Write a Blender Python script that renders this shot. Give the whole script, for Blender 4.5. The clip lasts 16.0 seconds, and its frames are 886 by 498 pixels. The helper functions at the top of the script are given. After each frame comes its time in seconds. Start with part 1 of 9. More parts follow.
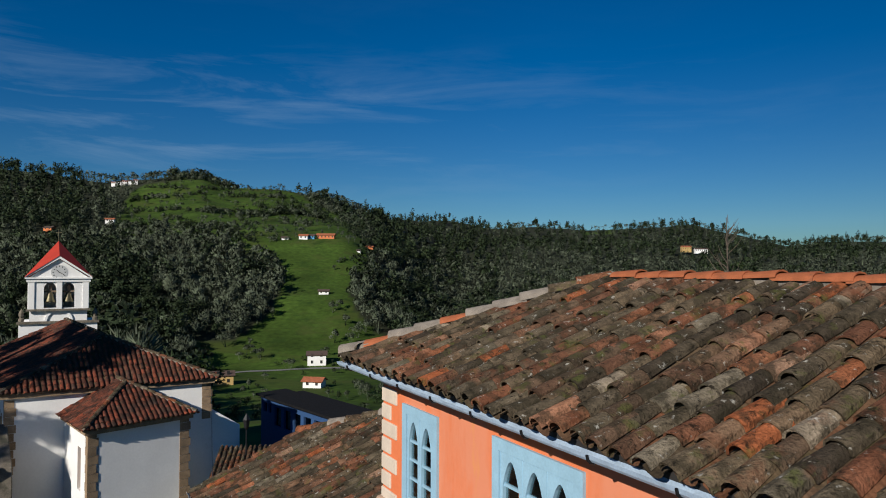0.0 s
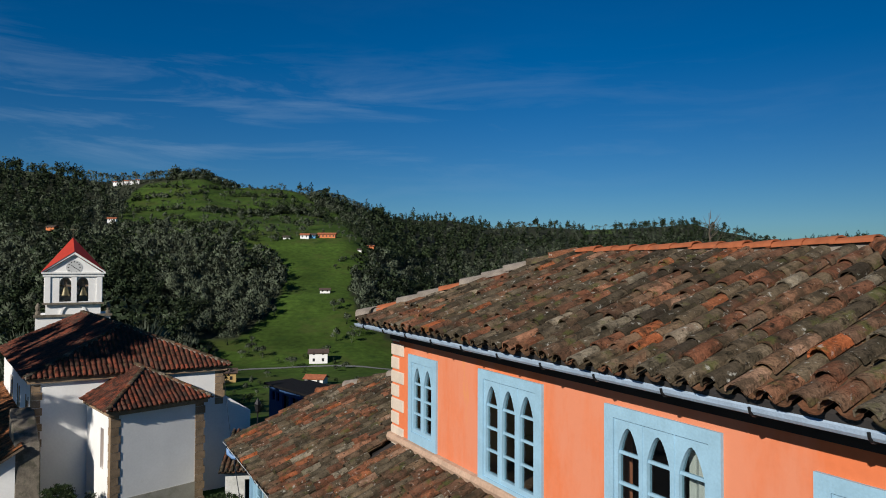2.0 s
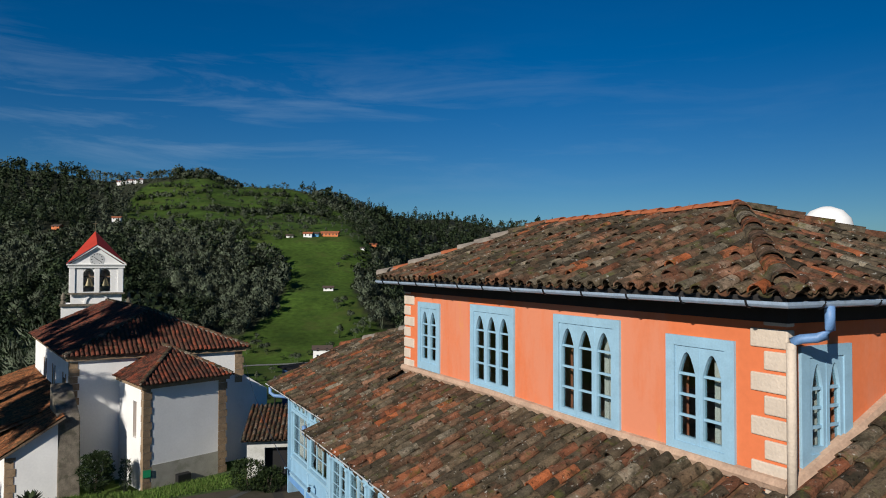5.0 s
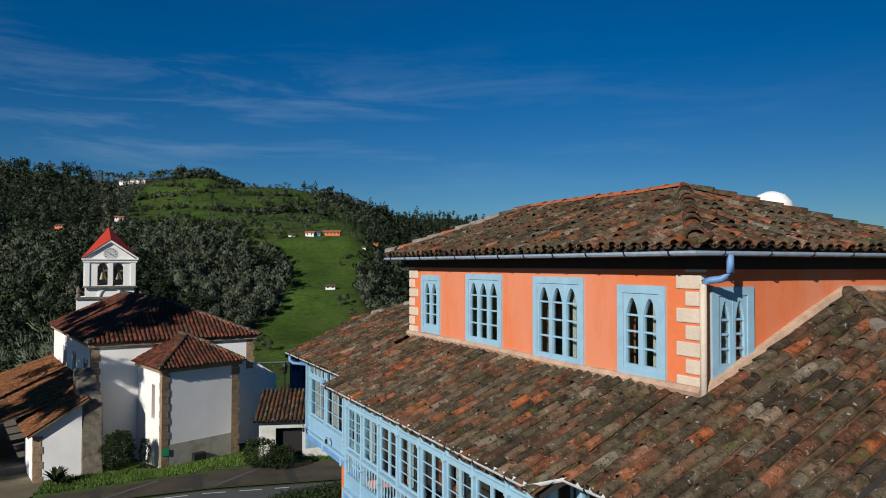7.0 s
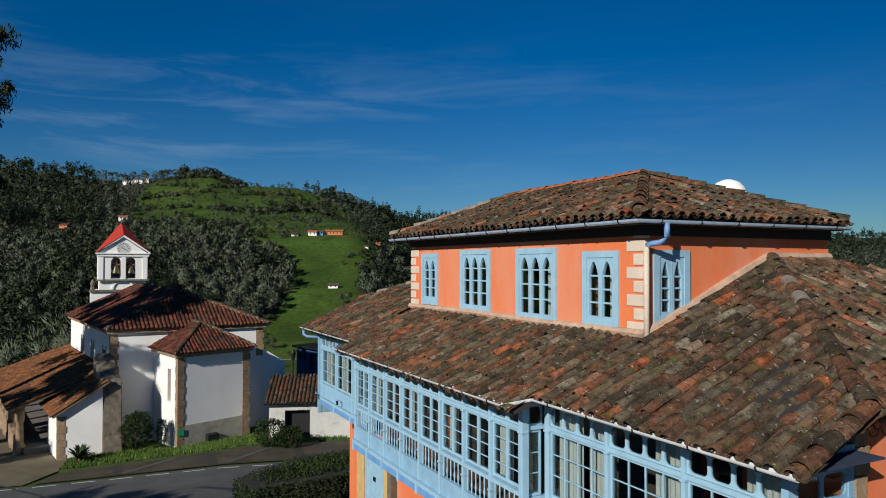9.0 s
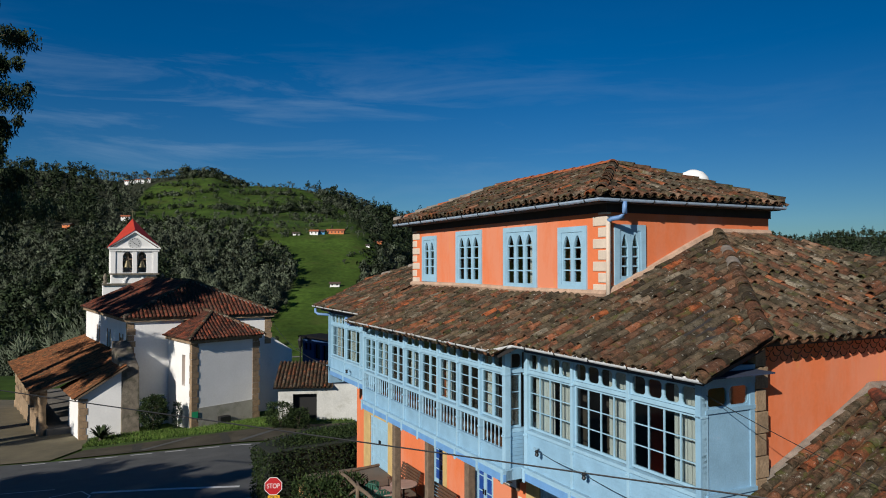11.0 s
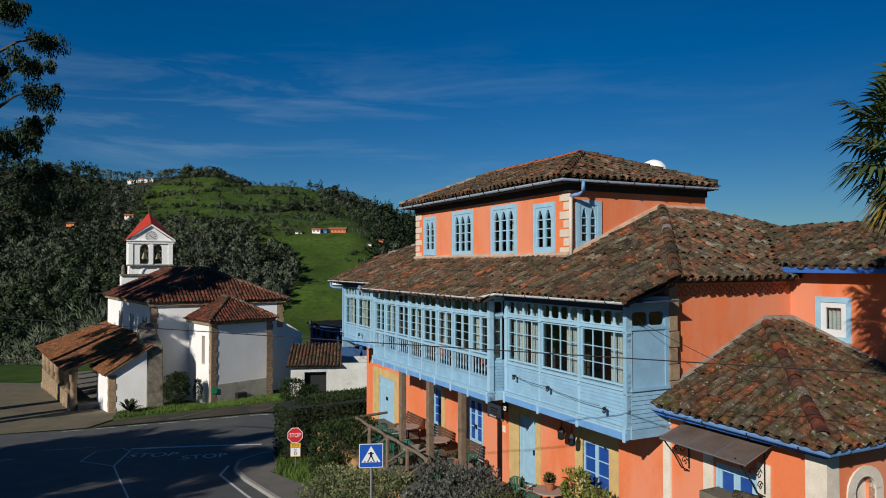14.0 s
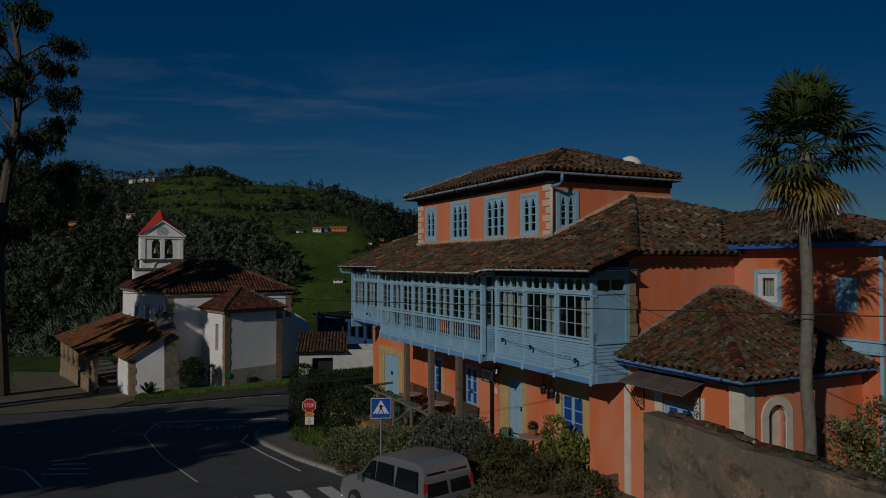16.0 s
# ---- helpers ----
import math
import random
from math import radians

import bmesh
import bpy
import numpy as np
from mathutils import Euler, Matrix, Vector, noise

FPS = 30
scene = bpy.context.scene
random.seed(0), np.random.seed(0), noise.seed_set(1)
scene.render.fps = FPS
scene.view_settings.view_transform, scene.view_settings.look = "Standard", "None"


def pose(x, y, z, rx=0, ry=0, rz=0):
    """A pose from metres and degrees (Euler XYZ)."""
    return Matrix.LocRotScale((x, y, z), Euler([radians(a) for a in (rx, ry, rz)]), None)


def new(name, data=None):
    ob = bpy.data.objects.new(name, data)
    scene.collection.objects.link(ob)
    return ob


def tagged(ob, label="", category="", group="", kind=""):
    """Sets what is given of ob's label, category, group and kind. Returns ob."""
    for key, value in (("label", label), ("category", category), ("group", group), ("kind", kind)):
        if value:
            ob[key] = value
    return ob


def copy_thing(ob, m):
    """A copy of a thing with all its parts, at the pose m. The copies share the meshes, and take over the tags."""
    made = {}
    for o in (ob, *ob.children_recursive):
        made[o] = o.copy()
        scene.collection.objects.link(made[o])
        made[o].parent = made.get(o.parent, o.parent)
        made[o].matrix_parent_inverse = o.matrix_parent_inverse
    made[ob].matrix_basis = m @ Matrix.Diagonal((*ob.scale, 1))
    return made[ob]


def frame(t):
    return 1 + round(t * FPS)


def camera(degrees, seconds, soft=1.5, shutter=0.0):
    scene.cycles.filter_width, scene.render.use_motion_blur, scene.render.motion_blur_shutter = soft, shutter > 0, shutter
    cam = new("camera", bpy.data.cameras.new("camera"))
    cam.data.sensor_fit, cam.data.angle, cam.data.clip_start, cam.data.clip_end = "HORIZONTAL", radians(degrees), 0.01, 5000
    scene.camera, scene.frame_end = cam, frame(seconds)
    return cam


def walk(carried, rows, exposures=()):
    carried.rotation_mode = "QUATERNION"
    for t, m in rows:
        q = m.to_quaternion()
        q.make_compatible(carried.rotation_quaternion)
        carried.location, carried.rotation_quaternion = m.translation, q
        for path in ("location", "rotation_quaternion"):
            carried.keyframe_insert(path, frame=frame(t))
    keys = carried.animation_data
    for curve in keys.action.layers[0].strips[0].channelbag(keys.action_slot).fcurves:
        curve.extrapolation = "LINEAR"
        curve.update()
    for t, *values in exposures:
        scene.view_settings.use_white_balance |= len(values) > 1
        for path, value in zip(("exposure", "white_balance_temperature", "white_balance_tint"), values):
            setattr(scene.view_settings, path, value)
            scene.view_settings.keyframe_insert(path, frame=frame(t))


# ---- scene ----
cam = camera(65.5, 16.0, soft=1.0)
PATH = [
    (0.0, pose(0.000, 1.000, 13.600, 91.502, -0.202, -0.286)),
    (0.5, pose(0.016, 0.445, 13.508, 91.504, -0.189, -0.267)),
    (1.0, pose(0.028, -0.094, 13.421, 91.473, -0.209, -0.232)),
    (1.5, pose(0.030, -0.672, 13.325, 91.483, -0.211, -0.245)),
    (3.0, pose(0.044, -2.438, 13.014, 91.441, -0.170, -0.176)),
    (3.5, pose(0.034, -3.035, 12.906, 91.442, -0.156, -0.159)),
    (4.0, pose(0.030, -3.611, 12.792, 91.431, -0.151, -0.124)),
    (6.5, pose(0.067, -6.495, 12.126, 91.363, -0.088, 0.041)),
    (7.0, pose(0.076, -7.107, 11.992, 91.363, -0.062, 0.060)),
    (7.5, pose(0.091, -7.714, 11.850, 91.360, -0.060, 0.083)),
    (8.0, pose(0.123, -8.314, 11.706, 91.362, -0.060, 0.135)),
    (8.5, pose(0.167, -8.860, 11.556, 91.358, -0.066, 0.191)),
    (9.0, pose(0.211, -9.453, 11.416, 91.354, -0.073, 0.248)),
    (11.5, pose(0.340, -12.502, 10.685, 91.312, 0.009, 0.344)),
    (12.0, pose(0.368, -13.100, 10.542, 91.298, 0.007, 0.362)),
    (12.5, pose(0.383, -13.700, 10.408, 91.297, 0.004, 0.387)),
    (13.0, pose(0.408, -14.333, 10.255, 91.287, 0.019, 0.412)),
    (13.5, pose(0.423, -15.004, 10.122, 91.264, 0.033, 0.412)),
    (14.0, pose(0.440, -15.711, 9.977, 91.271, 0.044, 0.445)),
    (14.5, pose(0.447, -16.445, 9.836, 91.251, 0.074, 0.439)),
    (15.0, pose(0.465, -17.209, 9.694, 91.233, 0.064, 0.458)),
    (15.5, pose(0.477, -17.979, 9.547, 91.211, 0.061, 0.454)),
    (16.0, pose(0.493, -18.751, 9.397, 91.212, 0.084, 0.468)),
]
SUN_STRENGTH = 5.0
SKY_STRENGTH = 0.105
EXPOSURES = [(0.0, 0.04), (12.5, 0.02), (13.0, 0.02), (13.5, 0.02), (14.0, -0.04), (14.5, -0.36), (15.0, -0.76), (15.5, -1.21), (16.0, -1.76)]
walk(cam, PATH, EXPOSURES)

# ---------------------------------------------------------------- light
SUN_DIR = Vector((0.519, 0.854, -math.tan(radians(26)))).normalized()   # the way the sunlight travels
world = bpy.data.worlds.new("world")
scene.world = world
world.use_nodes = True
wn, wl = world.node_tree.nodes, world.node_tree.links
wn.clear()
w_out = wn.new("ShaderNodeOutputWorld")
w_bg = wn.new("ShaderNodeBackground")
w_sky = wn.new("ShaderNodeTexSky")
w_sky.sky_type = "NISHITA"
w_sky.sun_disc = False
w_sky.sun_elevation = radians(26)
w_sky.sun_rotation = math.atan2(-SUN_DIR.x, -SUN_DIR.y)
w_sky.altitude = 300
w_sky.air_density = 1.0
w_sky.dust_density = 0.0
w_sky.ozone_density = 3.0
w_hue = wn.new("ShaderNodeHueSaturation")
w_hue.inputs["Saturation"].default_value = 1.5
w_hue.inputs["Value"].default_value = 0.46
w_tc = wn.new("ShaderNodeTexCoord")
w_map = wn.new("ShaderNodeMapping")
w_map.inputs["Scale"].default_value = (1.3, 1.3, 9.0)
w_map.inputs["Rotation"].default_value = (0.0, 0.14, 0.35)
w_noi = wn.new("ShaderNodeTexNoise")
w_noi.inputs["Scale"].default_value = 2.6
w_noi.inputs["Detail"].default_value = 8.0
w_noi.inputs["Roughness"].default_value = 0.62
w_noi.inputs["Distortion"].default_value = 0.5
w_ramp = wn.new("ShaderNodeValToRGB")
w_ramp.color_ramp.elements[0].position = 0.48
w_ramp.color_ramp.elements[0].color = (0, 0, 0, 1)
w_ramp.color_ramp.elements[1].position = 0.86
w_ramp.color_ramp.elements[1].color = (1, 1, 1, 1)
w_sep = wn.new("ShaderNodeSeparateXYZ")
w_band = wn.new("ShaderNodeValToRGB")
for pos, val in ((0.08, 0.1), (0.16, 0.9), (0.24, 0.8), (0.31, 0.05)):
    e = w_band.color_ramp.elements.new(pos)
    e.color = (val, val, val, 1)
w_band.color_ramp.elements[0].color = (0.1, 0.1, 0.1, 1)
w_band.color_ramp.elements[len(w_band.color_ramp.elements) - 1].color = (0.05, 0.05, 0.05, 1)
w_side = wn.new("ShaderNodeMapRange")
w_side.inputs["From Min"].default_value = 0.45
w_side.inputs["From Max"].default_value = -0.35
w_side.inputs["To Min"].default_value = 0.12
w_side.inputs["To Max"].default_value = 1.0
w_m1 = wn.new("ShaderNodeMath")
w_m1.operation = "MULTIPLY"
w_m2 = wn.new("ShaderNodeMath")
w_m2.operation = "MULTIPLY"
w_m3 = wn.new("ShaderNodeMath")
w_m3.operation = "MULTIPLY"
w_m3.inputs[1].default_value = 0.6
w_mix = wn.new("ShaderNodeMixRGB")
w_mix.inputs[2].default_value = (2.4, 3.6, 5.0, 1)
wl.new(w_sky.outputs[0], w_hue.inputs["Color"])
wl.new(w_tc.outputs["Generated"], w_map.inputs["Vector"])
wl.new(w_map.outputs[0], w_noi.inputs["Vector"])
wl.new(w_noi.outputs[0], w_ramp.inputs[0])
wl.new(w_tc.outputs["Generated"], w_sep.inputs[0])
wl.new(w_sep.outputs["Z"], w_band.inputs[0])
wl.new(w_sep.outputs["X"], w_side.inputs["Value"])
wl.new(w_ramp.outputs[0], w_m1.inputs[0])
wl.new(w_band.outputs[0], w_m1.inputs[1])
wl.new(w_m1.outputs[0], w_m2.inputs[0])
wl.new(w_side.outputs[0], w_m2.inputs[1])
wl.new(w_m2.outputs[0], w_m3.inputs[0])
wl.new(w_m3.outputs[0], w_mix.inputs[0])
w_tint = wn.new("ShaderNodeMixRGB")
w_tint.blend_type = "MULTIPLY"
w_tint.inputs[0].default_value = 1.0
w_tint.inputs[2].default_value = (0.78, 0.98, 1.17, 1)
w_low = wn.new("ShaderNodeValToRGB")         # the clear blue stays deep down to the hills
w_low.color_ramp.elements[0].color = (0.60, 0.76, 0.90, 1)
w_low.color_ramp.elements[1].position = 0.30
w_low.color_ramp.elements[1].color = (1, 1, 1, 1)
e = w_low.color_ramp.elements.new(0.10)
e.color = (0.74, 0.86, 0.93, 1)
w_deep = wn.new("ShaderNodeMixRGB")
w_deep.blend_type = "MULTIPLY"
w_deep.inputs[0].default_value = 1.0
wl.new(w_sep.outputs["Z"], w_low.inputs[0])
wl.new(w_hue.outputs[0], w_deep.inputs[1])
wl.new(w_low.outputs[0], w_deep.inputs[2])
w_east = wn.new("ShaderNodeMapRange")        # and deepens towards the east
w_east.inputs["From Min"].default_value = 0.15
w_east.inputs["From Max"].default_value = 0.6
w_east.inputs["To Min"].default_value = 1.0
w_east.inputs["To Max"].default_value = 0.84
w_far = wn.new("ShaderNodeMixRGB")
w_far.blend_type = "MULTIPLY"
w_far.inputs[0].default_value = 1.0
wl.new(w_sep.outputs["X"], w_east.inputs["Value"])
wl.new(w_deep.outputs[0], w_far.inputs[1])
wl.new(w_east.outputs[0], w_far.inputs[2])
wl.new(w_far.outputs[0], w_tint.inputs[1])
wl.new(w_tint.outputs[0], w_mix.inputs[1])
wl.new(w_mix.outputs[0], w_bg.inputs[0])
wl.new(w_bg.outputs[0], w_out.inputs[0])
w_bg.inputs[1].default_value = SKY_STRENGTH

sun = new("sun", bpy.data.lights.new("sun", "SUN"))
sun.data.energy = SUN_STRENGTH
sun.data.angle = radians(0.55)
sun.data.color = (1.0, 0.945, 0.86)
sun.matrix_world = Matrix.Translation((-30, -50, 40)) @ SUN_DIR.to_track_quat("-Z", "Y").to_matrix().to_4x4()


# ---------------------------------------------------------------- materials
ALBEDO_SCALE = 0.78         # all base colours are scaled down, so that shade comes out deeper


def mat(name, base, rough=0.8, metal=0.0, vary=0.25, scale=6.0, fine=60.0, bump=0.15, spots=None, spot_scale=1.5,
        spot_at=0.6, randomize=0.0, ramp=None, bump_scale=None, streak=None, spec=0.5):
    """A procedural surface: base colour, mottled at two scales, with stains and relief."""
    m = bpy.data.materials.new(name)
    m.use_nodes = True
    n, l = m.node_tree.nodes, m.node_tree.links
    b = n["Principled BSDF"]
    b.inputs["Roughness"].default_value = rough
    b.inputs["Metallic"].default_value = metal
    b.inputs["Specular IOR Level"].default_value = spec
    tc = n.new("ShaderNodeTexCoord")
    geo = n.new("ShaderNodeNewGeometry")
    n1 = n.new("ShaderNodeTexNoise")
    n1.inputs["Scale"].default_value = scale
    n1.inputs["Detail"].default_value = 5
    n2 = n.new("ShaderNodeTexNoise")
    n2.inputs["Scale"].default_value = fine
    n2.inputs["Detail"].default_value = 3
    l.new(geo.outputs["Position"], n1.inputs["Vector"])
    l.new(geo.outputs["Position"], n2.inputs["Vector"])
    if ramp:
        info = n.new("ShaderNodeObjectInfo")
        add = n.new("ShaderNodeMath")
        add.operation = "ADD"
        l.new(info.outputs["Random"], add.inputs[0])
        l.new(geo.outputs["Random Per Island"], add.inputs[1])
        fr = n.new("ShaderNodeMath")
        fr.operation = "FRACT"
        l.new(add.outputs[0], fr.inputs[0])
        rp = n.new("ShaderNodeValToRGB")
        rp.color_ramp.interpolation = "LINEAR"
        els = rp.color_ramp.elements
        els[0].position, els[0].color = ramp[0][0], (*ramp[0][1], 1)
        els[1].position, els[1].color = ramp[-1][0], (*ramp[-1][1], 1)
        for p, c in ramp[1:-1]:
            els.new(p).color = (*c, 1)
        l.new(fr.outputs[0], rp.inputs[0])
        col = rp.outputs[0]
    else:
        rgb = n.new("ShaderNodeRGB")
        rgb.outputs[0].default_value = (*base, 1)
        col = rgb.outputs[0]
    for node, amount in ((n1, vary), (n2, vary * 0.6)):
        mr = n.new("ShaderNodeMapRange")
        mr.inputs["From Min"].default_value, mr.inputs["From Max"].default_value = 0.25, 0.75
        mr.inputs["To Min"].default_value, mr.inputs["To Max"].default_value = 1 - amount, 1 + amount
        l.new(node.outputs[0], mr.inputs["Value"])
        mx = n.new("ShaderNodeMixRGB")
        mx.blend_type = "MULTIPLY"
        mx.inputs[0].default_value = 1
        l.new(col, mx.inputs[1])
        l.new(mr.outputs[0], mx.inputs[2])
        col = mx.outputs[0]
    for i, (colour, sc, at, amount) in enumerate(spots or ()):
        ns = n.new("ShaderNodeTexNoise")
        ns.inputs["Scale"].default_value = sc
        ns.inputs["Detail"].default_value = 7
        ns.inputs["Roughness"].default_value = 0.65
        mp = n.new("ShaderNodeMapping")
        mp.inputs["Location"].default_value = (3.7 * i + 1, 9.1 * i, 5.3 * i)
        if streak:
            mp.inputs["Scale"].default_value = streak
        l.new(geo.outputs["Position"], mp.inputs["Vector"])
        l.new(mp.outputs[0], ns.inputs["Vector"])
        sr = n.new("ShaderNodeMapRange")
        sr.inputs["From Min"].default_value, sr.inputs["From Max"].default_value = at, at + 0.1
        sr.inputs["To Max"].default_value = amount
        l.new(ns.outputs[0], sr.inputs["Value"])
        mx = n.new("ShaderNodeMixRGB")
        mx.inputs[2].default_value = (*colour, 1)
        l.new(sr.outputs[0], mx.inputs[0])
        l.new(col, mx.inputs[1])
        col = mx.outputs[0]
    # Lower base colour under a strong sun: deepens the shade everywhere.
    albedo = n.new("ShaderNodeMixRGB")
    albedo.blend_type = "MULTIPLY"
    albedo.inputs[0].default_value = 1
    albedo.inputs[2].default_value = (ALBEDO_SCALE, ALBEDO_SCALE, ALBEDO_SCALE, 1)
    l.new(col, albedo.inputs[1])
    l.new(albedo.outputs[0], b.inputs["Base Color"])
    if bump:
        bp = n.new("ShaderNodeBump")
        bp.inputs["Strength"].default_value = bump
        bp.inputs["Distance"].default_value = 0.02
        l.new((n1 if bump_scale == "coarse" else n2).outputs[0], bp.inputs["Height"])
        l.new(bp.outputs[0], b.inputs["Normal"])
    return m


TILE_RAMP = [(0.0, (0.051, 0.040, 0.029)), (0.14, (0.124, 0.097, 0.064)), (0.28, (0.166, 0.120, 0.075)), (0.38, (0.221, 0.090, 0.050)), (0.48, (0.074, 0.057, 0.039)),
             (0.60, (0.152, 0.121, 0.081)), (0.70, (0.156, 0.068, 0.040)), (0.80, (0.133, 0.106, 0.072)), (0.88, (0.368, 0.109, 0.042)), (0.94, (0.276, 0.230, 0.166)), (1.0, (0.092, 0.075, 0.051))]
M_TILE = mat("old_clay_tile", (0.2, 0.1, 0.06), 0.95, vary=0.5, scale=5, fine=45, bump=0.9, ramp=TILE_RAMP,
             spots=[((0.040, 0.034, 0.022), 5.0, 0.49, 0.72), ((0.30, 0.09, 0.044), 1.1, 0.57, 0.45), ((0.095, 0.105, 0.030), 4.0, 0.57, 0.7), ((0.014, 0.012, 0.009), 15.0, 0.56, 0.85), ((0.50, 0.48, 0.42), 13.0, 0.61, 0.95)], spec=0.06)
M_TILE_RED = mat("red_clay_tile", (0.2, 0.1, 0.06), 0.9, vary=0.35, scale=5, fine=30, bump=0.4,
                 ramp=[(0, (0.09, 0.035, 0.022)), (0.35, (0.17, 0.052, 0.03)), (0.65, (0.28, 0.07, 0.035)), (0.8, (0.11, 0.06, 0.042)), (1, (0.20, 0.06, 0.034))],
                 spots=[((0.025, 0.02, 0.016), 2.2, 0.48, 0.8), ((0.03, 0.025, 0.018), 12.0, 0.56, 0.7), ((0.22, 0.2, 0.16), 9, 0.66, 0.6)], spec=0.2)
M_TILE_PORCH = mat("orange_brown_tile", (0.2, 0.1, 0.06), 0.95, vary=0.5, scale=6, fine=30, bump=0.5,
                   ramp=[(0, (0.15, 0.07, 0.035)), (0.4, (0.26, 0.10, 0.045)), (0.7, (0.36, 0.14, 0.055)), (0.85, (0.14, 0.09, 0.05)), (1, (0.22, 0.09, 0.04))],
                   spots=[((0.04, 0.032, 0.02), 3.5, 0.52, 0.75), ((0.05, 0.04, 0.025), 14.0, 0.57, 0.7)], spec=0.1)
M_CHANNEL = mat("channel_tile", (0.1, 0.07, 0.045), 0.95, vary=0.5, scale=7, fine=40, bump=0.5, ramp=[(0, (0.075, 0.056, 0.036)), (0.4, (0.11, 0.075, 0.045)), (0.7, (0.17, 0.075, 0.04)), (1, (0.09, 0.075, 0.05))],
                spots=[((0.06, 0.066, 0.022), 3, 0.55, 0.7), ((0.30, 0.28, 0.23), 12, 0.62, 0.7)], spec=0.1)
M_TILE_KITCHEN = mat("mossy_red_clay_tile", (0.2, 0.1, 0.06), 0.95, vary=0.5, scale=7, fine=45, bump=0.9,
                     ramp=[(0, (0.08, 0.05, 0.033)), (0.2, (0.19, 0.075, 0.040)), (0.35, (0.12, 0.095, 0.064)), (0.5, (0.15, 0.115, 0.078)), (0.65, (0.27, 0.085, 0.038)), (0.8, (0.10, 0.06, 0.038)), (1, (0.13, 0.10, 0.068))],
                     spots=[((0.036, 0.032, 0.020), 5.0, 0.49, 0.75), ((0.085, 0.098, 0.026), 3.5, 0.54, 0.8), ((0.42, 0.40, 0.33), 11.0, 0.585, 0.85), ((0.016, 0.014, 0.010), 17.0, 0.57, 0.8)], spec=0.06)
M_RIDGE = mat("new_ridge_tile", (0.42, 0.13, 0.055), 0.8, vary=0.2, spots=[((0.16, 0.09, 0.06), 4, 0.6, 0.7)], spec=0.2)
M_MORTAR = mat("ridge_mortar", (0.26, 0.22, 0.18), 0.95, vary=0.35)
M_ORANGE = mat("orange_render", (0.84, 0.225, 0.088), 0.88, vary=0.07, scale=0.9, fine=14, bump=0.12,
               spots=[((0.82, 0.31, 0.18), 0.5, 0.46, 0.75), ((0.84, 0.38, 0.06), 1.1, 0.64, 0.6), ((0.62, 0.24, 0.13), 2.2, 0.68, 0.4)], streak=(1, 1, 0.3), spec=0.2)
M_FILLET = mat("orange_stained_mortar", (0.56, 0.38, 0.27), 0.95, vary=0.25, scale=4, fine=30, bump=0.5, spec=0.2)
M_WHITE = mat("whitewash", (0.97, 0.96, 0.93), 0.92, vary=0.06, scale=0.7, fine=9, bump=0.2, spots=[((0.72, 0.70, 0.63), 0.7, 0.64, 0.5)], spec=0.2)
M_CREAM = mat("cream_limewash", (0.78, 0.70, 0.58), 0.92, vary=0.12, scale=3, fine=25, bump=0.3, spec=0.2)
M_QUOIN = mat("painted_quoin", (0.74, 0.62, 0.50), 0.9, vary=0.1, scale=4, fine=30, bump=0.4, spots=[((0.6, 0.42, 0.3), 4, 0.66, 0.5)], spec=0.2)
M_STONE = mat("sandstone", (0.34, 0.24, 0.15), 0.95, vary=0.3, scale=3, fine=24, bump=0.5, spots=[((0.17, 0.12, 0.08), 2.5, 0.58, 0.6)], spec=0.2)
M_STONE_GREY = mat("weathered_stone", (0.21, 0.18, 0.14), 0.95, vary=0.35, scale=3, fine=20, bump=0.6, spots=[((0.09, 0.09, 0.06), 1.8, 0.52, 0.7)], spec=0.2)
M_YELLOW = mat("ochre_surround", (0.62, 0.44, 0.19), 0.9, vary=0.15, scale=3, fine=30, bump=0.2, spec=0.2)
M_BLUE = mat("light_blue_paint", (0.35, 0.57, 0.72), 0.55, vary=0.10, scale=4, fine=40, bump=0.12, spots=[((0.42, 0.58, 0.76), 5, 0.64, 0.5)], spec=0.3)
M_BLUE_WOOD = mat("blue_clapboard", (0.27, 0.47, 0.63), 0.6, vary=0.12, scale=3, fine=40, bump=0.15, spots=[((0.40, 0.55, 0.72), 3, 0.62, 0.5)], streak=(1, 1, 3), spec=0.3)
M_BLUE_BAND = mat("mid_blue_paint", (0.17, 0.37, 0.68), 0.55, vary=0.12, scale=3, fine=40, bump=0.1, spec=0.3)
M_BLUE_DEEP = mat("strong_blue_paint", (0.04, 0.15, 0.50), 0.5, vary=0.1, spec=0.35)
# The hall's blue, darkened in colour for the shade it stands in.
M_BLUE_WALL = mat("shade_darkened_blue_wall", (0.036, 0.090, 0.216), 0.85, vary=0.1, spec=0.2)
M_ZINC = mat("painted_zinc_gutter", (0.40, 0.51, 0.64), 0.45, metal=0.0, vary=0.2, spots=[((0.18, 0.14, 0.1), 5, 0.66, 0.6)])
M_GUTTER_BLUE = mat("blue_gutter", (0.16, 0.31, 0.58), 0.5, vary=0.2)
M_FLASH = mat("white_fascia", (0.72, 0.74, 0.74), 0.7, vary=0.15)
# Near-black: the shade under the eaves is put into this colour.
M_DARK = mat("dark_soffit_and_shade", (0.035, 0.03, 0.028), 0.9, vary=0.2)
M_SOFFIT_SHADE = mat("blue_black_soffit_and_shade", (0.03, 0.045, 0.09), 0.85, vary=0.2)
M_LINING = mat("dark_gallery_lining", (0.10, 0.075, 0.055), 0.8, vary=0.2)
# Deep blue base colour stands in for the sky reflected in these panes.
M_PANE_BLUE = mat("pane_with_painted_reflection", (0.02, 0.08, 0.34), 0.08, vary=0.1, bump=0)
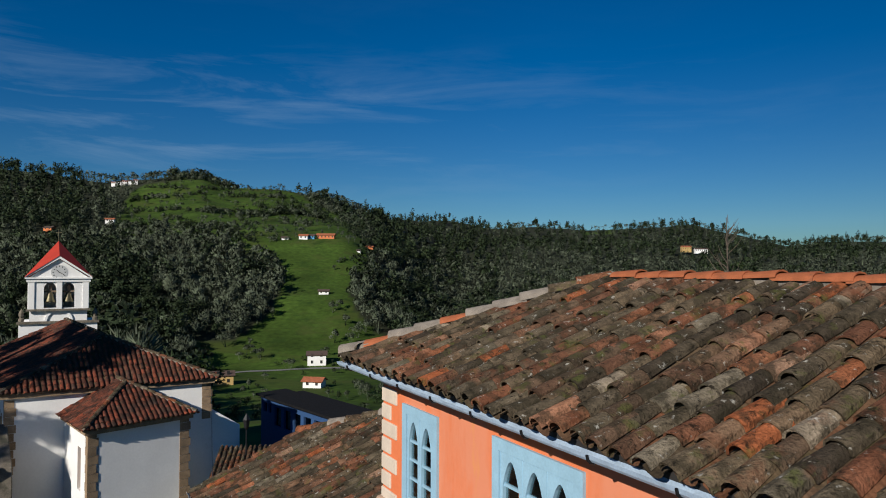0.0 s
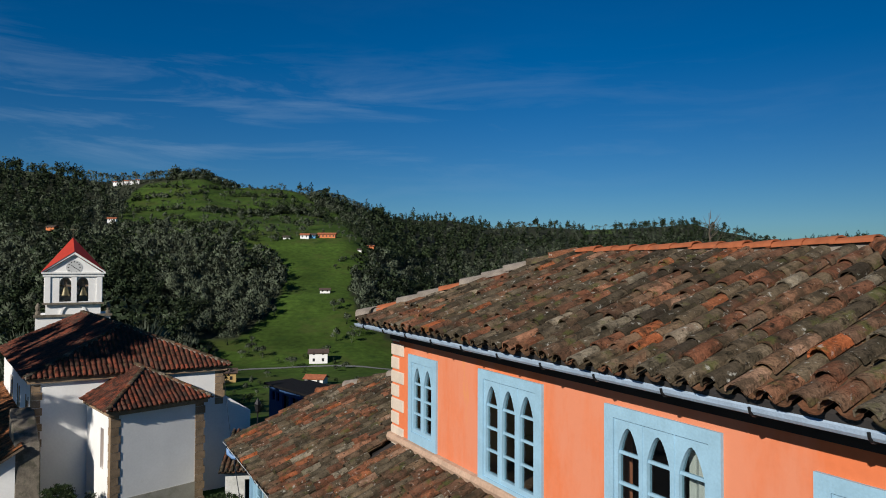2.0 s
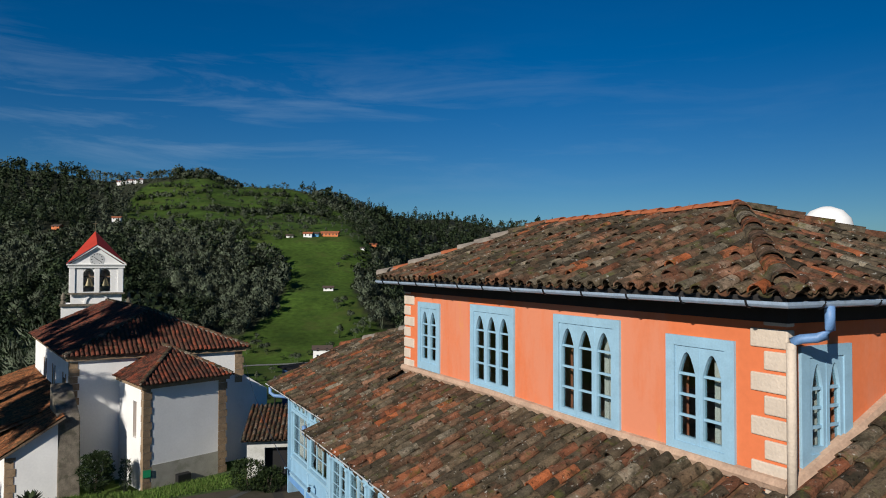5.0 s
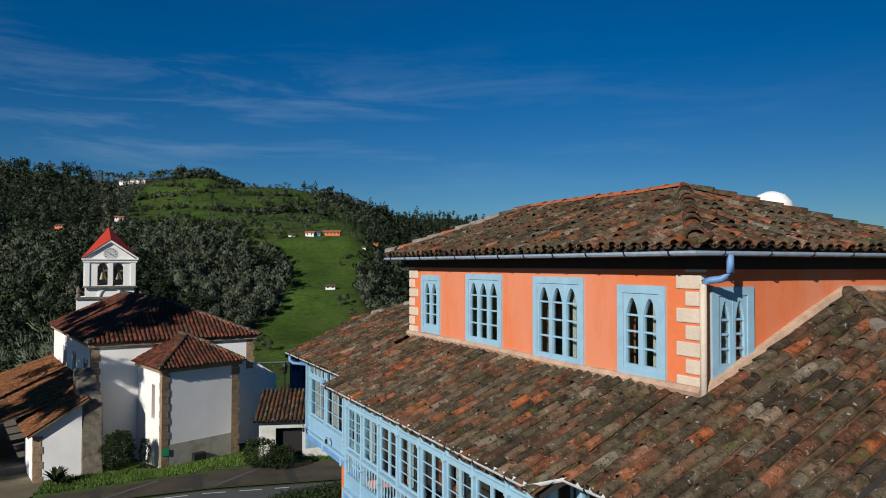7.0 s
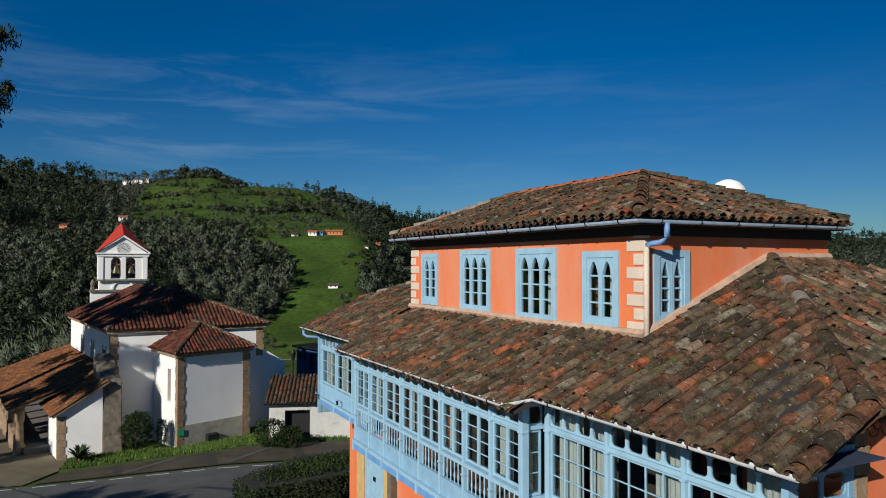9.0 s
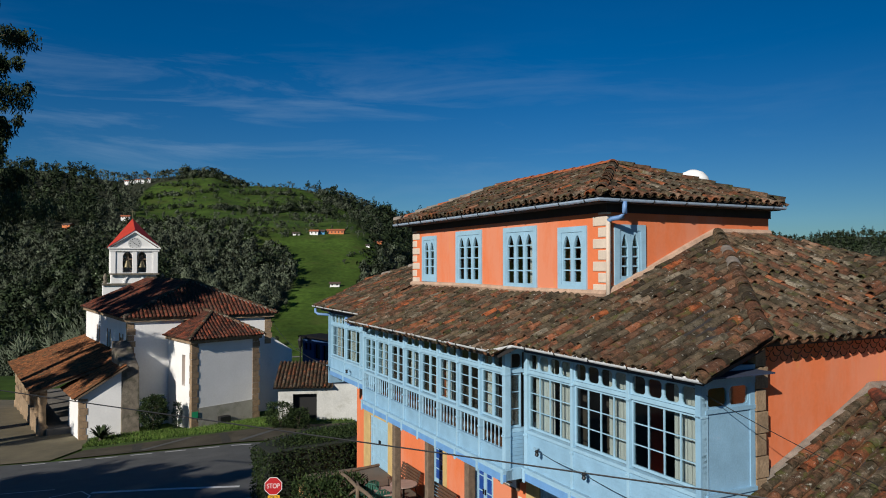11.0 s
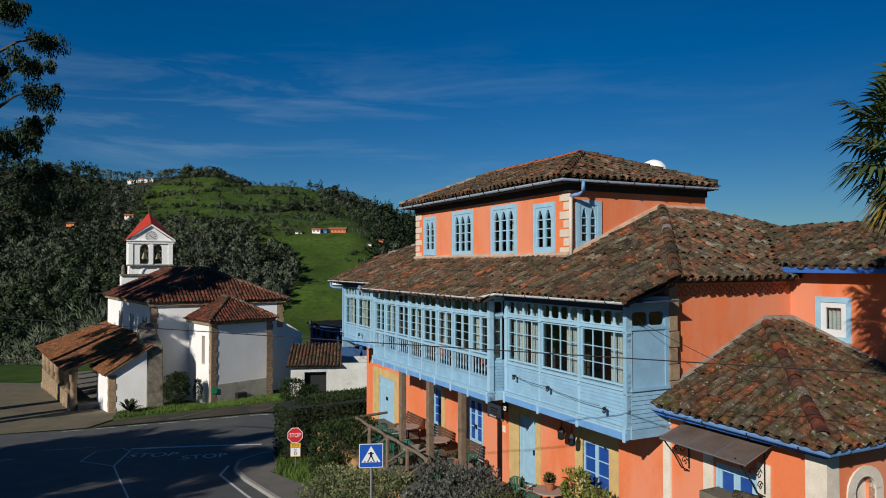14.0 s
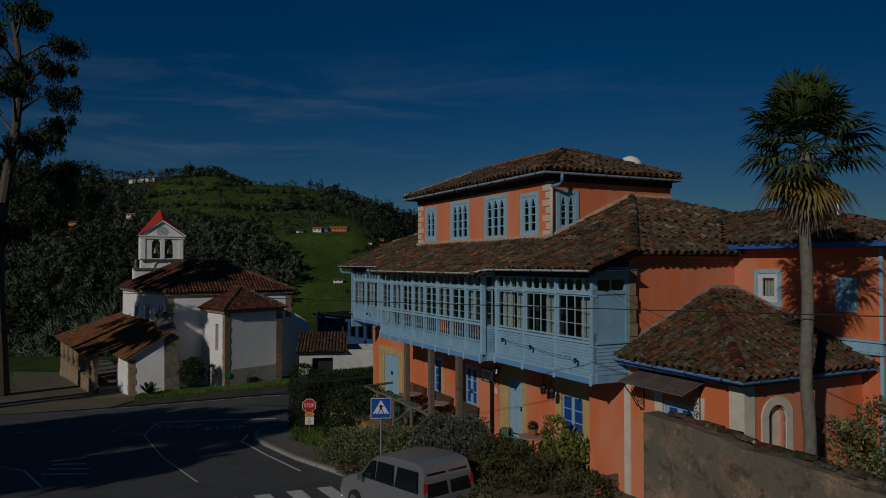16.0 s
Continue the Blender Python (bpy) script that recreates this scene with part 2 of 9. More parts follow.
M_ROOM = mat("room_wall", (0.30, 0.27, 0.23), 0.9, vary=0.1)
M_WOODFLOOR = mat("floor_boards", (0.16, 0.09, 0.05), 0.7, vary=0.2)
M_CURTAIN = mat("white_curtain", (0.74, 0.72, 0.66), 0.95, vary=0.08)
M_TIMBER = mat("weathered_timber", (0.19, 0.135, 0.09), 0.9, vary=0.3, scale=8, fine=50, bump=0.4, streak=(4, 4, 0.6), spots=[((0.09, 0.07, 0.05), 3, 0.55, 0.6)])
M_ASPHALT = mat("asphalt", (0.090, 0.092, 0.088), 0.85, vary=0.2, scale=1.2, fine=90, bump=0.25, spots=[((0.125, 0.124, 0.115), 0.5, 0.54, 0.6), ((0.05, 0.05, 0.05), 0.9, 0.62, 0.6)])
M_PAVE = mat("concrete_pavement", (0.17, 0.155, 0.135), 0.92, vary=0.18, scale=1.5, fine=40, bump=0.2, spots=[((0.10, 0.09, 0.075), 0.8, 0.58, 0.6)])
M_KERB = mat("kerb_stone", (0.36, 0.345, 0.31), 0.9, vary=0.15, scale=4, fine=40, bump=0.2)
M_PAINT = mat("road_paint", (0.72, 0.72, 0.70), 0.8, vary=0.15, scale=5, fine=30, bump=0.05, spots=[((0.25, 0.25, 0.25), 6, 0.62, 0.6)])
M_EARTH = mat("dry_earth_yard", (0.150, 0.125, 0.070), 0.95, vary=0.25, scale=0.8, fine=12, bump=0.3, spots=[((0.09, 0.09, 0.04), 0.6, 0.56, 0.6)])
M_GALV = mat("galvanised_steel", (0.45, 0.46, 0.47), 0.45, metal=0.8, vary=0.1)
M_IRON = mat("black_iron", (0.02, 0.02, 0.022), 0.5, metal=0.5, vary=0.1)
M_RED_SIGN = mat("sign_red", (0.55, 0.02, 0.025), 0.35, vary=0.03, bump=0)
M_BLUE_SIGN = mat("sign_blue", (0.01, 0.09, 0.46), 0.35, vary=0.03, bump=0)
M_WHITE_SIGN = mat("sign_white", (0.80, 0.80, 0.80), 0.35, vary=0.03, bump=0)
M_YEL_SIGN = mat("sign_yellow", (0.80, 0.42, 0.02), 0.35, vary=0.03, bump=0)
M_BLACK = mat("black_paint", (0.015, 0.015, 0.015), 0.5, vary=0.03, bump=0)
M_GREEN_SIGN = mat("sign_green", (0.02, 0.30, 0.13), 0.4, vary=0.03, bump=0)
M_ROOF_RED = mat("red_metal_roof", (0.50, 0.04, 0.016), 0.55, vary=0.12, scale=2, fine=20, bump=0.1)
M_BRONZE = mat("bell_bronze", (0.17, 0.15, 0.09), 0.5, metal=0.8, vary=0.2)
M_BARK = mat("tree_bark", (0.13, 0.10, 0.075), 0.95, vary=0.3, scale=6, fine=40, bump=0.5)
M_PALM_TRUNK = mat("palm_trunk", (0.20, 0.185, 0.15), 0.95, vary=0.3, scale=10, fine=60, bump=0.5)


def leaf_mat(name, ramp, rough=0.75):
    return mat(name, (0.1, 0.1, 0.1), rough, vary=0.55, scale=0.11, fine=0.7, bump=0, ramp=ramp, spec=0.2)


M_BARE = leaf_mat("bare_winter_twigs", [(0, (0.086, 0.109, 0.070)), (0.4, (0.105, 0.127, 0.084)), (0.7, (0.122, 0.140, 0.095)), (0.85, (0.076, 0.107, 0.058)), (1, (0.093, 0.112, 0.074))], 0.95)
M_EVERGREEN = leaf_mat("evergreen_foliage", [(0, (0.020, 0.034, 0.014)), (0.5, (0.028, 0.046, 0.018)), (0.85, (0.036, 0.056, 0.020)), (1, (0.044, 0.064, 0.024))], 0.7)
M_HEDGE = leaf_mat("clipped_hedge_leaves", [(0, (0.012, 0.024, 0.007)), (0.6, (0.024, 0.045, 0.012)), (1, (0.048, 0.072, 0.018))])
M_IVY = leaf_mat("variegated_leaves", [(0, (0.045, 0.075, 0.022)), (0.4, (0.105, 0.128, 0.045)), (0.7, (0.255, 0.255, 0.135)), (1, (0.075, 0.098, 0.038))])
M_GREYLEAF = leaf_mat("grey_green_leaves", [(0, (0.053, 0.060, 0.045)), (0.5, (0.112, 0.120, 0.098)), (1, (0.173, 0.165, 0.150))])
M_SHRUB = leaf_mat("shrub_leaves", [(0, (0.034, 0.041, 0.013)), (0.5, (0.068, 0.075, 0.022)), (0.85, (0.112, 0.090, 0.038)), (1, (0.090, 0.128, 0.030))])
M_LIME = leaf_mat("yellow_green_leaves", [(0, (0.090, 0.128, 0.022)), (0.6, (0.180, 0.203, 0.038)), (1, (0.270, 0.247, 0.068))])
M_GRASSB = leaf_mat("grass_blades", [(0, (0.05, 0.10, 0.015)), (0.6, (0.09, 0.16, 0.025)), (1, (0.14, 0.18, 0.05))])
M_PALM_G = leaf_mat("green_palm_fronds", [(0, (0.035, 0.06, 0.018)), (0.6, (0.07, 0.10, 0.03)), (1, (0.13, 0.155, 0.05))], 0.5)
M_PALM_Y = leaf_mat("yellow_palm_fronds", [(0, (0.210, 0.140, 0.021)), (0.6, (0.315, 0.203, 0.021)), (1, (0.266, 0.210, 0.070))], 0.6)
M_PALM_D = leaf_mat("dry_palm_fronds", [(0, (0.16, 0.12, 0.075)), (0.6, (0.28, 0.22, 0.14)), (1, (0.36, 0.30, 0.21))], 0.9)


def glass_mat(name, tint):
    m = bpy.data.materials.new(name)
    m.use_nodes = True
    n, l = m.node_tree.nodes, m.node_tree.links
    n.clear()
    o = n.new("ShaderNodeOutputMaterial")
    mix = n.new("ShaderNodeMixShader")
    lw = n.new("ShaderNodeLayerWeight")
    pw = n.new("ShaderNodeMath")
    pw.operation = "POWER"
    pw.inputs[1].default_value = 4.0
    fr = n.new("ShaderNodeMath")
    fr.operation = "MULTIPLY_ADD"
    fr.inputs[1].default_value = 0.6
    fr.inputs[2].default_value = 0.05
    l.new(lw.outputs["Facing"], pw.inputs[0])
    l.new(pw.outputs[0], fr.inputs[0])
    tr = n.new("ShaderNodeBsdfTransparent")
    tr.inputs[0].default_value = (*tint, 1)
    gl = n.new("ShaderNodeBsdfGlossy")
    gl.inputs["Roughness"].default_value = 0.03
    l.new(fr.outputs[0], mix.inputs[0])
    l.new(tr.outputs[0], mix.inputs[1])
    l.new(gl.outputs[0], mix.inputs[2])
    l.new(mix.outputs[0], o.inputs[0])
    return m


M_GLASS = glass_mat("window_glass", (0.82, 0.86, 0.86))
M_GLASS_DARK = glass_mat("tinted_glass", (0.12, 0.13, 0.14))

# ---------------------------------------------------------------- building tools
IDENT = Matrix.Identity(4)


class Geo:
    """Collects vertices and faces in world metres."""

    def __init__(self):
        self.v, self.f = [], []

    def poly(self, pts):
        k = len(self.v)
        self.v += [tuple(p) for p in pts]
        self.f.append(tuple(range(k, k + len(pts))))

    def hexa(self, p):
        """Eight corners: four below, four above, in the same order."""
        k = len(self.v)
        self.v += [tuple(q) for q in p]
        self.f += [(k + 3, k + 2, k + 1, k), (k + 4, k + 5, k + 6, k + 7), (k, k + 1, k + 5, k + 4),
                   (k + 1, k + 2, k + 6, k + 5), (k + 2, k + 3, k + 7, k + 6), (k + 3, k, k + 4, k + 7)]

    def box(self, x0, x1, y0, y1, z0, z1, fn=None):
        fn = fn or (lambda a, b, c: (a, b, c))
        self.hexa([fn(a, b, c) for c in (z0, z1) for a, b in ((x0, y0), (x1, y0), (x1, y1), (x0, y1))])

    def prism(self, pts, d):
        """A flat outline pushed by the vector d."""
        k, n = len(self.v), len(pts)
        d = Vector(d)
        self.v += [tuple(Vector(p)) for p in pts] + [tuple(Vector(p) + d) for p in pts]
        self.f.append(tuple(range(k + n - 1, k - 1, -1)))
        self.f.append(tuple(range(k + n, k + 2 * n)))
        for i in range(n):
            j = (i + 1) % n
            self.f.append((k + i, k + j, k + n + j, k + n + i))

    def tube(self, path, r, n=8, cap=True):
        """A round bar along a path; r is one radius or one for each point."""
        path = [Vector(p) for p in path]
        rs = r if isinstance(r, (list, tuple)) else [r] * len(path)
        k = len(self.v)
        for i, p in enumerate(path):
            d = (path[min(i + 1, len(path) - 1)] - path[max(i - 1, 0)]).normalized()
            a = d.orthogonal().normalized() if abs(d.z) > 0.95 else d.cross(Vector((0, 0, 1))).normalized()
            b = d.cross(a)
            for j in range(n):
                t = 2 * math.pi * j / n
                self.v.append(tuple(p + (a * math.cos(t) + b * math.sin(t)) * rs[i]))
        for i in range(len(path) - 1):
            for j in range(n):
                q = (j + 1) % n
                self.f.append((k + i * n + j, k + i * n + q, k + (i + 1) * n + q, k + (i + 1) * n + j))
        if cap:
            self.f.append(tuple(range(k + n - 1, k - 1, -1)))
            m = k + (len(path) - 1) * n
            self.f.append(tuple(range(m, m + n)))

    def lathe(self, base, prof, n=12):
        """Turned round the vertical at base: rows of (radius, height)."""
        self.tube([Vector(base) + Vector((0, 0, h)) for _, h in prof], [max(r, 0.001) for r, _ in prof], n)

    def mesh(self, name):
        me = bpy.data.meshes.new(name)
        me.from_pydata(self.v, [], self.f)
        me.update()
        return me


def thing(name, loc, label="", category="", group="", kind=""):
    ob = new(name)
    ob.location = loc
    ob.empty_display_size = 0.2
    return tagged(ob, label, category, group, kind)


def part(name, geo, material, parent=None, label="", smooth=False):
    me = geo if isinstance(geo, bpy.types.Mesh) else geo.mesh(name)
    if not me.materials:
        me.materials.append(material)
    ob = new(name, me)
    if smooth:
        me.polygons.foreach_set("use_smooth", [True] * len(me.polygons))
    if parent:
        ob.parent = parent
        if parent.type == "EMPTY":
            ob.matrix_parent_inverse = Matrix.Translation(-parent.location)
    if label:
        ob["label"] = label
    return ob


def soften(ob, width=0.01):
    """Rounds the edges of one mesh."""
    bv = ob.modifiers.new("edge", "BEVEL")
    bv.width, bv.segments, bv.limit_method = width, 2, "ANGLE"
    return ob


def solid(name, geo, material, label, category, group="", kind=""):
    ob = part(name, geo, material)
    return tagged(ob, label, category, group, kind)


# the house's own axes: u along its front, v into it
HO = Vector((3.66, 2.51, 0))
HU = Vector((math.cos(radians(-62.5)), math.sin(radians(-62.5)), 0))
HV = Vector((math.cos(radians(26.5)), math.sin(radians(26.5)), 0))


def H(u, v, z):
    return HO + HU * u + HV * v + Vector((0, 0, z))


# ---------------------------------------------------------------- ground
def lerp_rows(t, rows):
    return float(np.interp(t, [r[0] for r in rows], [r[1] for r in rows]))


NEAR_ROWS = [(-60, 4.6), (-20, 4.1), (-6, 2.95), (1, 2.35), (13, 1.25), (25, 0.55), (34, 0.15), (45, -0.4), (58, -1.6)]
SKY_ROWS = [(-200, 165), (0, 172), (60, 164), (130, 152), (200, 147), (320, 158), (360, 160), (420, 141), (500, 137), (600, 116), (650, 98), (700, 84),
            (780, 84), (880, 70), (960, 72), (1050, 66), (1230, 76), (1330, 56), (1430, 33), (1568, 30), (1800, 30)]
LEFT_ROWS = [(58, -320), (120, -285), (200, -236), (280, -176), (365, -60), (500, 50), (650, 96)]
RIGHT_ROWS = [(58, -320), (120, -285), (200, -236), (280, -180), (400, -118), (600, -40), (900, 22)]


def smooth01(a, b, t):
    t = min(max((t - a) / (b - a), 0), 1)
    return t * t * (3 - 2 * t)


def near_z(x, y):
    """The street and the church yard, which falls away to the west."""
    return lerp_rows(y, NEAR_ROWS) - min(0.05 * max(-x - 12, 0), 0.75) * smooth01(12, 28, y)


def bearing(x, y):
    return 784 + 1219 * x / max(y, 1e-3)


def far_height(x, y):
    """Valley, meadow hill and wooded ridges beyond the village."""
    c = min(max(bearing(x, y), -260), 1760)
    k = smooth01(600, 820, c)
    top = 880 + 520 * k + 900 * smooth01(1380, 1480, c)
    sky = lerp_rows(c, SKY_ROWS)
    eL = lerp_rows(y, LEFT_ROWS + [(880, 158)]) if y < 880 else 158
    eR = lerp_rows(y, RIGHT_ROWS + [(1400, 70)]) if y < 1400 else 70
    e = (1 - k) * eL + k * eR
    if y > 400:
        w = smooth01(420, top, y)
        e = e + (sky - ((1 - k) * 158 + k * 70)) * w
    if y > top:
        e = sky - (y - top) * 0.08
    z = 13.6 + e * y / 1219
    z += (noise.noise((x / 90, y / 90, 0.3)) * 5 + noise.noise((x / 35, y / 35, 2.3)) * 1.6) * smooth01(150, 400, y)
    return z


def ground_z(x, y):
    near = near_z(x, y)
    if y < 58:
        return near
    return near + (far_height(x, y) - near) * smooth01(58, 110, y)


def inside(poly, x, y):
    hit = False
    for (x0, y0), (x1, y1) in zip(poly, poly[1:] + poly[:1]):
        if (y0 > y) != (y1 > y) and x < (x1 - x0) * (y - y0) / (y1 - y0) + x0:
            hit = not hit
    return hit


# open pasture, by bearing and rise from the village
MEADOWS = [[(478, 427), (560, 430), (640, 426), (668, 440), (650, 470), (622, 505), (640, 560), (700, 610), (780, 690), (330, 690), (395, 640), (430, 600), (485, 560), (508, 500)],
           [(212, 400), (225, 362), (240, 342), (262, 328), (330, 318), (440, 322), (520, 338), (565, 360), (605, 376), (650, 424), (640, 428), (500, 452), (440, 446), (395, 430), (330, 416), (230, 420)],
           [(1270, 462), (1330, 462), (1330, 472), (1270, 472)], [(1040, 410), (1090, 406), (1090, 413), (1040, 415)]]


def is_meadow(x, y, z):
    c, r = bearing(x, y), 473 - (z - 13.6) * 1219 / max(y, 1)
    return any(inside(p, c, r) for p in MEADOWS)


def in_valley(x, y, z):
    """The open valley bottom with its lane, gardens and farmhouses."""
    return 345 < bearing(x, y) < 800 and 473 - (z - 13.6) * 1219 / max(y, 1) > 606 and y < 310


def build_ground():
    az = [math.radians(a) for a in list(np.linspace(-44, 44, 221)) + list(np.linspace(46, 314, 68))]
    rr = [0.0] + list(np.geomspace(4, 60, 26)) + list(np.geomspace(64, 1500, 130)) + list(np.geomspace(1560, 4600, 14))
    verts, cover = [], []
    for r in rr:
        for a in az:
            x, y = r * math.sin(a), r * math.cos(a)
            z = ground_z(x, y) - 0.05
            verts.append((x, y, z))
            g = 1.0
            if y > 60 and abs(a) < 0.8:
                g = 1.0 if (is_meadow(x, y, z) or y < 100 or in_valley(x, y, z)) else 0.0
            cover.append(g)
    n, faces = len(az), []
    for i in range(len(rr) - 1):
        for j in range(n):
            q = (j + 1) % n
            faces.append((i * n + j, (i + 1) * n + j, (i + 1) * n + q, i * n + q))
    me = bpy.data.meshes.new("ground")
    me.from_pydata(verts, [], faces)
    at = me.attributes.new("grass", "FLOAT", "POINT")
    at.data.foreach_set("value", cover)
    me.polygons.foreach_set("use_smooth", [True] * len(me.polygons))
    m = mat("pasture_and_woodland_floor", (0.055, 0.098, 0.015), 0.95, vary=0.5, scale=0.03, fine=0.4, bump=0, spots=[((0.072, 0.092, 0.022), 0.035, 0.5, 0.7), ((0.03, 0.062, 0.011), 0.09, 0.54, 0.7), ((0.10, 0.10, 0.04), 0.3, 0.64, 0.5), ((0.022, 0.04, 0.010), 0.22, 0.6, 0.6)], spec=0.1)
    nt = m.node_tree
    a = nt.nodes.new("ShaderNodeAttribute")
    a.attribute_name = "grass"
    mx = nt.nodes.new("ShaderNodeMixRGB")
    mx.inputs[1].default_value = (0.03, 0.034, 0.02, 1)
    b = nt.nodes["Principled BSDF"]
    src = b.inputs["Base Color"].links[0].from_socket
    nt.links.new(a.outputs["Fac"], mx.inputs[0])
    nt.links.new(src, mx.inputs[2])
    nt.links.new(mx.outputs[0], b.inputs["Base Color"])
    me.materials.append(m)
    tagged(new("ground", me), "green hillside pasture and woodland floor round the village", "ground", kind="structure")


build_ground()


def sheet(name, outline, material, label, category, lift=0.0, step=1.5, kind="structure", thick=0.0):
    """A surface laid on the ground inside an outline of (x, y)."""
    bm = bmesh.new()
    bm.faces.new([bm.verts.new((x, y, 0)) for x, y in outline])
    xs, ys = [p[0] for p in outline], [p[1] for p in outline]
    for lo, hi, no in ((min(xs), max(xs), (1, 0, 0)), (min(ys), max(ys), (0, 1, 0))):
        k = lo + step
        while k < hi:
            bmesh.ops.bisect_plane(bm, geom=bm.verts[:] + bm.edges[:] + bm.faces[:], plane_co=Vector(no) * k, plane_no=no)
            k += step
    bmesh.ops.triangulate(bm, faces=bm.faces[:])
    for v in bm.verts:
        v.co.z = near_z(v.co.x, v.co.y) + lift
    if thick:
        ret = bmesh.ops.extrude_face_region(bm, geom=bm.faces[:])
        for v in [g for g in ret["geom"] if isinstance(g, bmesh.types.BMVert)]:
            v.co.z -= thick
    bmesh.ops.recalc_face_normals(bm, faces=bm.faces[:])
    me = bpy.data.meshes.new(name)
    bm.to_mesh(me)
    bm.free()
    if len(me.polygons) and sum(p.normal.z * p.area for p in me.polygons) < 0 and not thick:
        me.flip_normals()
    me.materials.append(material)
    return tagged(new(name, me), label, category, kind=kind)


KERB = [(-7.2, 17.6), (-8.3, 16.6), (-8.9, 15.2), (-8.6, 13.6), (-7.6, 11.8), (-5.6, 8.7), (-2.6, 4.9), (1.5, 0.6), (6.0, -5.6), (14.0, -17.5), (20, -27)]
sheet("road", [(-60, 22.5), (-60, -40), (28, -40)] + KERB[::-1] + [(-3.5, 21.0), (-3.5, 31.0), (-11, 28.9), (-21, 26.0), (-34, 23.5)], M_ASPHALT, "grey asphalt road junction with worn white markings", "road", 0.0)
sheet("pavement", KERB + [(24, -27), (16, -14.5), (8.2, -3.4), (3.4, 2.4), (-0.9, 6.3), (-4.2, 10.4), (-6.2, 13.6), (-6.6, 15.2), (-6.3, 16.6)], M_PAVE, "grey concrete footway with a raised kerb", "pavement", 0.12, thick=0.2)
kg = Geo()
for (x0, y0), (x1, y1) in zip(KERB, KERB[1:]):
    d = Vector((x1 - x0, y1 - y0, 0))
    n = max(1, round(d.length / 1.0))
    for i in range(n):
        a, b = Vector((x0, y0, 0)) + d * (i / n + 0.004), Vector((x0, y0, 0)) + d * ((i + 1) / n - 0.004)
        s = d.normalized().cross(Vector((0, 0, 1))) * 0.075
        za, zb = near_z(a.x, a.y), near_z(b.x, b.y)
        lo = [a - s, a + s, b + s, b - s]
        kg.hexa([(p.x, p.y, (za if i2 in (0, 1) else zb) - 0.15) for i2, p in enumerate(lo)] + [(p.x, p.y, (za if i2 in (0, 1) else zb) + 0.135) for i2, p in enumerate(lo)])
solid("kerb", kg, M_KERB, "pale concrete kerb stones along the road", "kerb", kind="structure")
sheet("parking_strip", [(-21.2, 26.3), (-11, 29.2), (-3.5, 31.3), (-3.5, 35.5), (-9.5, 34.4), (-15.5, 31.4), (-21, 28.6)], mat("damp_brown_concrete", (0.085, 0.073, 0.052), 0.95, vary=0.3, scale=0.7, fine=25, bump=0.2, spots=[((0.045, 0.045, 0.025), 0.8, 0.52, 0.7), ((0.12, 0.105, 0.08), 2.0, 0.6, 0.5)], spec=0.2), "damp brown concrete strip beside the church lawn", "pavement", 0.03)
for a, b in (((-17.6, 27.4), (-18.6, 29.7)), ((-12.9, 28.8), (-14.2, 32.0)), ((-8.2, 30.1), (-9.6, 34.2))):
    sheet("drain_strip", [a, (a[0] + 0.5, a[1] + 0.14), (b[0] + 0.5, b[1] + 0.14), b], mat("dark_cobbles", (0.03, 0.028, 0.02), 0.95, vary=0.4, scale=5, fine=30, bump=0.5), "dark cobbled joint across the concrete strip", "pavement", 0.036)
sheet("church_yard", [(-60, 23), (-34, 23.8), (-21.6, 26.2), (-21.4, 29.2), (-23, 36), (-28, 44), (-34, 52), (-60, 56)], M_EARTH, "bare brown earth yard in front of the church porch", "ground", 0.02)

# ---------------------------------------------------------------- roofs of barrel tiles
def tile_mesh(name, length=0.46, w0=0.215, w1=0.165, h=0.1, seg=6, thick=0.017, seed=0):
    """One clay cover tile: an arch along +y, wider at its lower end (y = 0), with a visible rim."""
    rnd = random.Random(seed)
    verts, faces = [], []
    for y, w, hh in ((0.0, w0, h), (length, w1, h * 0.82)):
        for k in range(seg + 1):
            t = math.pi * k / seg
            verts.append((-math.cos(t) * w / 2 + rnd.uniform(-0.003, 0.003), y + rnd.uniform(-0.006, 0.006), math.sin(t) * hh + rnd.uniform(-0.003, 0.003)))
    n = seg + 1
    for k in range(seg):
        faces.append((k + 1, k, n + k, n + k + 1))
    for k in range(n):
        t = math.pi * k / seg
        verts.append((-math.cos(t) * (w0 / 2 - thick), 0.004, math.sin(t) * (h - thick) - (0.004 if k in (0, seg) else 0)))
    for k in range(seg):
        faces.append((k, k + 1, 2 * n + k + 1, 2 * n + k))
    me = bpy.data.meshes.new(name)
    me.from_pydata(verts, [], faces)
    return me


TILES = []
for s in range(5):
    me = tile_mesh("tile", w0=0.195, w1=0.158, seed=s, h=0.074 + 0.006 * s)
    me.materials.append(M_TILE)
    TILES.append(me)
TILES_KITCHEN = []
for s in range(4):
    me = tile_mesh("tile", w0=0.195, w1=0.16, seed=s + 60, h=0.076 + 0.006 * s)
    me.materials.append(M_TILE_KITCHEN)
    TILES_KITCHEN.append(me)
TILES_PORCH = []
for s in range(3):
    me = tile_mesh("tile", seed=s + 30, h=0.08)
    me.materials.append(M_TILE_PORCH)
    TILES_PORCH.append(me)
TILES_RED = []
for s in range(3):
    me = tile_mesh("tile", seed=s + 20, h=0.08)
    me.materials.append(M_TILE_RED)
    TILES_RED.append(me)
RIDGE_TILES = []
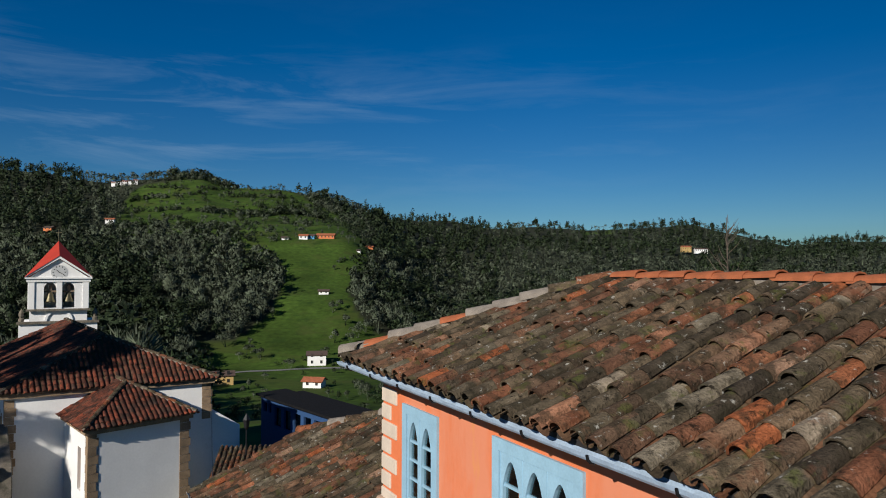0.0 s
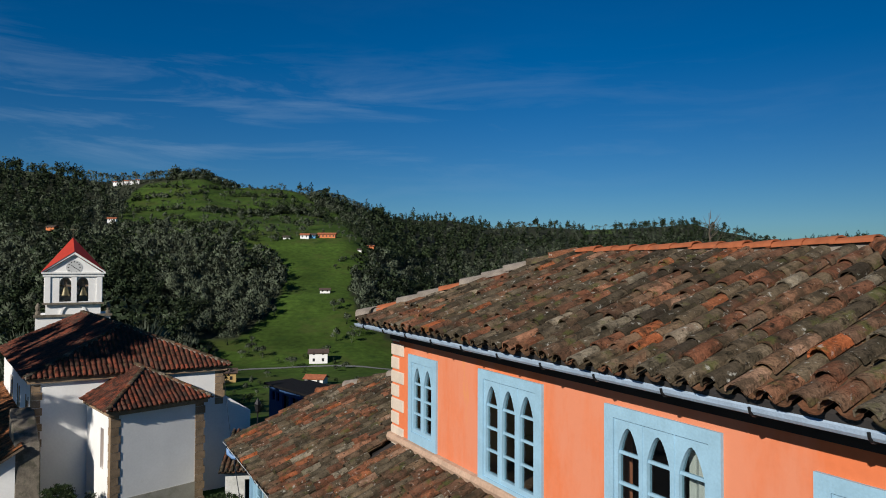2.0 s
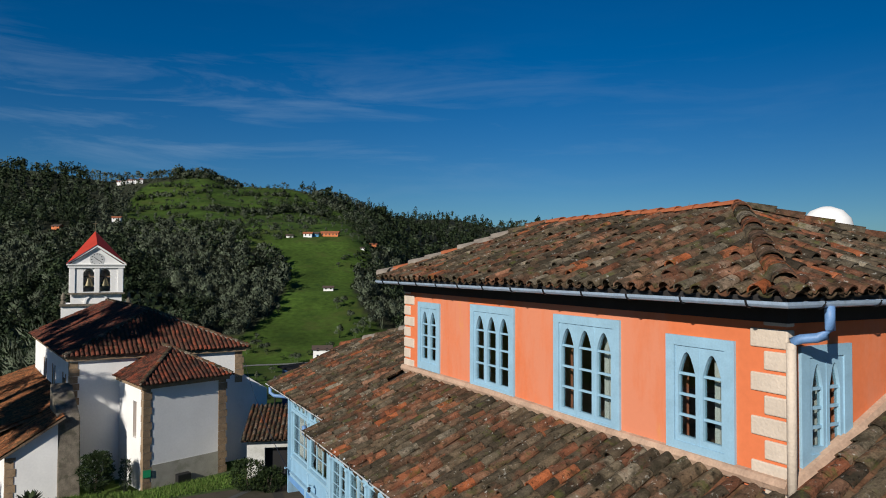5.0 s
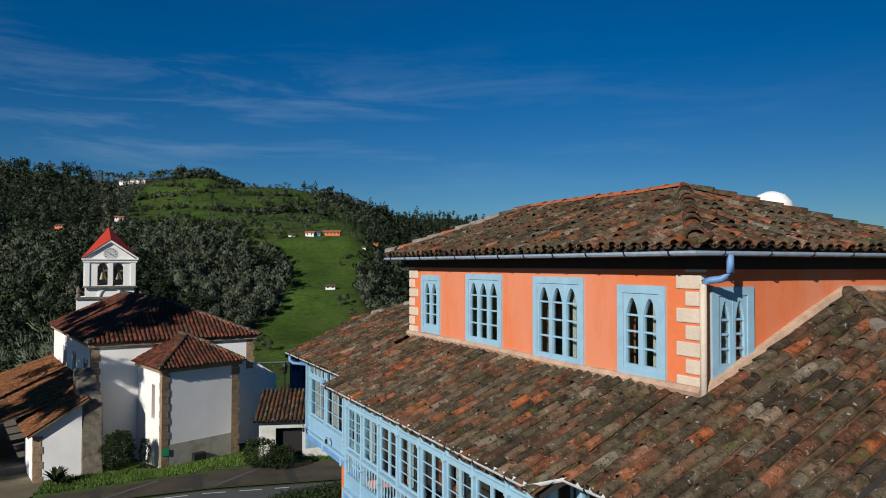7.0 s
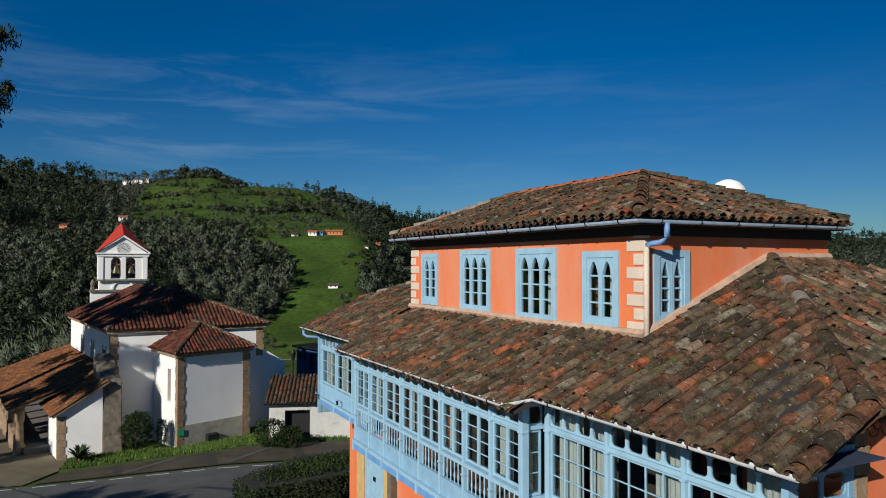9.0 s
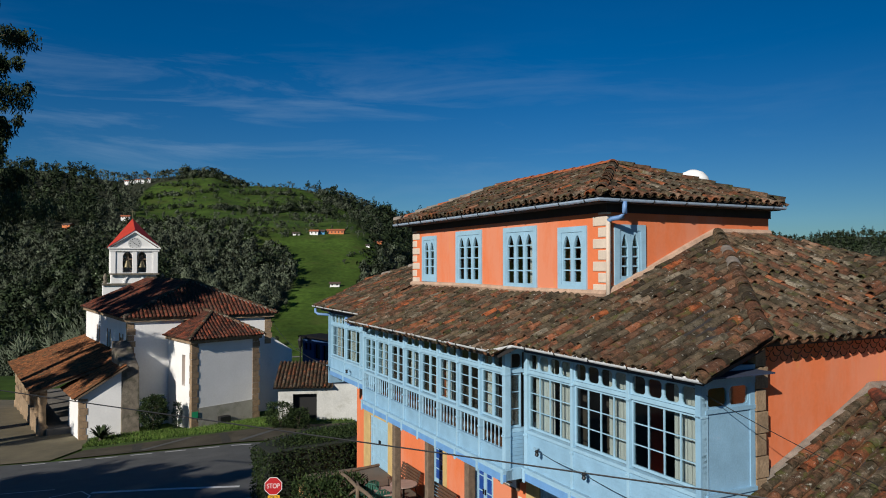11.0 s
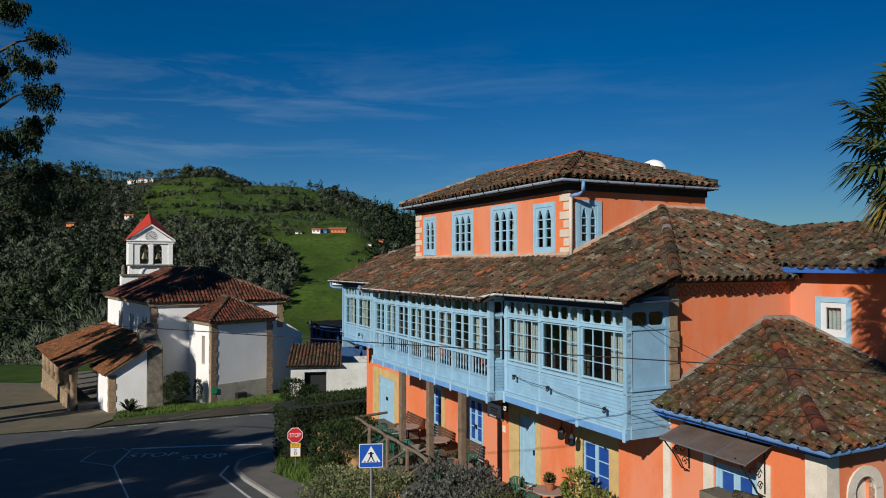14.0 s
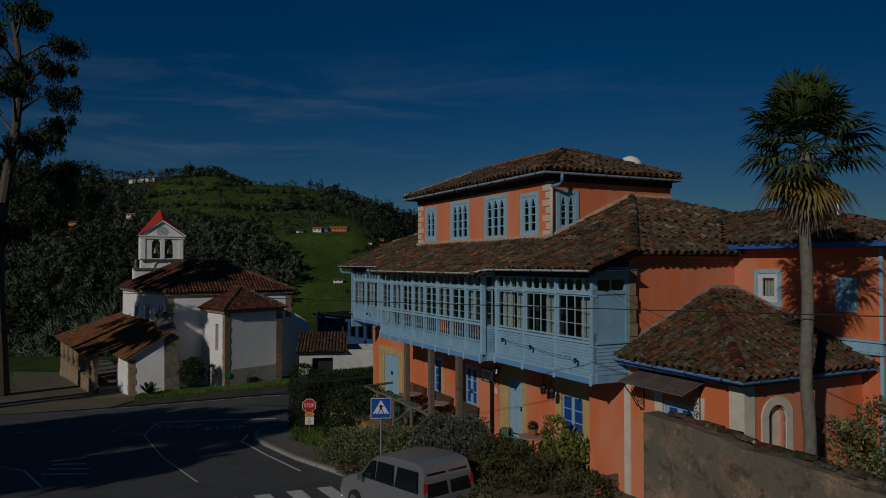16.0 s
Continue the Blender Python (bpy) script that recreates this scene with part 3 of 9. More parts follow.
for s, m in enumerate((M_TILE, M_RIDGE, M_MORTAR)):
    me = tile_mesh("ridge_tile", length=0.48, w0=0.27, w1=0.24, h=0.085 if s == 1 else 0.115, seed=s + 40)
    me.materials.append(m)
    RIDGE_TILES.append(me)


def join_tiles(name, placed, material, parent, label=""):
    vs, fs = [], []
    for me, m in placed:
        k = len(vs)
        vs += [tuple(m @ v.co) for v in me.vertices]
        fs += [tuple(k + i for i in p.vertices) for p in me.polygons]
    me = bpy.data.meshes.new(name)
    me.from_pydata(vs, [], fs)
    me.materials.append(material)
    ob = part(name, me, material, parent, label)
    ob["kind"] = "stuff"
    return ob


def tile_slope(roof, eave0, eave1, upslope, outline, keep, seed, tiles=None, pitch=0.245, step=0.33, joined_mat=None, mess=1.0, dip=None):
    """Covers one slope. outline: corners in (along the eave, up the slope) metres; keep(a, b): these become single tiles."""
    tiles = tiles or TILES
    joined_mat = joined_mat or M_TILE
    rnd = random.Random(seed)
    e0 = Vector(eave0)
    E = (Vector(eave1) - e0).normalized()
    S = Vector(upslope).normalized()
    N = E.cross(S).normalized()
    if N.z < 0:
        N = -N
    X = S.cross(N).normalized()
    rot = Matrix((X, S, N)).transposed().to_4x4()
    a_lo, a_hi = min(p[0] for p in outline), max(p[0] for p in outline)
    ch, rest, single = Geo(), [], 0
    a = a_lo + pitch / 2
    while a < a_hi:
        hits = []
        for (x0, y0), (x1, y1) in zip(outline, outline[1:] + outline[:1]):
            if (x0 > a) != (x1 > a):
                hits.append(y0 + (y1 - y0) * (a - x0) / (x1 - x0))
        if len(hits) >= 2:
            lo, hi = min(hits), max(hits)
            b = lo - 0.08 + rnd.uniform(-0.02, 0.02) * mess
            drift = rnd.uniform(-0.012, 0.012) * mess
            while b < hi - 0.12:
                b = min(b, max(hi - 0.43, lo - 0.05))
                shift = rnd.uniform(-0.02, 0.02) * mess
                p = e0 + E * (a + drift + rnd.uniform(-0.012, 0.012) * mess) + S * (b + shift)
                sag = (noise.noise(p / 1.7) * 0.03 + noise.noise(p / 0.6) * 0.012) * mess
                if dip:
                    sag += dip(a, b)
                p += N * (0.05 + sag + rnd.uniform(0, 0.014) * mess)
                m = Matrix.Translation(p) @ rot @ pose(0, 0, 0, -2.2 + rnd.uniform(-2.4, 2.0) * mess, rnd.uniform(-8, 8) * mess, rnd.uniform(-4.5, 4.5) * mess)
                if keep(a, b) and single < 300:
                    ob = part("tile", rnd.choice(tiles), None, roof)
                    ob.matrix_basis = m
                    single += 1
                else:
                    rest.append((rnd.choice(tiles), m))
                # the channel tile beside it
                c0 = e0 + E * (a + pitch / 2) + S * (b + rnd.uniform(-0.02, 0.02)) + N * (0.022 + sag)
                c1 = c0 + S * min(step + 0.05, hi - b) - N * 0.012
                k = len(ch.v)
                for c in (c0, c1):
                    for o, d in ((-0.095, 0.058), (-0.065, 0.026), (-0.025, 0.008), (0.025, 0.008), (0.065, 0.026), (0.095, 0.058)):
                        ch.v.append(tuple(c + X * o + N * d))
                for o, d in ((0.095, 0.044), (0.065, 0.010), (0.025, -0.008), (-0.025, -0.008), (-0.065, 0.010), (-0.095, 0.044)):
                    ch.v.append(tuple(c0 + X * o + N * d))
                ch.f += [(k + j, k + j + 1, k + j + 7, k + j + 6) for j in range(5)]
                ch.f += [(k + j + 1, k + j, k + 17 - j, k + 16 - j) for j in range(5)]
                if b > hi - 0.45:
                    break
                b += step * rnd.uniform(0.95, 1.05)
        a += pitch
    if rest:
        join_tiles("roof_tiles", rest, joined_mat, roof)
    o = part("channel_tiles", ch, M_CHANNEL, roof)
    o["kind"] = "stuff"


def ridge_row(roof, a, b, me, seed=0, step=0.4, bed=True):
    """Caps along a ridge or hip, bedded on mortar."""
    a, b = Vector(a), Vector(b)
    d = (b - a).normalized()
    side = d.cross(Vector((0, 0, 1))).normalized()
    up = side.cross(d)
    rnd = random.Random(seed)
    rot = Matrix((side, d, up)).transposed().to_4x4()
    n = int((b - a).length / step)
    for i in range(n):
        m = Matrix.Translation(a + d * (i * step) + up * (0.095 + rnd.uniform(-0.010, 0.010))) @ rot @ pose(0, 0, 0, -2.5 + rnd.uniform(-1.0, 1.0), rnd.uniform(-3, 3), rnd.uniform(-2, 2))
        ob = part("ridge_tile", rnd.choice(me) if isinstance(me, list) else me, None, roof)
        ob.matrix_basis = m
    if bed:
        g = Geo()
        k = 0
        pts = [a + d * ((b - a).length * i / (n * 2)) for i in range(n * 2 + 1)]
        g.tube([p + up * (0.035 + rnd.uniform(-0.012, 0.012)) for p in pts], [0.098 + rnd.uniform(-0.02, 0.02) for _ in pts], 7)
        part("ridge_mortar", g, M_MORTAR, roof)


def slab(geo, pts, t=0.07):
    n = (Vector(pts[1]) - Vector(pts[0])).cross(Vector(pts[2]) - Vector(pts[0])).normalized()
    if n.z < 0:
        n = -n
    geo.prism([Vector(p) for p in pts], -n * t)


def holed_wall(geo, fn, a0, a1, z0, z1, holes, t0, t1):
    """One wall of thickness t0..t1 with rectangular openings (a0, a1, z0, z1); fn(a, t, z) places it."""
    aa = sorted({a0, a1, *[h[0] for h in holes], *[h[1] for h in holes]})
    zz = sorted({z0, z1, *[h[2] for h in holes], *[h[3] for h in holes]})
    na, nz, k = len(aa), len(zz), len(geo.v)
    for t in (t0, t1):
        geo.v += [tuple(fn(a, t, z)) for z in zz for a in aa]
    at = lambda side, j, i: k + side * na * nz + j * na + i

    def full(i, j):
        if not (0 <= i < na - 1 and 0 <= j < nz - 1):
            return False
        am, zm = (aa[i] + aa[i + 1]) / 2, (zz[j] + zz[j + 1]) / 2
        return not any(h[0] < am < h[1] and h[2] < zm < h[3] for h in holes)

    for j in range(nz - 1):
        for i in range(na - 1):
            if not full(i, j):
                continue
            geo.f.append((at(0, j, i), at(0, j, i + 1), at(0, j + 1, i + 1), at(0, j + 1, i)))
            geo.f.append((at(1, j, i + 1), at(1, j, i), at(1, j + 1, i), at(1, j + 1, i + 1)))
            for di, dj, p, q in ((-1, 0, (j + 1, i), (j, i)), (1, 0, (j, i + 1), (j + 1, i + 1)), (0, -1, (j, i), (j, i + 1)), (0, 1, (j + 1, i + 1), (j + 1, i))):
                if not full(i + di, j + dj):
                    geo.f.append((at(0, *q), at(0, *p), at(1, *p), at(1, *q)))


# ---------------------------------------------------------------- windows and doors
def arched_window(parent, fn, a0, a1, z0, z1, lights, curtain=None, seed=0):
    """A painted frame with pointed arched lights of four panes each. fn(a, depth, z): depth grows into the wall."""
    g = Geo()
    b = 0.075
    for x0, x1, y0, y1 in ((a0 - 0.06, a0 + b, z0 - 0.07, z1 + 0.05), (a1 - b, a1 + 0.06, z0 - 0.07, z1 + 0.05), (a0 + b, a1 - b, z1 - b, z1 + 0.05), (a0 + b, a1 - b, z0 - 0.07, z0 + 0.09)):
        g.box(x0, x1, -0.035, 0.07, y0, y1, fn)
    w = (a1 - a0 - 2 * b) / lights
    for i in range(lights):
        l0, l1 = a0 + b + i * w, a0 + b + (i + 1) * w
        o0, o1 = l0 + 0.055, l1 - 0.055
        mid, half = (o0 + o1) / 2, (o1 - o0) / 2
        s0, s1 = z0 + 0.16, z1 - 0.42            # sill and spring of the arch
        top = z1 - 0.15
        for x0, x1, y0, y1 in ((l0 + 0.003, o0, z0 + 0.09, z1 - b), (o1, l1 - 0.003, z0 + 0.09, z1 - b), (o0, o1, z0 + 0.09, s0)):
            g.box(x0, x1, -0.018, 0.05, y0, y1, fn)
        arch = []
        for k in range(9):
            t = k / 8
            x = o0 + (o1 - o0) * t
            arch.append((x, s1 + (top - s1) * (1 - abs(2 * t - 1) ** 1.85)))
        for (xa, ya), (xb, yb) in zip(arch, arch[1:]):
            q = [(xa, ya), (xb, yb), (xb, z1 - b), (xa, z1 - b)]
            g.hexa([fn(x, -0.018, y) for x, y in q] + [fn(x, 0.05, y) for x, y in q])
        for k in range(3):
            zb = s0 + (s1 - s0) * (k + 1) / 3
            g.box(o0, o1, 0.0, 0.035, zb - 0.016, zb + 0.016, fn)
        g.box(l0 - 0.004 if i else l0 + 0.006, l0 + 0.004 if i else l0 + 0.014, -0.024, -0.018, z0 + 0.09, z1 - b, fn)
    ob = part("window", g, M_BLUE, parent, "pale blue painted window with pointed arched panes")
    for i in range(lights):
        l0, l1 = a0 + b + i * w, a0 + b + (i + 1) * w
        p = Geo()
        p.box(l0 + 0.05, l1 - 0.05, 0.02, 0.026, z0 + 0.1, z1 - 0.1, fn)
        part("pane", p, M_GLASS, ob)
    if curtain:
        c = Geo()
        rnd = random.Random(seed)
        for x0, x1 in curtain:
            n = max(2, int((x1 - x0) / 0.05))
            for k in range(n):
                xa, xb = x0 + (x1 - x0) * k / n, x0 + (x1 - x0) * (k + 1) / n
                da, db = 0.16 + 0.03 * (k % 2), 0.16 + 0.03 * ((k + 1) % 2)
                c.hexa([fn(xa, da, z0), fn(xb, db, z0), fn(xb, db + 0.006, z0), fn(xa, da + 0.006, z0), fn(xa, da, z1), fn(xb, db, z1), fn(xb, db + 0.006, z1), fn(xa, da + 0.006, z1)])
        part("curtain", c, M_CURTAIN, ob, "plain white curtain")
    return ob


def panel_door(parent, fn, a0, a1, z0, z1, glazed, material, leaves=2, rows=3):
    """A boarded or glazed double door set in the wall's opening."""
    g = Geo()
    for x0, x1, y0, y1 in ((a0, a0 + 0.07, z0, z1), (a1 - 0.07, a1, z0, z1), (a0 + 0.07, a1 - 0.07, z1 - 0.07, z1)):
        g.box(x0, x1, 0.02, 0.12, y0, y1, fn)
    w = (a1 - a0 - 0.14) / leaves
    ob = part("door", g, material, parent)
    for i in range(leaves):
        l0, l1 = a0 + 0.07 + i * w + 0.004, a0 + 0.07 + (i + 1) * w - 0.004
        g = Geo()
        if glazed:
            lo = z0 + 0.62
            g.box(l0, l0 + 0.07, 0.04, 0.09, z0 + 0.01, z1 - 0.075, fn)
            g.box(l1 - 0.07, l1, 0.04, 0.09, z0 + 0.01, z1 - 0.075, fn)
            g.box(l0 + 0.07, l1 - 0.07, 0.045, 0.085, z0 + 0.01, lo, fn)
            g.box(l0 + 0.13, l1 - 0.13, 0.03, 0.045, z0 + 0.12, lo - 0.1, fn)
            g.box(l0 + 0.07, l1 - 0.07, 0.04, 0.09, z1 - 0.15, z1 - 0.075, fn)
            for k in range(1, rows):
                zz = lo + (z1 - 0.15 - lo) * k / rows
                g.box(l0 + 0.07, l1 - 0.07, 0.05, 0.08, zz - 0.014, zz + 0.014, fn)
        else:
            n = 4
            for k in range(n):
                xa = l0 + (l1 - l0) * k / n
                g.box(xa + 0.003, l0 + (l1 - l0) * (k + 1) / n - 0.003, 0.05, 0.085, z0 + 0.01, z1 - 0.075, fn)
            for zz in (z0 + 0.35, z1 - 0.45):
                g.box(l0, l1, 0.035, 0.05, zz, zz + 0.1, fn)
        leaf = part("door_leaf", g, material, ob)
        if glazed:
            p = Geo()
            p.box(l0 + 0.06, l1 - 0.06, 0.063, 0.068, z0 + 0.6, z1 - 0.14, fn)
            part("pane", p, M_PANE_BLUE, leaf)
        k = Geo()
        xk = l1 - 0.05 if i == 0 else l0 + 0.05
        k.box(xk - 0.015, xk + 0.015, 0.0, 0.04, z0 + 0.98, z0 + 1.12, fn)
        part("door_handle", k, M_IRON, leaf)
    return ob


# ---------------------------------------------------------------- the orange house
house = thing("house", H(-5, 2, 3.5), "orange rendered village house with blue glazed gallery and clay-tiled roofs", "house")
front = lambda a, d, z: H(a, d, z)                      # faces the street; a along it
side_u = lambda u0: (lambda a, d, z: H(u0 - d, a, z))   # faces along +u; a runs into the house

# upper storey
UW = [(-8.89, -7.98, 10.38, 11.70, 2), (-6.58, -5.20, 10.27, 11.76, 3), (-3.96, -2.58, 10.22, 11.74, 3), (-1.61, -0.70, 10.30, 11.64, 2)]
g = Geo()
holed_wall(g, front, -9.68, 0, 9.0, 12.35, [(w[0], w[1], w[2], w[3]) for w in UW], 0, 0.3)
part("wall", g, M_ORANGE, house, "orange rendered upper storey wall")
for kind in range(3):
    g = Geo()
    if kind == 0:
        holed_wall(g, side_u(0.0), 0.3, 4.9, 9.0, 12.35, [(0.32, 0.96, 10.44, 11.64)], 0, 0.3)
    elif kind == 1:
        g.box(-9.68, -0.3, 4.6, 4.9, 9.0, 12.35, H)
    else:
        g.box(-9.68, -9.38, 0.3, 4.6, 9.0, 12.35, H)
    part("wall", g, M_ORANGE, house)
g = Geo()
g.box(-9.38, -0.3, 0.3, 4.6, 9.9, 10.0, H)
part("floor", g, M_WOODFLOOR, house)
g = Geo()
g.box(-9.38, -0.3, 0.3, 4.6, 12.25, 12.32, H)
part("ceiling", g, M_ROOM, house)
curt = [None, [(-5.5, -5.28)], [(-3.05, -2.66)], [(-1.08, -0.78)]]
for i, w in enumerate(UW):
    arched_window(house, front, w[0], w[1], w[2], w[3], w[4], curt[i], i)
arched_window(house, side_u(0.0), 0.24, 0.97, 10.44, 11.64, 2, [(0.6, 0.9)], 9)
# quoins at the two front corners
zq, k = 9.98, 0
while zq < 12.0:
    L = 0.44 if k % 2 else 0.27
    hq = 0.24
    g = Geo()
    g.hexa([H(-L, -0.022, zq), H(0.022, -0.022, zq), H(0.022, 0.1, zq), H(-L, 0.1, zq), H(-L, -0.022, zq + hq - 0.035), H(0.022, -0.022, zq + hq - 0.035), H(0.022, 0.1, zq + hq - 0.035), H(-L, 0.1, zq + hq - 0.035)])
    soften(part("quoin", g, M_QUOIN, house), 0.015)
    L = 0.50 if k % 2 else 0.30
    g = Geo()
    g.box(-9.702, -9.68 + L, -0.022, 0.1, zq, zq + hq - 0.035, H)
    soften(part("quoin", g, M_QUOIN, house), 0.015)
    zq += hq
    k += 1

# upper roof: hipped, with a ridge along the front
EO, EB, EZ = 0.45, 0.08, 12.24       # eaves beyond the walls: front and sides, back; their height
E = {"fl": (-9.68 - EO, -EO, EZ), "fr": (EO - 0.1, -EO, EZ), "br": (EO - 0.1, 4.9 + EB, EZ), "bl": (-9.68 - EO, 4.9 + EB, EZ), "rl": (-7.6, 2.44, 13.40), "rr": (-2.62, 2.44, 13.40)}
P = {k: H(*v) for k, v in E.items()}
g = Geo()
for q in (("fl", "fr", "rr", "rl"), ("fr", "br", "rr"), ("br", "bl", "rl", "rr"), ("bl", "fl", "rl")):
    slab(g, [P[k] for k in q])
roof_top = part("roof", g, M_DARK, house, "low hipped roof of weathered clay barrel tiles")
up = P["rr"] - H(-2.62, -EO, EZ)
wf = (P["fr"] - P["fl"]).length
tile_slope(roof_top, P["fl"], P["fr"], up, [(0, 0), (wf, 0), (wf - 2.97, up.length), (2.53, up.length)], lambda a, b: a > 5.0 and b < 2.2, 1)
ups = P["rr"] - H(EO - 0.1, 2.44, EZ)
ws = (P["br"] - P["fr"]).length
tile_slope(roof_top, P["fr"], P["br"], ups, [(0, 0), (ws, 0), (2.44 + EO, ups.length)], lambda a, b: False, 2)
upl = P["rl"] - H(-9.68 - EO, 2.44, EZ)
tile_slope(roof_top, P["bl"], P["fl"], upl, [(0, 0), (ws, 0), (ws - 2.44 - EO, upl.length)], lambda a, b: False, 3)
upb = P["rl"] - H(-7.6, 4.9 + EB, EZ)
tile_slope(roof_top, P["br"], P["bl"], upb, [(0, 0), (wf, 0), (wf - 2.53, upb.length), (2.97, upb.length)], lambda a, b: False, 4)
ridge_row(roof_top, P["rr"], P["rl"], [RIDGE_TILES[1]], 5)
ridge_row(roof_top, P["fr"].lerp(P["rr"], 0.04), P["rr"], [RIDGE_TILES[0]] * 4 + [RIDGE_TILES[2]], 6)
ridge_row(roof_top, P["fl"], P["rl"], [RIDGE_TILES[1], RIDGE_TILES[0], RIDGE_TILES[2]], 7)
ridge_row(roof_top, P["br"], P["rr"], [RIDGE_TILES[0]], 8)


def gutter(parent, pts, material, r=0.075):
    """A half-round gutter along a path, open above, with brackets."""
    g = Geo()
    pts = [Vector(p) for p in pts]
    n = 7
    rows = []
    for i, p in enumerate(pts):
        d = (pts[min(i + 1, len(pts) - 1)] - pts[max(i - 1, 0)]).normalized()
        s = d.cross(Vector((0, 0, 1))).normalized()
        rows.append([p + s * (-math.cos(math.pi * j / (n - 1)) * r) + Vector((0, 0, -math.sin(math.pi * j / (n - 1)) * r)) for j in range(n)])
    for k in (1.0, 0.93):
        base = len(g.v)
        for i, row in enumerate(rows):
            for q in row:
                g.v.append(tuple(pts[i] + (q - pts[i]) * k))
        for i in range(len(rows) - 1):
            for j in range(n - 1):
                a = base + i * n + j
                g.f.append((a, a + 1, a + n + 1, a + n))
    ob = part("gutter", g, material, parent)
    b = Geo()
    for i in range(len(pts) - 1):
        d = pts[i + 1] - pts[i]
        m = int(d.length / 0.85)
        for k in range(m):
            c = pts[i] + d * ((k + 0.5) / max(m, 1))
            dn = d.normalized()
            s = dn.cross(Vector((0, 0, 1))).normalized()
            arc = [c + s * (-math.cos(math.pi * j / 6) * (r + 0.006)) + Vector((0, 0, -math.sin(math.pi * j / 6) * (r + 0.006))) for j in range(7)]
            b = Geo()
            b.tube(arc, 0.012, 5)
            part("gutter_bracket", b, M_IRON, ob)
    return ob


GE = EO + 0.03
gutter(house, [H(-9.68 - GE, 4.9 + EB, EZ - 0.05), H(-9.68 - GE, -GE, EZ - 0.05), H(GE - 0.1, -GE, EZ - 0.05), H(GE - 0.1, 4.9 + EB, EZ - 0.05)], M_ZINC, 0.066)
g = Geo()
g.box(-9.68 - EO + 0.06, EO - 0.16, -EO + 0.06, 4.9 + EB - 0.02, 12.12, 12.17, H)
part("soffit", g, M_DARK, house, "boarded eaves, near-black for the shade beneath")
# Dark strips along the wall tops, coloured as the shade below the eaves.
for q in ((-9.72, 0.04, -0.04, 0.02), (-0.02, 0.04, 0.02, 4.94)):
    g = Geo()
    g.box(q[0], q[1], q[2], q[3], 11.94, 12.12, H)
    part("wall_plate", g, M_DARK, house, "dark band standing for the eaves shade on the wall top")
g = Geo()
g.tube([H(GE - 0.1, 0.14, EZ - 0.1), H(GE - 0.1, 0.14, EZ - 0.22), H(GE - 0.1, 0.14, EZ - 0.34), H(GE - 0.13, 0.12, EZ - 0.40), H(GE - 0.2, 0.08, EZ - 0.43), H(0.16, 0.0, EZ - 0.45), H(0.09, -0.03, EZ - 0.48), H(0.07, -0.03, EZ - 0.56)], 0.05, 12)
part("downpipe", g, M_GUTTER_BLUE, house, "blue gutter elbow", True)
g = Geo()
g.tube([H(0.07, -0.03, EZ - 0.5), H(0.07, -0.03, 9.95)], 0.05, 10)
part("downpipe", g, M_QUOIN, house, "downpipe painted pale pink", True)

# roof of the lower storey round the upper one
LS = 0.445                      # rise of the lower slopes
lz = lambda v: 9.11 + LS * (v + 2.25)
g = Geo()
slab(g, [H(-14.35, -1.95, lz(-1.95)), H(-9.3, -1.95, lz(-1.95)), H(-9.72, 0.3, lz(0.3)), H(-9.72, 2.6, lz(2.6)), H(-11.2, 2.6, lz(2.6)), H(-14.35, 0.1, lz(0.1))])
slab(g, [H(-9.3, -2.4, lz(-2.4)), H(-0.45, -2.4, lz(-2.4)), H(0.02, 0.02, lz(0.02)), H(-9.7, 0.02, lz(0.02))])
slab(g, [H(-0.45, -2.0, lz(-2.0)), H(2.2, -2.0, lz(-2.0)), H(0.0, 3.18, lz(3.18)), H(0.0, 0.0, lz(0.0))])
slab(g, [H(2.2, -2.0, lz(-2.0) - 0.02), H(4.35, -2.0, lz(-2.0) - 0.02), H(0.0, 3.18, lz(3.18) - 0.1)])
slab(g, [H(4.35, -2.0, lz(-2.0) - 0.02), H(4.08, -0.43, 9.58), H(0.0, 3.18, lz(3.18) - 0.1)])
slab(g, [H(4.12, -0.43, 9.64), H(4.12, 3.25, 9.64), H(1.56, 7.5, 10.80), H(0.0, 4.9, 11.5), H(0.0, 3.2, 11.5)])
slab(g, [H(-14.35, 0.1, lz(0.1)), H(-11.2, 2.6, lz(2.6)), H(-11.2, 6.6, lz(2.6)), H(-14.35, 6.6, lz(0.1))])
slab(g, [H(-11.2, 2.6, lz(2.6)), H(-9.72, 2.6, lz(2.6)), H(-9.72, 6.6, lz(2.6)), H(-11.2, 6.6, lz(2.6))])
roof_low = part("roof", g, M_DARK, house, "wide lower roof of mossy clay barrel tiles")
sv = (H(0, 1, LS) - H(0, 0, 0))
SL = sv.length
# front slope in three stretches with their own eaves
tile_slope(roof_low, H(-14.35, -1.95, lz(-1.95)), H(-9.3, -1.95, lz(-1.95)), sv, [(0, 0), (5.05, 0), (4.63, 2.25 * SL), (4.63, 4.5 * SL), (3.15, 4.5 * SL), (0, 2.05 * SL)], lambda a, b: False, 11)
tile_slope(roof_low, H(-9.3, -2.4, lz(-2.4)), H(-0.45, -2.4, lz(-2.4)), sv, [(0, 0), (8.85, 0), (8.85, 2.42 * SL), (0, 2.42 * SL)], lambda a, b: a > 2.2, 12)
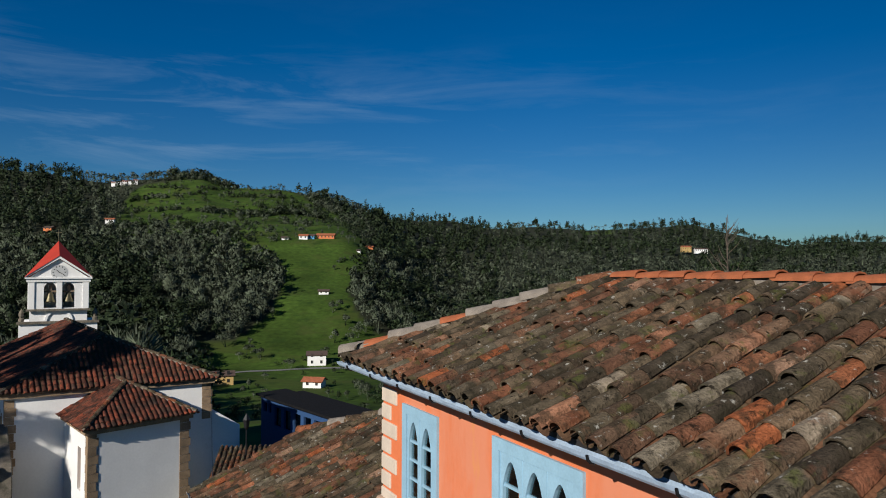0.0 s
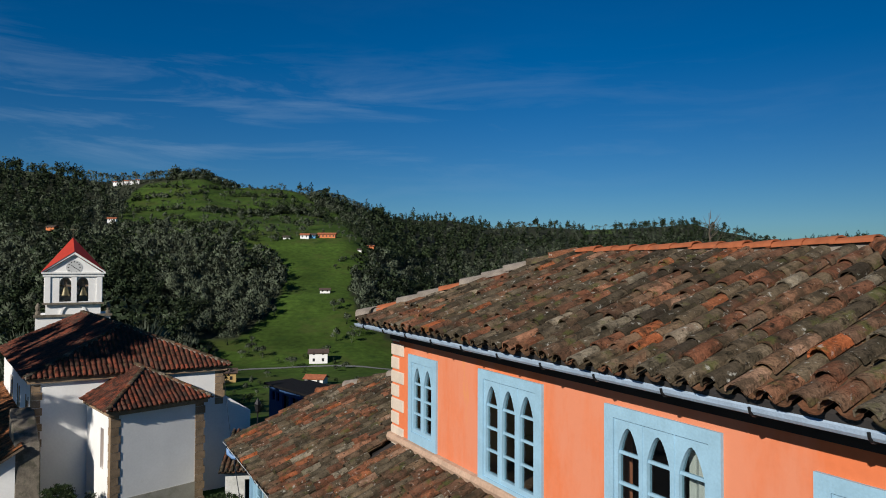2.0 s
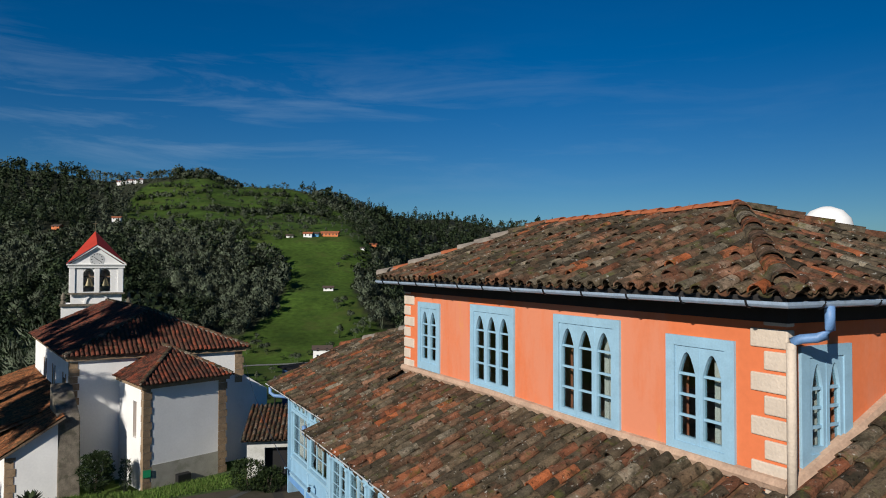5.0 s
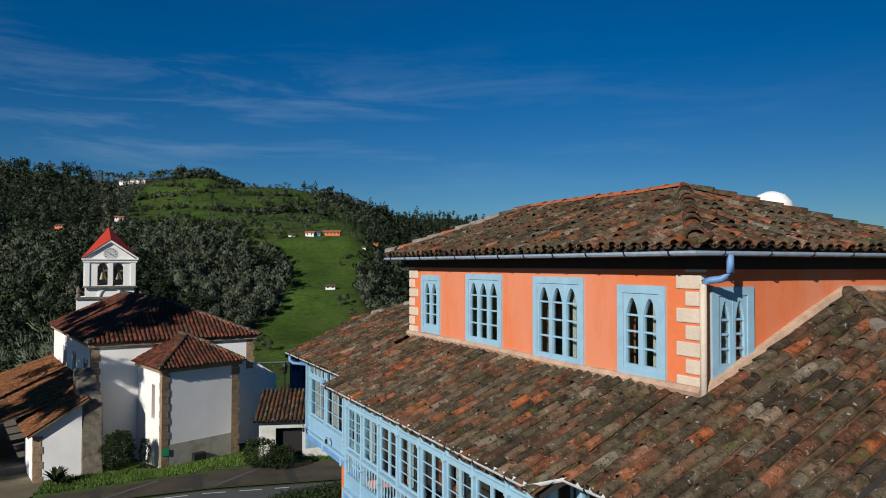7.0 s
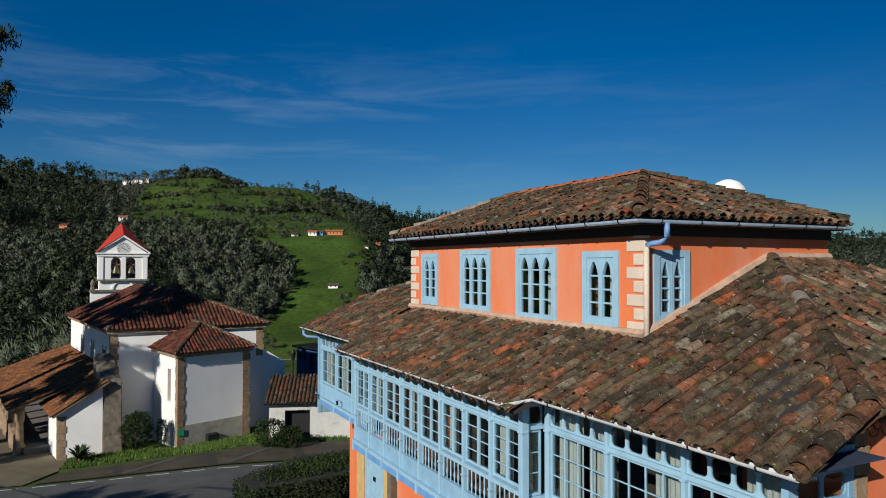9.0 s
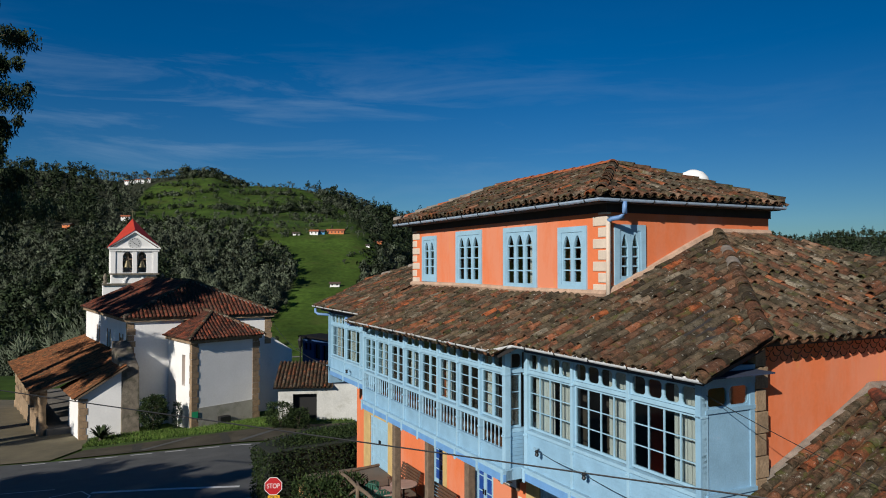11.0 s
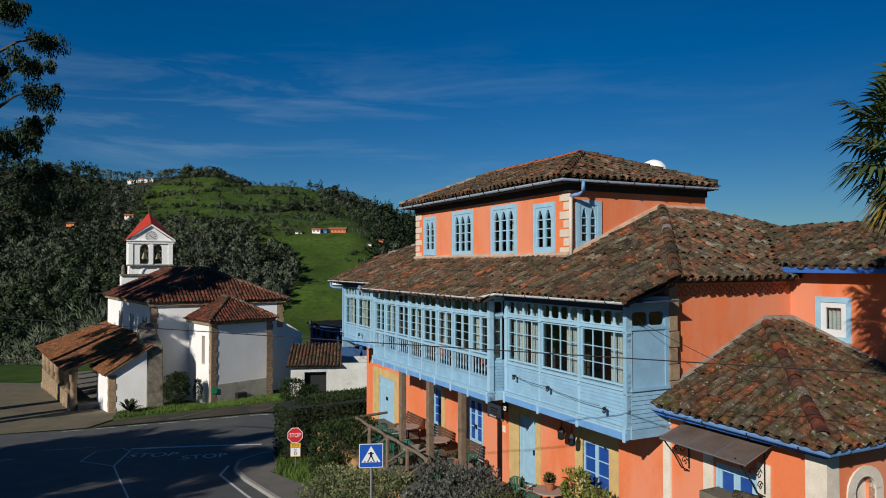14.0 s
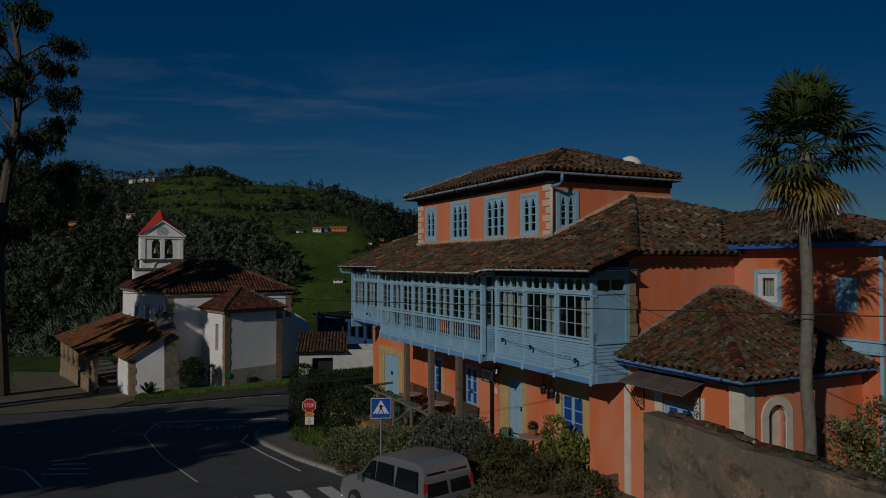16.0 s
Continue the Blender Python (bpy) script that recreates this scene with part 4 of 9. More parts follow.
tile_slope(roof_low, H(-0.45, -2.0, lz(-2.0)), H(4.4, -2.0, lz(-2.0)), sv, [(0, 0), (4.82, 0), (4.57, 1.57 * SL), (0.45, 5.2 * SL), (0.45, 2.0 * SL), (0, 2.0 * SL)], lambda a, b: True, 13,
           dip=lambda a, b: -0.27 * (max(a - 0.45, 0) / 4.12) ** 2 * smooth01(0.0, 1.4, b / SL))
# slope to the side
E0, E1 = H(4.12, -0.43, 9.64), H(4.12, 3.25, 9.64)
su = H(0.0, 1.0, 11.5) - H(4.12, 1.0, 9.64)
tile_slope(roof_low, E0, E1, su, [(0.0, 0), (3.68, 0), (7.93, su.length * 0.62), (5.33, su.length), (3.63, su.length)], lambda a, b: b < 4 and a < 6, 14)
ridge_row(roof_low, H(4.12, -0.43, 9.68), H(0.0, 3.2, 11.53), [RIDGE_TILES[0]] * 2 + [RIDGE_TILES[2]], 15)
ridge_row(roof_low, H(4.38, -2.02, lz(-2.0)), H(4.12, -0.43, 9.68), [RIDGE_TILES[0]], 18, bed=False)
upl2 = H(-11.2, 3, lz(2.6)) - H(-14.35, 3, lz(0.1))
tile_slope(roof_low, H(-14.35, 6.6, lz(0.1)), H(-14.35, 0.1, lz(0.1)), upl2, [(0, 0), (6.5, 0), (4.0, upl2.length), (0, upl2.length)], lambda a, b: False, 16)
ridge_row(roof_low, H(-14.3, 0.1, lz(0.1) - 0.03), H(-11.2, 2.6, lz(2.6) - 0.03), [RIDGE_TILES[0]] * 3 + [RIDGE_TILES[2]], 17, bed=False)
# mortar fillet where the lower roof meets the walls
g = Geo()
g.tube([H(-9.72, -0.02, lz(0) + 0.10), H(-6, -0.01, lz(0) + 0.13), H(-3, -0.0, lz(0) + 0.10), H(0.03, -0.01, lz(0) + 0.12)], 0.085, 7)
g.tube([H(0.03, -0.03, lz(0) + 0.12), H(0.01, 1.0, lz(1.0) + 0.1), H(0.01, 2.0, lz(2) + 0.12), H(0.01, 3.1, lz(3.1) + 0.1), H(0.01, 4.9, lz(3.1) + 0.1)], 0.09, 7)
part("mortar_fillet", g, M_FILLET, house, "cracked pale mortar fillet")

# main storey and ground storey walls
DOORS = [(-13.56, -11.82, 3.2, 5.13), (-8.24, -7.50, 3.6, 5.58), (-5.57, -4.58, 3.6, 5.61), (-2.45, -1.62, 3.55, 5.57), (0.49, 1.50, 4.25, 5.50)]
UPD = [(-13.0, -12.0, 6.7, 8.7), (-8.0, -7.0, 6.7, 8.7), (-5.2, -4.2, 6.7, 8.7), (-2.4, -1.4, 6.7, 8.7), (1.2, 2.2, 6.7, 8.7)]
g = Geo()
holed_wall(g, front, -15.07, 3.4, 1.6, 9.3, DOORS + UPD, 0, 0.4)
g.box(2.35, 3.4, -0.45, -0.004, 1.6, 9.3, H)
part("wall", g, M_ORANGE, house, "orange rendered street wall")
g = Geo()
holed_wall(g, side_u(3.8), -0.45, 3.5, 2.6, 9.7, [], 0, 0.4)
part("wall", g, M_ORANGE, house, "orange rendered gable wall")
g = Geo()
g.box(-15.07, 3.6, 9.0, 9.4, 1.6, 9.3, H)
part("wall", g, M_ORANGE, house)
g = Geo()
g.box(-15.07, -14.67, 0.4, 9.0, 0.6, 9.3, H)
part("wall", g, M_ORANGE, house)
g = Geo()
g.box(-14.67, 3.6, 0.4, 9.0, 6.4, 6.6, H)
part("floor", g, M_WOODFLOOR, house)
g = Geo()
g.box(-14.67, 3.6, 4.5, 4.6, 3.5, 9.0, H)
part("inner_wall", g, M_ROOM, house)
# stone strip at the street corner of the side wall, and the pale pilaster below
z = 6.5
k = 0
while z < 9.3:
    g = Geo()
    g.box(3.79, 3.95, -0.445, -0.17 if k % 2 else -0.22, z, z + 0.33, H)
    soften(part("corner_stone", g, M_STONE, house), 0.01)
    z += 0.345
    k += 1
g = Geo()
g.box(3.76, 3.97, -0.48, -0.2, 2.8, 6.9, H)
part("pilaster", g, M_CREAM, house, "pale cream painted corner pilaster")
# tile cornice under the side eave: three rows of upturned tiles
for row in range(3):
    for i in range(15):
        m = Matrix.Translation(H(3.81, -0.36 + i * 0.25 + 0.08 * row, 9.36 + row * 0.085)) @ Matrix((HV, HU, Vector((0, 0, 1)))).transposed().to_4x4() @ pose(0, 0, 0, 0, 180, 180) @ Matrix.Diagonal((1.0, 0.26 + 0.2 * row, 0.9, 1))
        ob = part("cornice_tile", TILES[(i + row) % 5], None, house)
        ob.matrix_basis = m
        ob.matrix_parent_inverse = Matrix.Translation(-house.location)


# ---------------------------------------------------------------- gallery
def pane_grid(g, panes, fn, a0, a1, z0, z1, cols, rows, bar=0.022, stile=0.034, d0=0.03, d1=0.075):
    """A sash with glazing bars; panes gets the glass."""
    g.box(a0, a0 + stile, d0, d1, z0, z1, fn)
    g.box(a1 - stile, a1, d0, d1, z0, z1, fn)
    g.box(a0 + stile, a1 - stile, d0, d1, z0, z0 + stile * 1.3, fn)
    g.box(a0 + stile, a1 - stile, d0, d1, z1 - stile, z1, fn)
    for i in range(1, cols):
        x = a0 + stile + (a1 - a0 - 2 * stile) * i / cols
        g.box(x - bar / 2, x + bar / 2, d0 + 0.008, d1 - 0.008, z0 + stile, z1 - stile, fn)
    for j in range(1, rows):
        y = z0 + stile + (z1 - z0 - 2 * stile) * j / rows
        g.box(a0 + stile, a1 - stile, d0 + 0.012, d1 - 0.012, y - bar / 2.6, y + bar / 2.6, fn)
    panes.append((a0 + stile * 0.5, a1 - stile * 0.5, z0 + stile * 0.5, z1 - stile * 0.5, (d0 + d1) / 2))


def round_light(g, fn, a0, a1, z0, z1, d0=0.02, d1=0.06, r=0.075):
    """A panel with one round-cornered opening."""
    i0, i1, j0, j1 = a0 + 0.026, a1 - 0.026, z0 + 0.03, z1 - 0.03
    r = min(r, (i1 - i0) / 2 - 0.002, (j1 - j0) / 2 - 0.002)
    for x0, x1, y0, y1 in ((a0, i0, z0, z1), (i1, a1, z0, z1), (i0, i1, z0, j0), (i0, i1, j1, z1)):
        g.box(x0, x1, d0, d1, y0, y1, fn)
    for cx, cy, sx, sy in ((i0, j0, 1, 1), (i1, j0, -1, 1), (i0, j1, 1, -1), (i1, j1, -1, -1)):
        for k in range(3):
            t0, t1 = math.pi / 2 * k / 3, math.pi / 2 * (k + 1) / 3
            p0 = (cx + sx * r * (1 - math.sin(t0)), cy + sy * r * (1 - math.cos(t0)))
            p1 = (cx + sx * r * (1 - math.sin(t1)), cy + sy * r * (1 - math.cos(t1)))
            q = [(cx, cy), p0, p1]
            g.prism([fn(x, d0 + 0.002, y) for x, y in q], Vector(fn(0, d1 - 0.002, 0)) - Vector(fn(0, d0 + 0.002, 0)))


def glazing(parent, panes, fn, name="pane"):
    for a0, a1, z0, z1, d in panes:
        p = Geo()
        p.box(a0, a1, d - 0.002, d + 0.002, z0, z1, fn)
        part(name, p, M_GLASS, parent)


def hung_curtain(parent, fn, a0, a1, z0, z1, depth=0.14, label="white net curtain"):
    c = Geo()
    n = max(3, int((a1 - a0) / 0.045))
    top = [Vector(fn(a0 + (a1 - a0) * k / n, depth + 0.022 * (k % 2), z1)) for k in range(n + 1)]
    bot = [Vector(fn(a0 + (a1 - a0) * k / n, depth + 0.026 * (k % 2), z0)) for k in range(n + 1)]
    off = Vector(fn(0, 0.005, 0)) - Vector(fn(0, 0, 0))
    for k in range(n):
        c.hexa([bot[k], bot[k + 1], bot[k + 1] + off, bot[k] + off, top[k], top[k + 1], top[k + 1] + off, top[k] + off])
    part("curtain", c, M_CURTAIN, parent, label)


def gallery_run(fn, a0, a1, bays, cols, rows, low, seed, zb, sash=1, top=4):
    """One straight stretch of glazed gallery. low: 'boards' or 'rails'."""
    rnd = random.Random(seed)
    g = Geo()
    g.box(a0 - 0.05, a1 + 0.05, -0.06, 0.14, zb, zb + 0.2, fn)
    g.box(a0 - 0.07, a1 + 0.07, -0.085, 0.14, zb + 0.2, zb + 0.235, fn)
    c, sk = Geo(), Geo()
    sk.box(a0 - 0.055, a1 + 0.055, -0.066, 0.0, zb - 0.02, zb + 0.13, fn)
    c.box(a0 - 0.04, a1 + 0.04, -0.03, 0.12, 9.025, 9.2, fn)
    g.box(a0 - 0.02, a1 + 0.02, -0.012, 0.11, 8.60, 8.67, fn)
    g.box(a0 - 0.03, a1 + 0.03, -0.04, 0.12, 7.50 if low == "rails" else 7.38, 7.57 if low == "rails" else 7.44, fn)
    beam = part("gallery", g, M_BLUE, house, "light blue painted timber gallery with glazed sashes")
    # Navy on this board stands in for the shadow of the overhang.
    part("cornice", c, M_SOFFIT_SHADE, beam, "eaves board coloured navy for the overhang shadow")
    part("skirting", sk, M_BLUE_BAND, beam, "deeper blue skirting board")
    w = (a1 - a0) / bays
    for i in range(bays + 1):
        x = a0 + i * w
        p = Geo()
        ww = 0.06 if i in (0, bays) else 0.034
        p.box(x - ww, x + ww, -0.03, 0.11, zb + 0.235, 9.02, fn)
        p.box(x - ww - 0.012, x + ww + 0.012, -0.05, 0.1, 8.56, 8.6, fn)
        p.box(x - ww - 0.012, x + ww + 0.012, -0.05, 0.1, 7.30, 7.34, fn)
        p.box(x - 0.04, x + 0.04, -0.09, -0.06, zb - 0.06, zb + 0.2, fn)
        soften(part("post", p, M_BLUE, beam), 0.008)
    for i in range(bays):
        x0, x1 = a0 + i * w + 0.034, a0 + (i + 1) * w - 0.034
        zw0 = 7.60 if low == "rails" else 7.47
        sw = (x1 - x0) / sash
        for s in range(sash):
            panes, q = [], Geo()
            pane_grid(q, panes, fn, x0 + s * sw + 0.004, x0 + (s + 1) * sw - 0.004, zw0, 8.585, cols, rows)
            ob = part("sash", q, M_BLUE, beam)
            glazing(ob, panes, fn)
        q = Geo()
        tw = (x1 - x0) / top
        for s in range(top):
            round_light(q, fn, x0 + s * tw, x0 + (s + 1) * tw, 8.675, 9.02)
        ob = part("fanlight", q, M_BLUE, beam, "row of small round-cornered lights")
        glazing(ob, [(x0, x1, 8.68, 9.01, 0.04)], fn)
        if low == "rails":
            q = Geo()
            n = 6
            for s in range(n):
                c = x0 + (x1 - x0) * (s + 0.5) / n
                c0, c1 = Vector(fn(c, 0.03, zb + 0.62)), Vector(fn(c, 0.03, 7.5))
                q = Geo()
                q.tube([c0, c0.lerp(c1, 0.15), c0.lerp(c1, 0.3), c0.lerp(c1, 0.55), c0.lerp(c1, 0.8), c1], [0.014, 0.014, 0.022, 0.012, 0.016, 0.014], 6)
                part("baluster", q, M_BLUE, beam)
            q = Geo()
            q.box(x0, x1, 0.015, 0.05, zb + 0.235, zb + 0.57, fn)
            q.box(x0 - 0.01, x1 + 0.01, -0.025, 0.07, zb + 0.57, zb + 0.62, fn)
            part("lower_panel", q, M_BLUE_WOOD, beam)
        else:
            nb = 9
            for s in range(nb):
                z0 = zb + 0.24 + (7.375 - zb - 0.24) * s / nb
                z1 = zb + 0.24 + (7.375 - zb - 0.24) * (s + 1) / nb
                q = Geo()
                q.hexa([fn(x0 - 0.01, -0.012, z0), fn(x1 + 0.01, -0.012, z0), fn(x1 + 0.01, 0.05, z0), fn(x0 - 0.01, 0.05, z0),
                        fn(x0 - 0.01, 0.006, z1 - 0.004), fn(x1 + 0.01, 0.006, z1 - 0.004), fn(x1 + 0.01, 0.05, z1 - 0.004), fn(x0 - 0.01, 0.05, z1 - 0.004)])
                part("clapboard", q, M_BLUE_WOOD, beam)
        for s in range(2):
            if rnd.random() < 0.55:
                m = (x0 + x1) / 2
                lo, hi = (x0, m) if s == 0 else (m, x1)
                hung_curtain(beam, fn, lo + 0.03 + rnd.uniform(0, 0.1), hi - 0.03, zw0 + (0.0 if low == "rails" else -0.05), 9.0, 0.16 + 0.05 * s)
    return beam


plane_v = lambda v0: (lambda a, d, z: H(a, v0 + d, z))
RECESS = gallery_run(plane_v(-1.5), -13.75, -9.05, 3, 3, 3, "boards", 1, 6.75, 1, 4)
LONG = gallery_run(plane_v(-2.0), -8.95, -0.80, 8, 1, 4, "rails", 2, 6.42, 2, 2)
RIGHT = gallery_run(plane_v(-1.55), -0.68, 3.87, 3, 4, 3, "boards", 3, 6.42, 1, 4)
# short returns
fac = lambda u0, s: (lambda a, d, z: H(u0 - s * d, a, z))
f1 = fac(-0.78, 1)
g, panes = Geo(), []
pane_grid(g, panes, f1, -1.93, -1.60, 7.47, 8.585, 1, 3)
g.box(-2.0, -1.5, 0, 0.1, 8.60, 8.67, f1)
g.box(-2.0, -1.5, 0, 0.1, 7.38, 7.46, f1)
g.box(-2.0, -1.5, 0, 0.1, 9.02, 9.2, f1)
g.box(-2.0, -1.5, -0.03, 0.1, 6.42, 6.66, f1)
round_light(g, f1, -1.95, -1.58, 8.675, 9.02)
ob = part("gallery_return", g, M_BLUE, house)
for s in range(9):
    g = Geo()
    g.box(-1.98, -1.55, 0.0 + 0.004 * (s % 2), 0.05, 6.66 + s * 0.08, 6.735 + s * 0.08, f1)
    part("clapboard", g, M_BLUE_WOOD, ob)
glazing(ob, panes, f1)
for u0, turn, vb in ((3.93, 1, -0.45), (-13.8, -1, 0.0)):
    f2 = fac(u0, turn)
    g = Geo()
    g.box(-1.6, -1.48, 0.0, 0.1, 6.42, 9.1, f2)
    g.box(vb - 0.1, vb, 0.0, 0.1, 6.42, 9.3, f2)
    g.box(-1.48, vb - 0.1, 0.02, 0.06, 7.44, 8.62, f2)
    for z0, z1, out in ((6.42, 6.62, 0.035), (6.62, 6.65, 0.05), (7.38, 7.44, 0.04), (8.62, 8.68, 0.012), (9.02, 9.3, 0.012)):
        g.box(-1.5, vb, -out, 0.1, z0, z1, f2)
    half = (vb + 1.36) / 2
    for s in range(2):
        round_light(g, f2, -1.46 + s * half, -1.46 + (s + 1) * half, 8.68, 9.02)
    ob = part("gallery_end", g, M_BLUE_WOOD, house, "blue boarded end of the gallery")
    glazing(ob, [(-1.46, vb - 0.1, 8.69, 9.01, 0.04)], f2)
    for s in range(8):
        q, z = Geo(), 6.65 + s * 0.09
        q.hexa([f2(-1.48, -0.012, z), f2(vb - 0.1, -0.012, z), f2(vb - 0.1, 0.04, z), f2(-1.48, 0.04, z),
                f2(-1.48, 0.006, z + 0.086), f2(vb - 0.1, 0.006, z + 0.086), f2(vb - 0.1, 0.04, z + 0.086), f2(-1.48, 0.04, z + 0.086)])
        part("clapboard", q, M_BLUE_WOOD, ob)
# inner lining, gallery floor, ceiling and eaves
# Dark sheet over the orange wall; its colour makes the inside look unlit.
g = Geo()
holed_wall(g, lambda a, d, z: H(a, d, z), -13.7, 2.34, 6.5, 9.1, UPD, -0.03, -0.004)
part("lining", g, M_LINING, house, "dark sheet on the gallery wall for its dim inside")
g = Geo()
g.box(-13.75, -9.0, -1.45, 0, 6.72, 6.8, H)
g.box(-9.0, -0.8, -1.93, 0, 6.43, 6.5, H)
g.box(-0.8, 3.85, -1.48, -0.46, 6.43, 6.5, H)
g.box(-0.8, 2.34, -0.46, 0, 6.43, 6.5, H)
part("gallery_floor", g, M_WOODFLOOR, house)
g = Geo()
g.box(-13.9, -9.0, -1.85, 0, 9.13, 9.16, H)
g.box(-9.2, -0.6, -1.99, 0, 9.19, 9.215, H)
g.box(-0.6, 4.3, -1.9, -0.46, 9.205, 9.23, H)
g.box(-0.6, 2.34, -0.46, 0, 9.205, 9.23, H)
part("gallery_soffit", g, M_SOFFIT_SHADE, house, "dark blue boarded eaves")
gutter(house, [H(-14.35, -2.03, 9.30), H(-9.3, -2.03, 9.30)], M_FLASH, 0.055)
gutter(house, [H(-9.35, -2.48, 9.13), H(-0.62, -2.48, 9.13), H(-0.35, -2.08, 9.24), H(4.4, -2.08, 9.24)], M_FLASH, 0.055)
for a in (-14.2, -9.3):
    g = Geo()
    v = -1.98 if a < -10 else -2.45
    g.tube([H(a, v, 9.2), H(a, v, 9.05), H(a + 0.1, v + 0.08, 8.98), H(a + (0.45 if a < -10 else 0.55), v + 0.45, 8.96)], 0.05, 8)
    part("downpipe", g, M_GUTTER_BLUE, house, "blue painted gutter elbow", True)

# doors and windows of the ground storey
panel_door(house, front, *DOORS[0], False, M_BLUE, 2)
panel_door(house, front, *DOORS[1], True, M_BLUE, 1, 4)
panel_door(house, front, *DOORS[2], True, M_BLUE, 2, 3)
panel_door(house, front, *DOORS[3], False, M_BLUE, 1)
g, panes = Geo(), []
a0, a1, z0, z1 = DOORS[4]
g.box(a0, a1, 0.02, 0.12, z0, z0 + 0.06, front)
ob = part("window", g, M_BLUE_DEEP, house, "bright blue casement window")
for s in range(2):
    q, panes = Geo(), []
    pane_grid(q, panes, front, a0 + s * (a1 - a0) / 2, a0 + (s + 1) * (a1 - a0) / 2, z0 + 0.06, z1, 1, 3, 0.035, 0.06)
    o2 = part("sash", q, M_BLUE, ob)
    for p in panes:
        pg = Geo()
        pg.box(p[0], p[1], p[4] - 0.002, p[4] + 0.002, p[2], p[3], front)
        part("pane", pg, M_PANE_BLUE, o2)
for u0, u1, z0, z1, s0, s1, st in ((-13.56, -11.82, 3.2, 5.13, -14.25, -11.4, 5.45), (-2.45, -1.62, 3.55, 5.57, -3.0, -1.36, 6.35), (0.49, 1.50, 4.25, 5.50, 0.18, 1.85, 6.35)):
    g = Geo()
    g.box(s0, u0, -0.02, 0.05, 3.0, st, front)
    g.box(u1, s1, -0.02, 0.05, 3.0, st, front)
    g.box(u0, u1, -0.02, 0.05, z1, st, front)
    if z0 > 4:
        g.box(u0, u1, -0.03, 0.05, 3.0, z0, front)
    part("surround", g, M_YELLOW, house, "ochre painted stone surround")
for u0 in (-7.5, -5.9):
    g = Geo()
    g.box(u0, u0 + 0.26, -0.018, 0.05, 3.2, 6.35, front)
    part("surround", g, M_YELLOW, house, "ochre painted stone jamb")

# chimney-like white dome behind the ridge
g = Geo()
g.lathe(H(-4.2, 6.9, 11.4), [(0.5, 0.0), (0.5, 1.9), (0.44, 2.12), (0.3, 2.28), (0.1, 2.36), (0.0, 2.37)], 20)
part("roof_ventilator", g, M_WHITE, house, "white domed ventilator", True)

# ---------------------------------------------------------------- back wing and kitchen block
TILE_BIG_RED = tile_mesh("ridge_tile", length=0.48, w0=0.27, w1=0.23, h=0.12, seed=77)
TILE_BIG_RED.materials.append(M_TILE_RED)
g = Geo()
BW = [(4.47, 5.25, 8.27, 9.21), (6.76, 7.24, 8.25, 9.02)]
holed_wall(g, lambda a, d, z: H(a, 3.5 + d, z), 3.6, 7.85, 2.6, 9.8, BW, 0, 0.35)
g.box(7.5, 7.85, 3.85, 8.0, 2.6, 9.8, H)
g.box(3.6, 7.85, 8.0, 8.35, 2.6, 9.8, H)
part("wall", g, M_ORANGE, house, "orange rendered back wing wall")
g = Geo()
bw0, bw1, bwr1 = H(3.3, 3.1, 9.9), H(8.25, 3.1, 9.9), H(4.5, 5.6, 10.86)
slab(g, [bw0, bw1, bwr1, H(1.3, 5.6, 10.82)])
slab(g, [bw1, H(8.25, 8.1, 9.9), bwr1])
slab(g, [H(3.3, 8.1, 9.9), H(8.25, 8.1, 9.9), bwr1, H(1.3, 5.6, 10.82)])
roof_back = part("roof", g, M_DARK, house, "mossy barrel tile roof of the back wing")
upw = H(5, 5.6, 10.86) - H(5, 3.1, 9.9)
tile_slope(roof_back, bw0, bw1, upw, [(0.6, 0), (4.95, 0), (1.2, upw.length), (-1.8, upw.length)], lambda a, b: False, 31)
upw2 = bwr1 - H(8.25, 5.6, 9.9)
tile_slope(roof_back, bw1, H(8.25, 8.1, 9.9), upw2, [(0, 0), (5.0, 0), (2.5, upw2.length)], lambda a, b: False, 33)
ridge_row(roof_back, bw1, bwr1, [RIDGE_TILES[0]], 34)
ridge_row(roof_back, bwr1, H(1.3, 5.6, 10.83), [RIDGE_TILES[0]], 32)
g = Geo()
g.box(3.9, 8.25, 3.06, 3.12, 9.78, 9.91, H)
part("fascia", g, M_BLUE_DEEP, house, "strong blue painted fascia")
g = Geo()
g.box(3.9, 8.2, 3.12, 3.5, 9.78, 9.81, H)
part("soffit", g, M_DARK, house)
pv = lambda a, d, z: H(a, 3.5 + d, z)
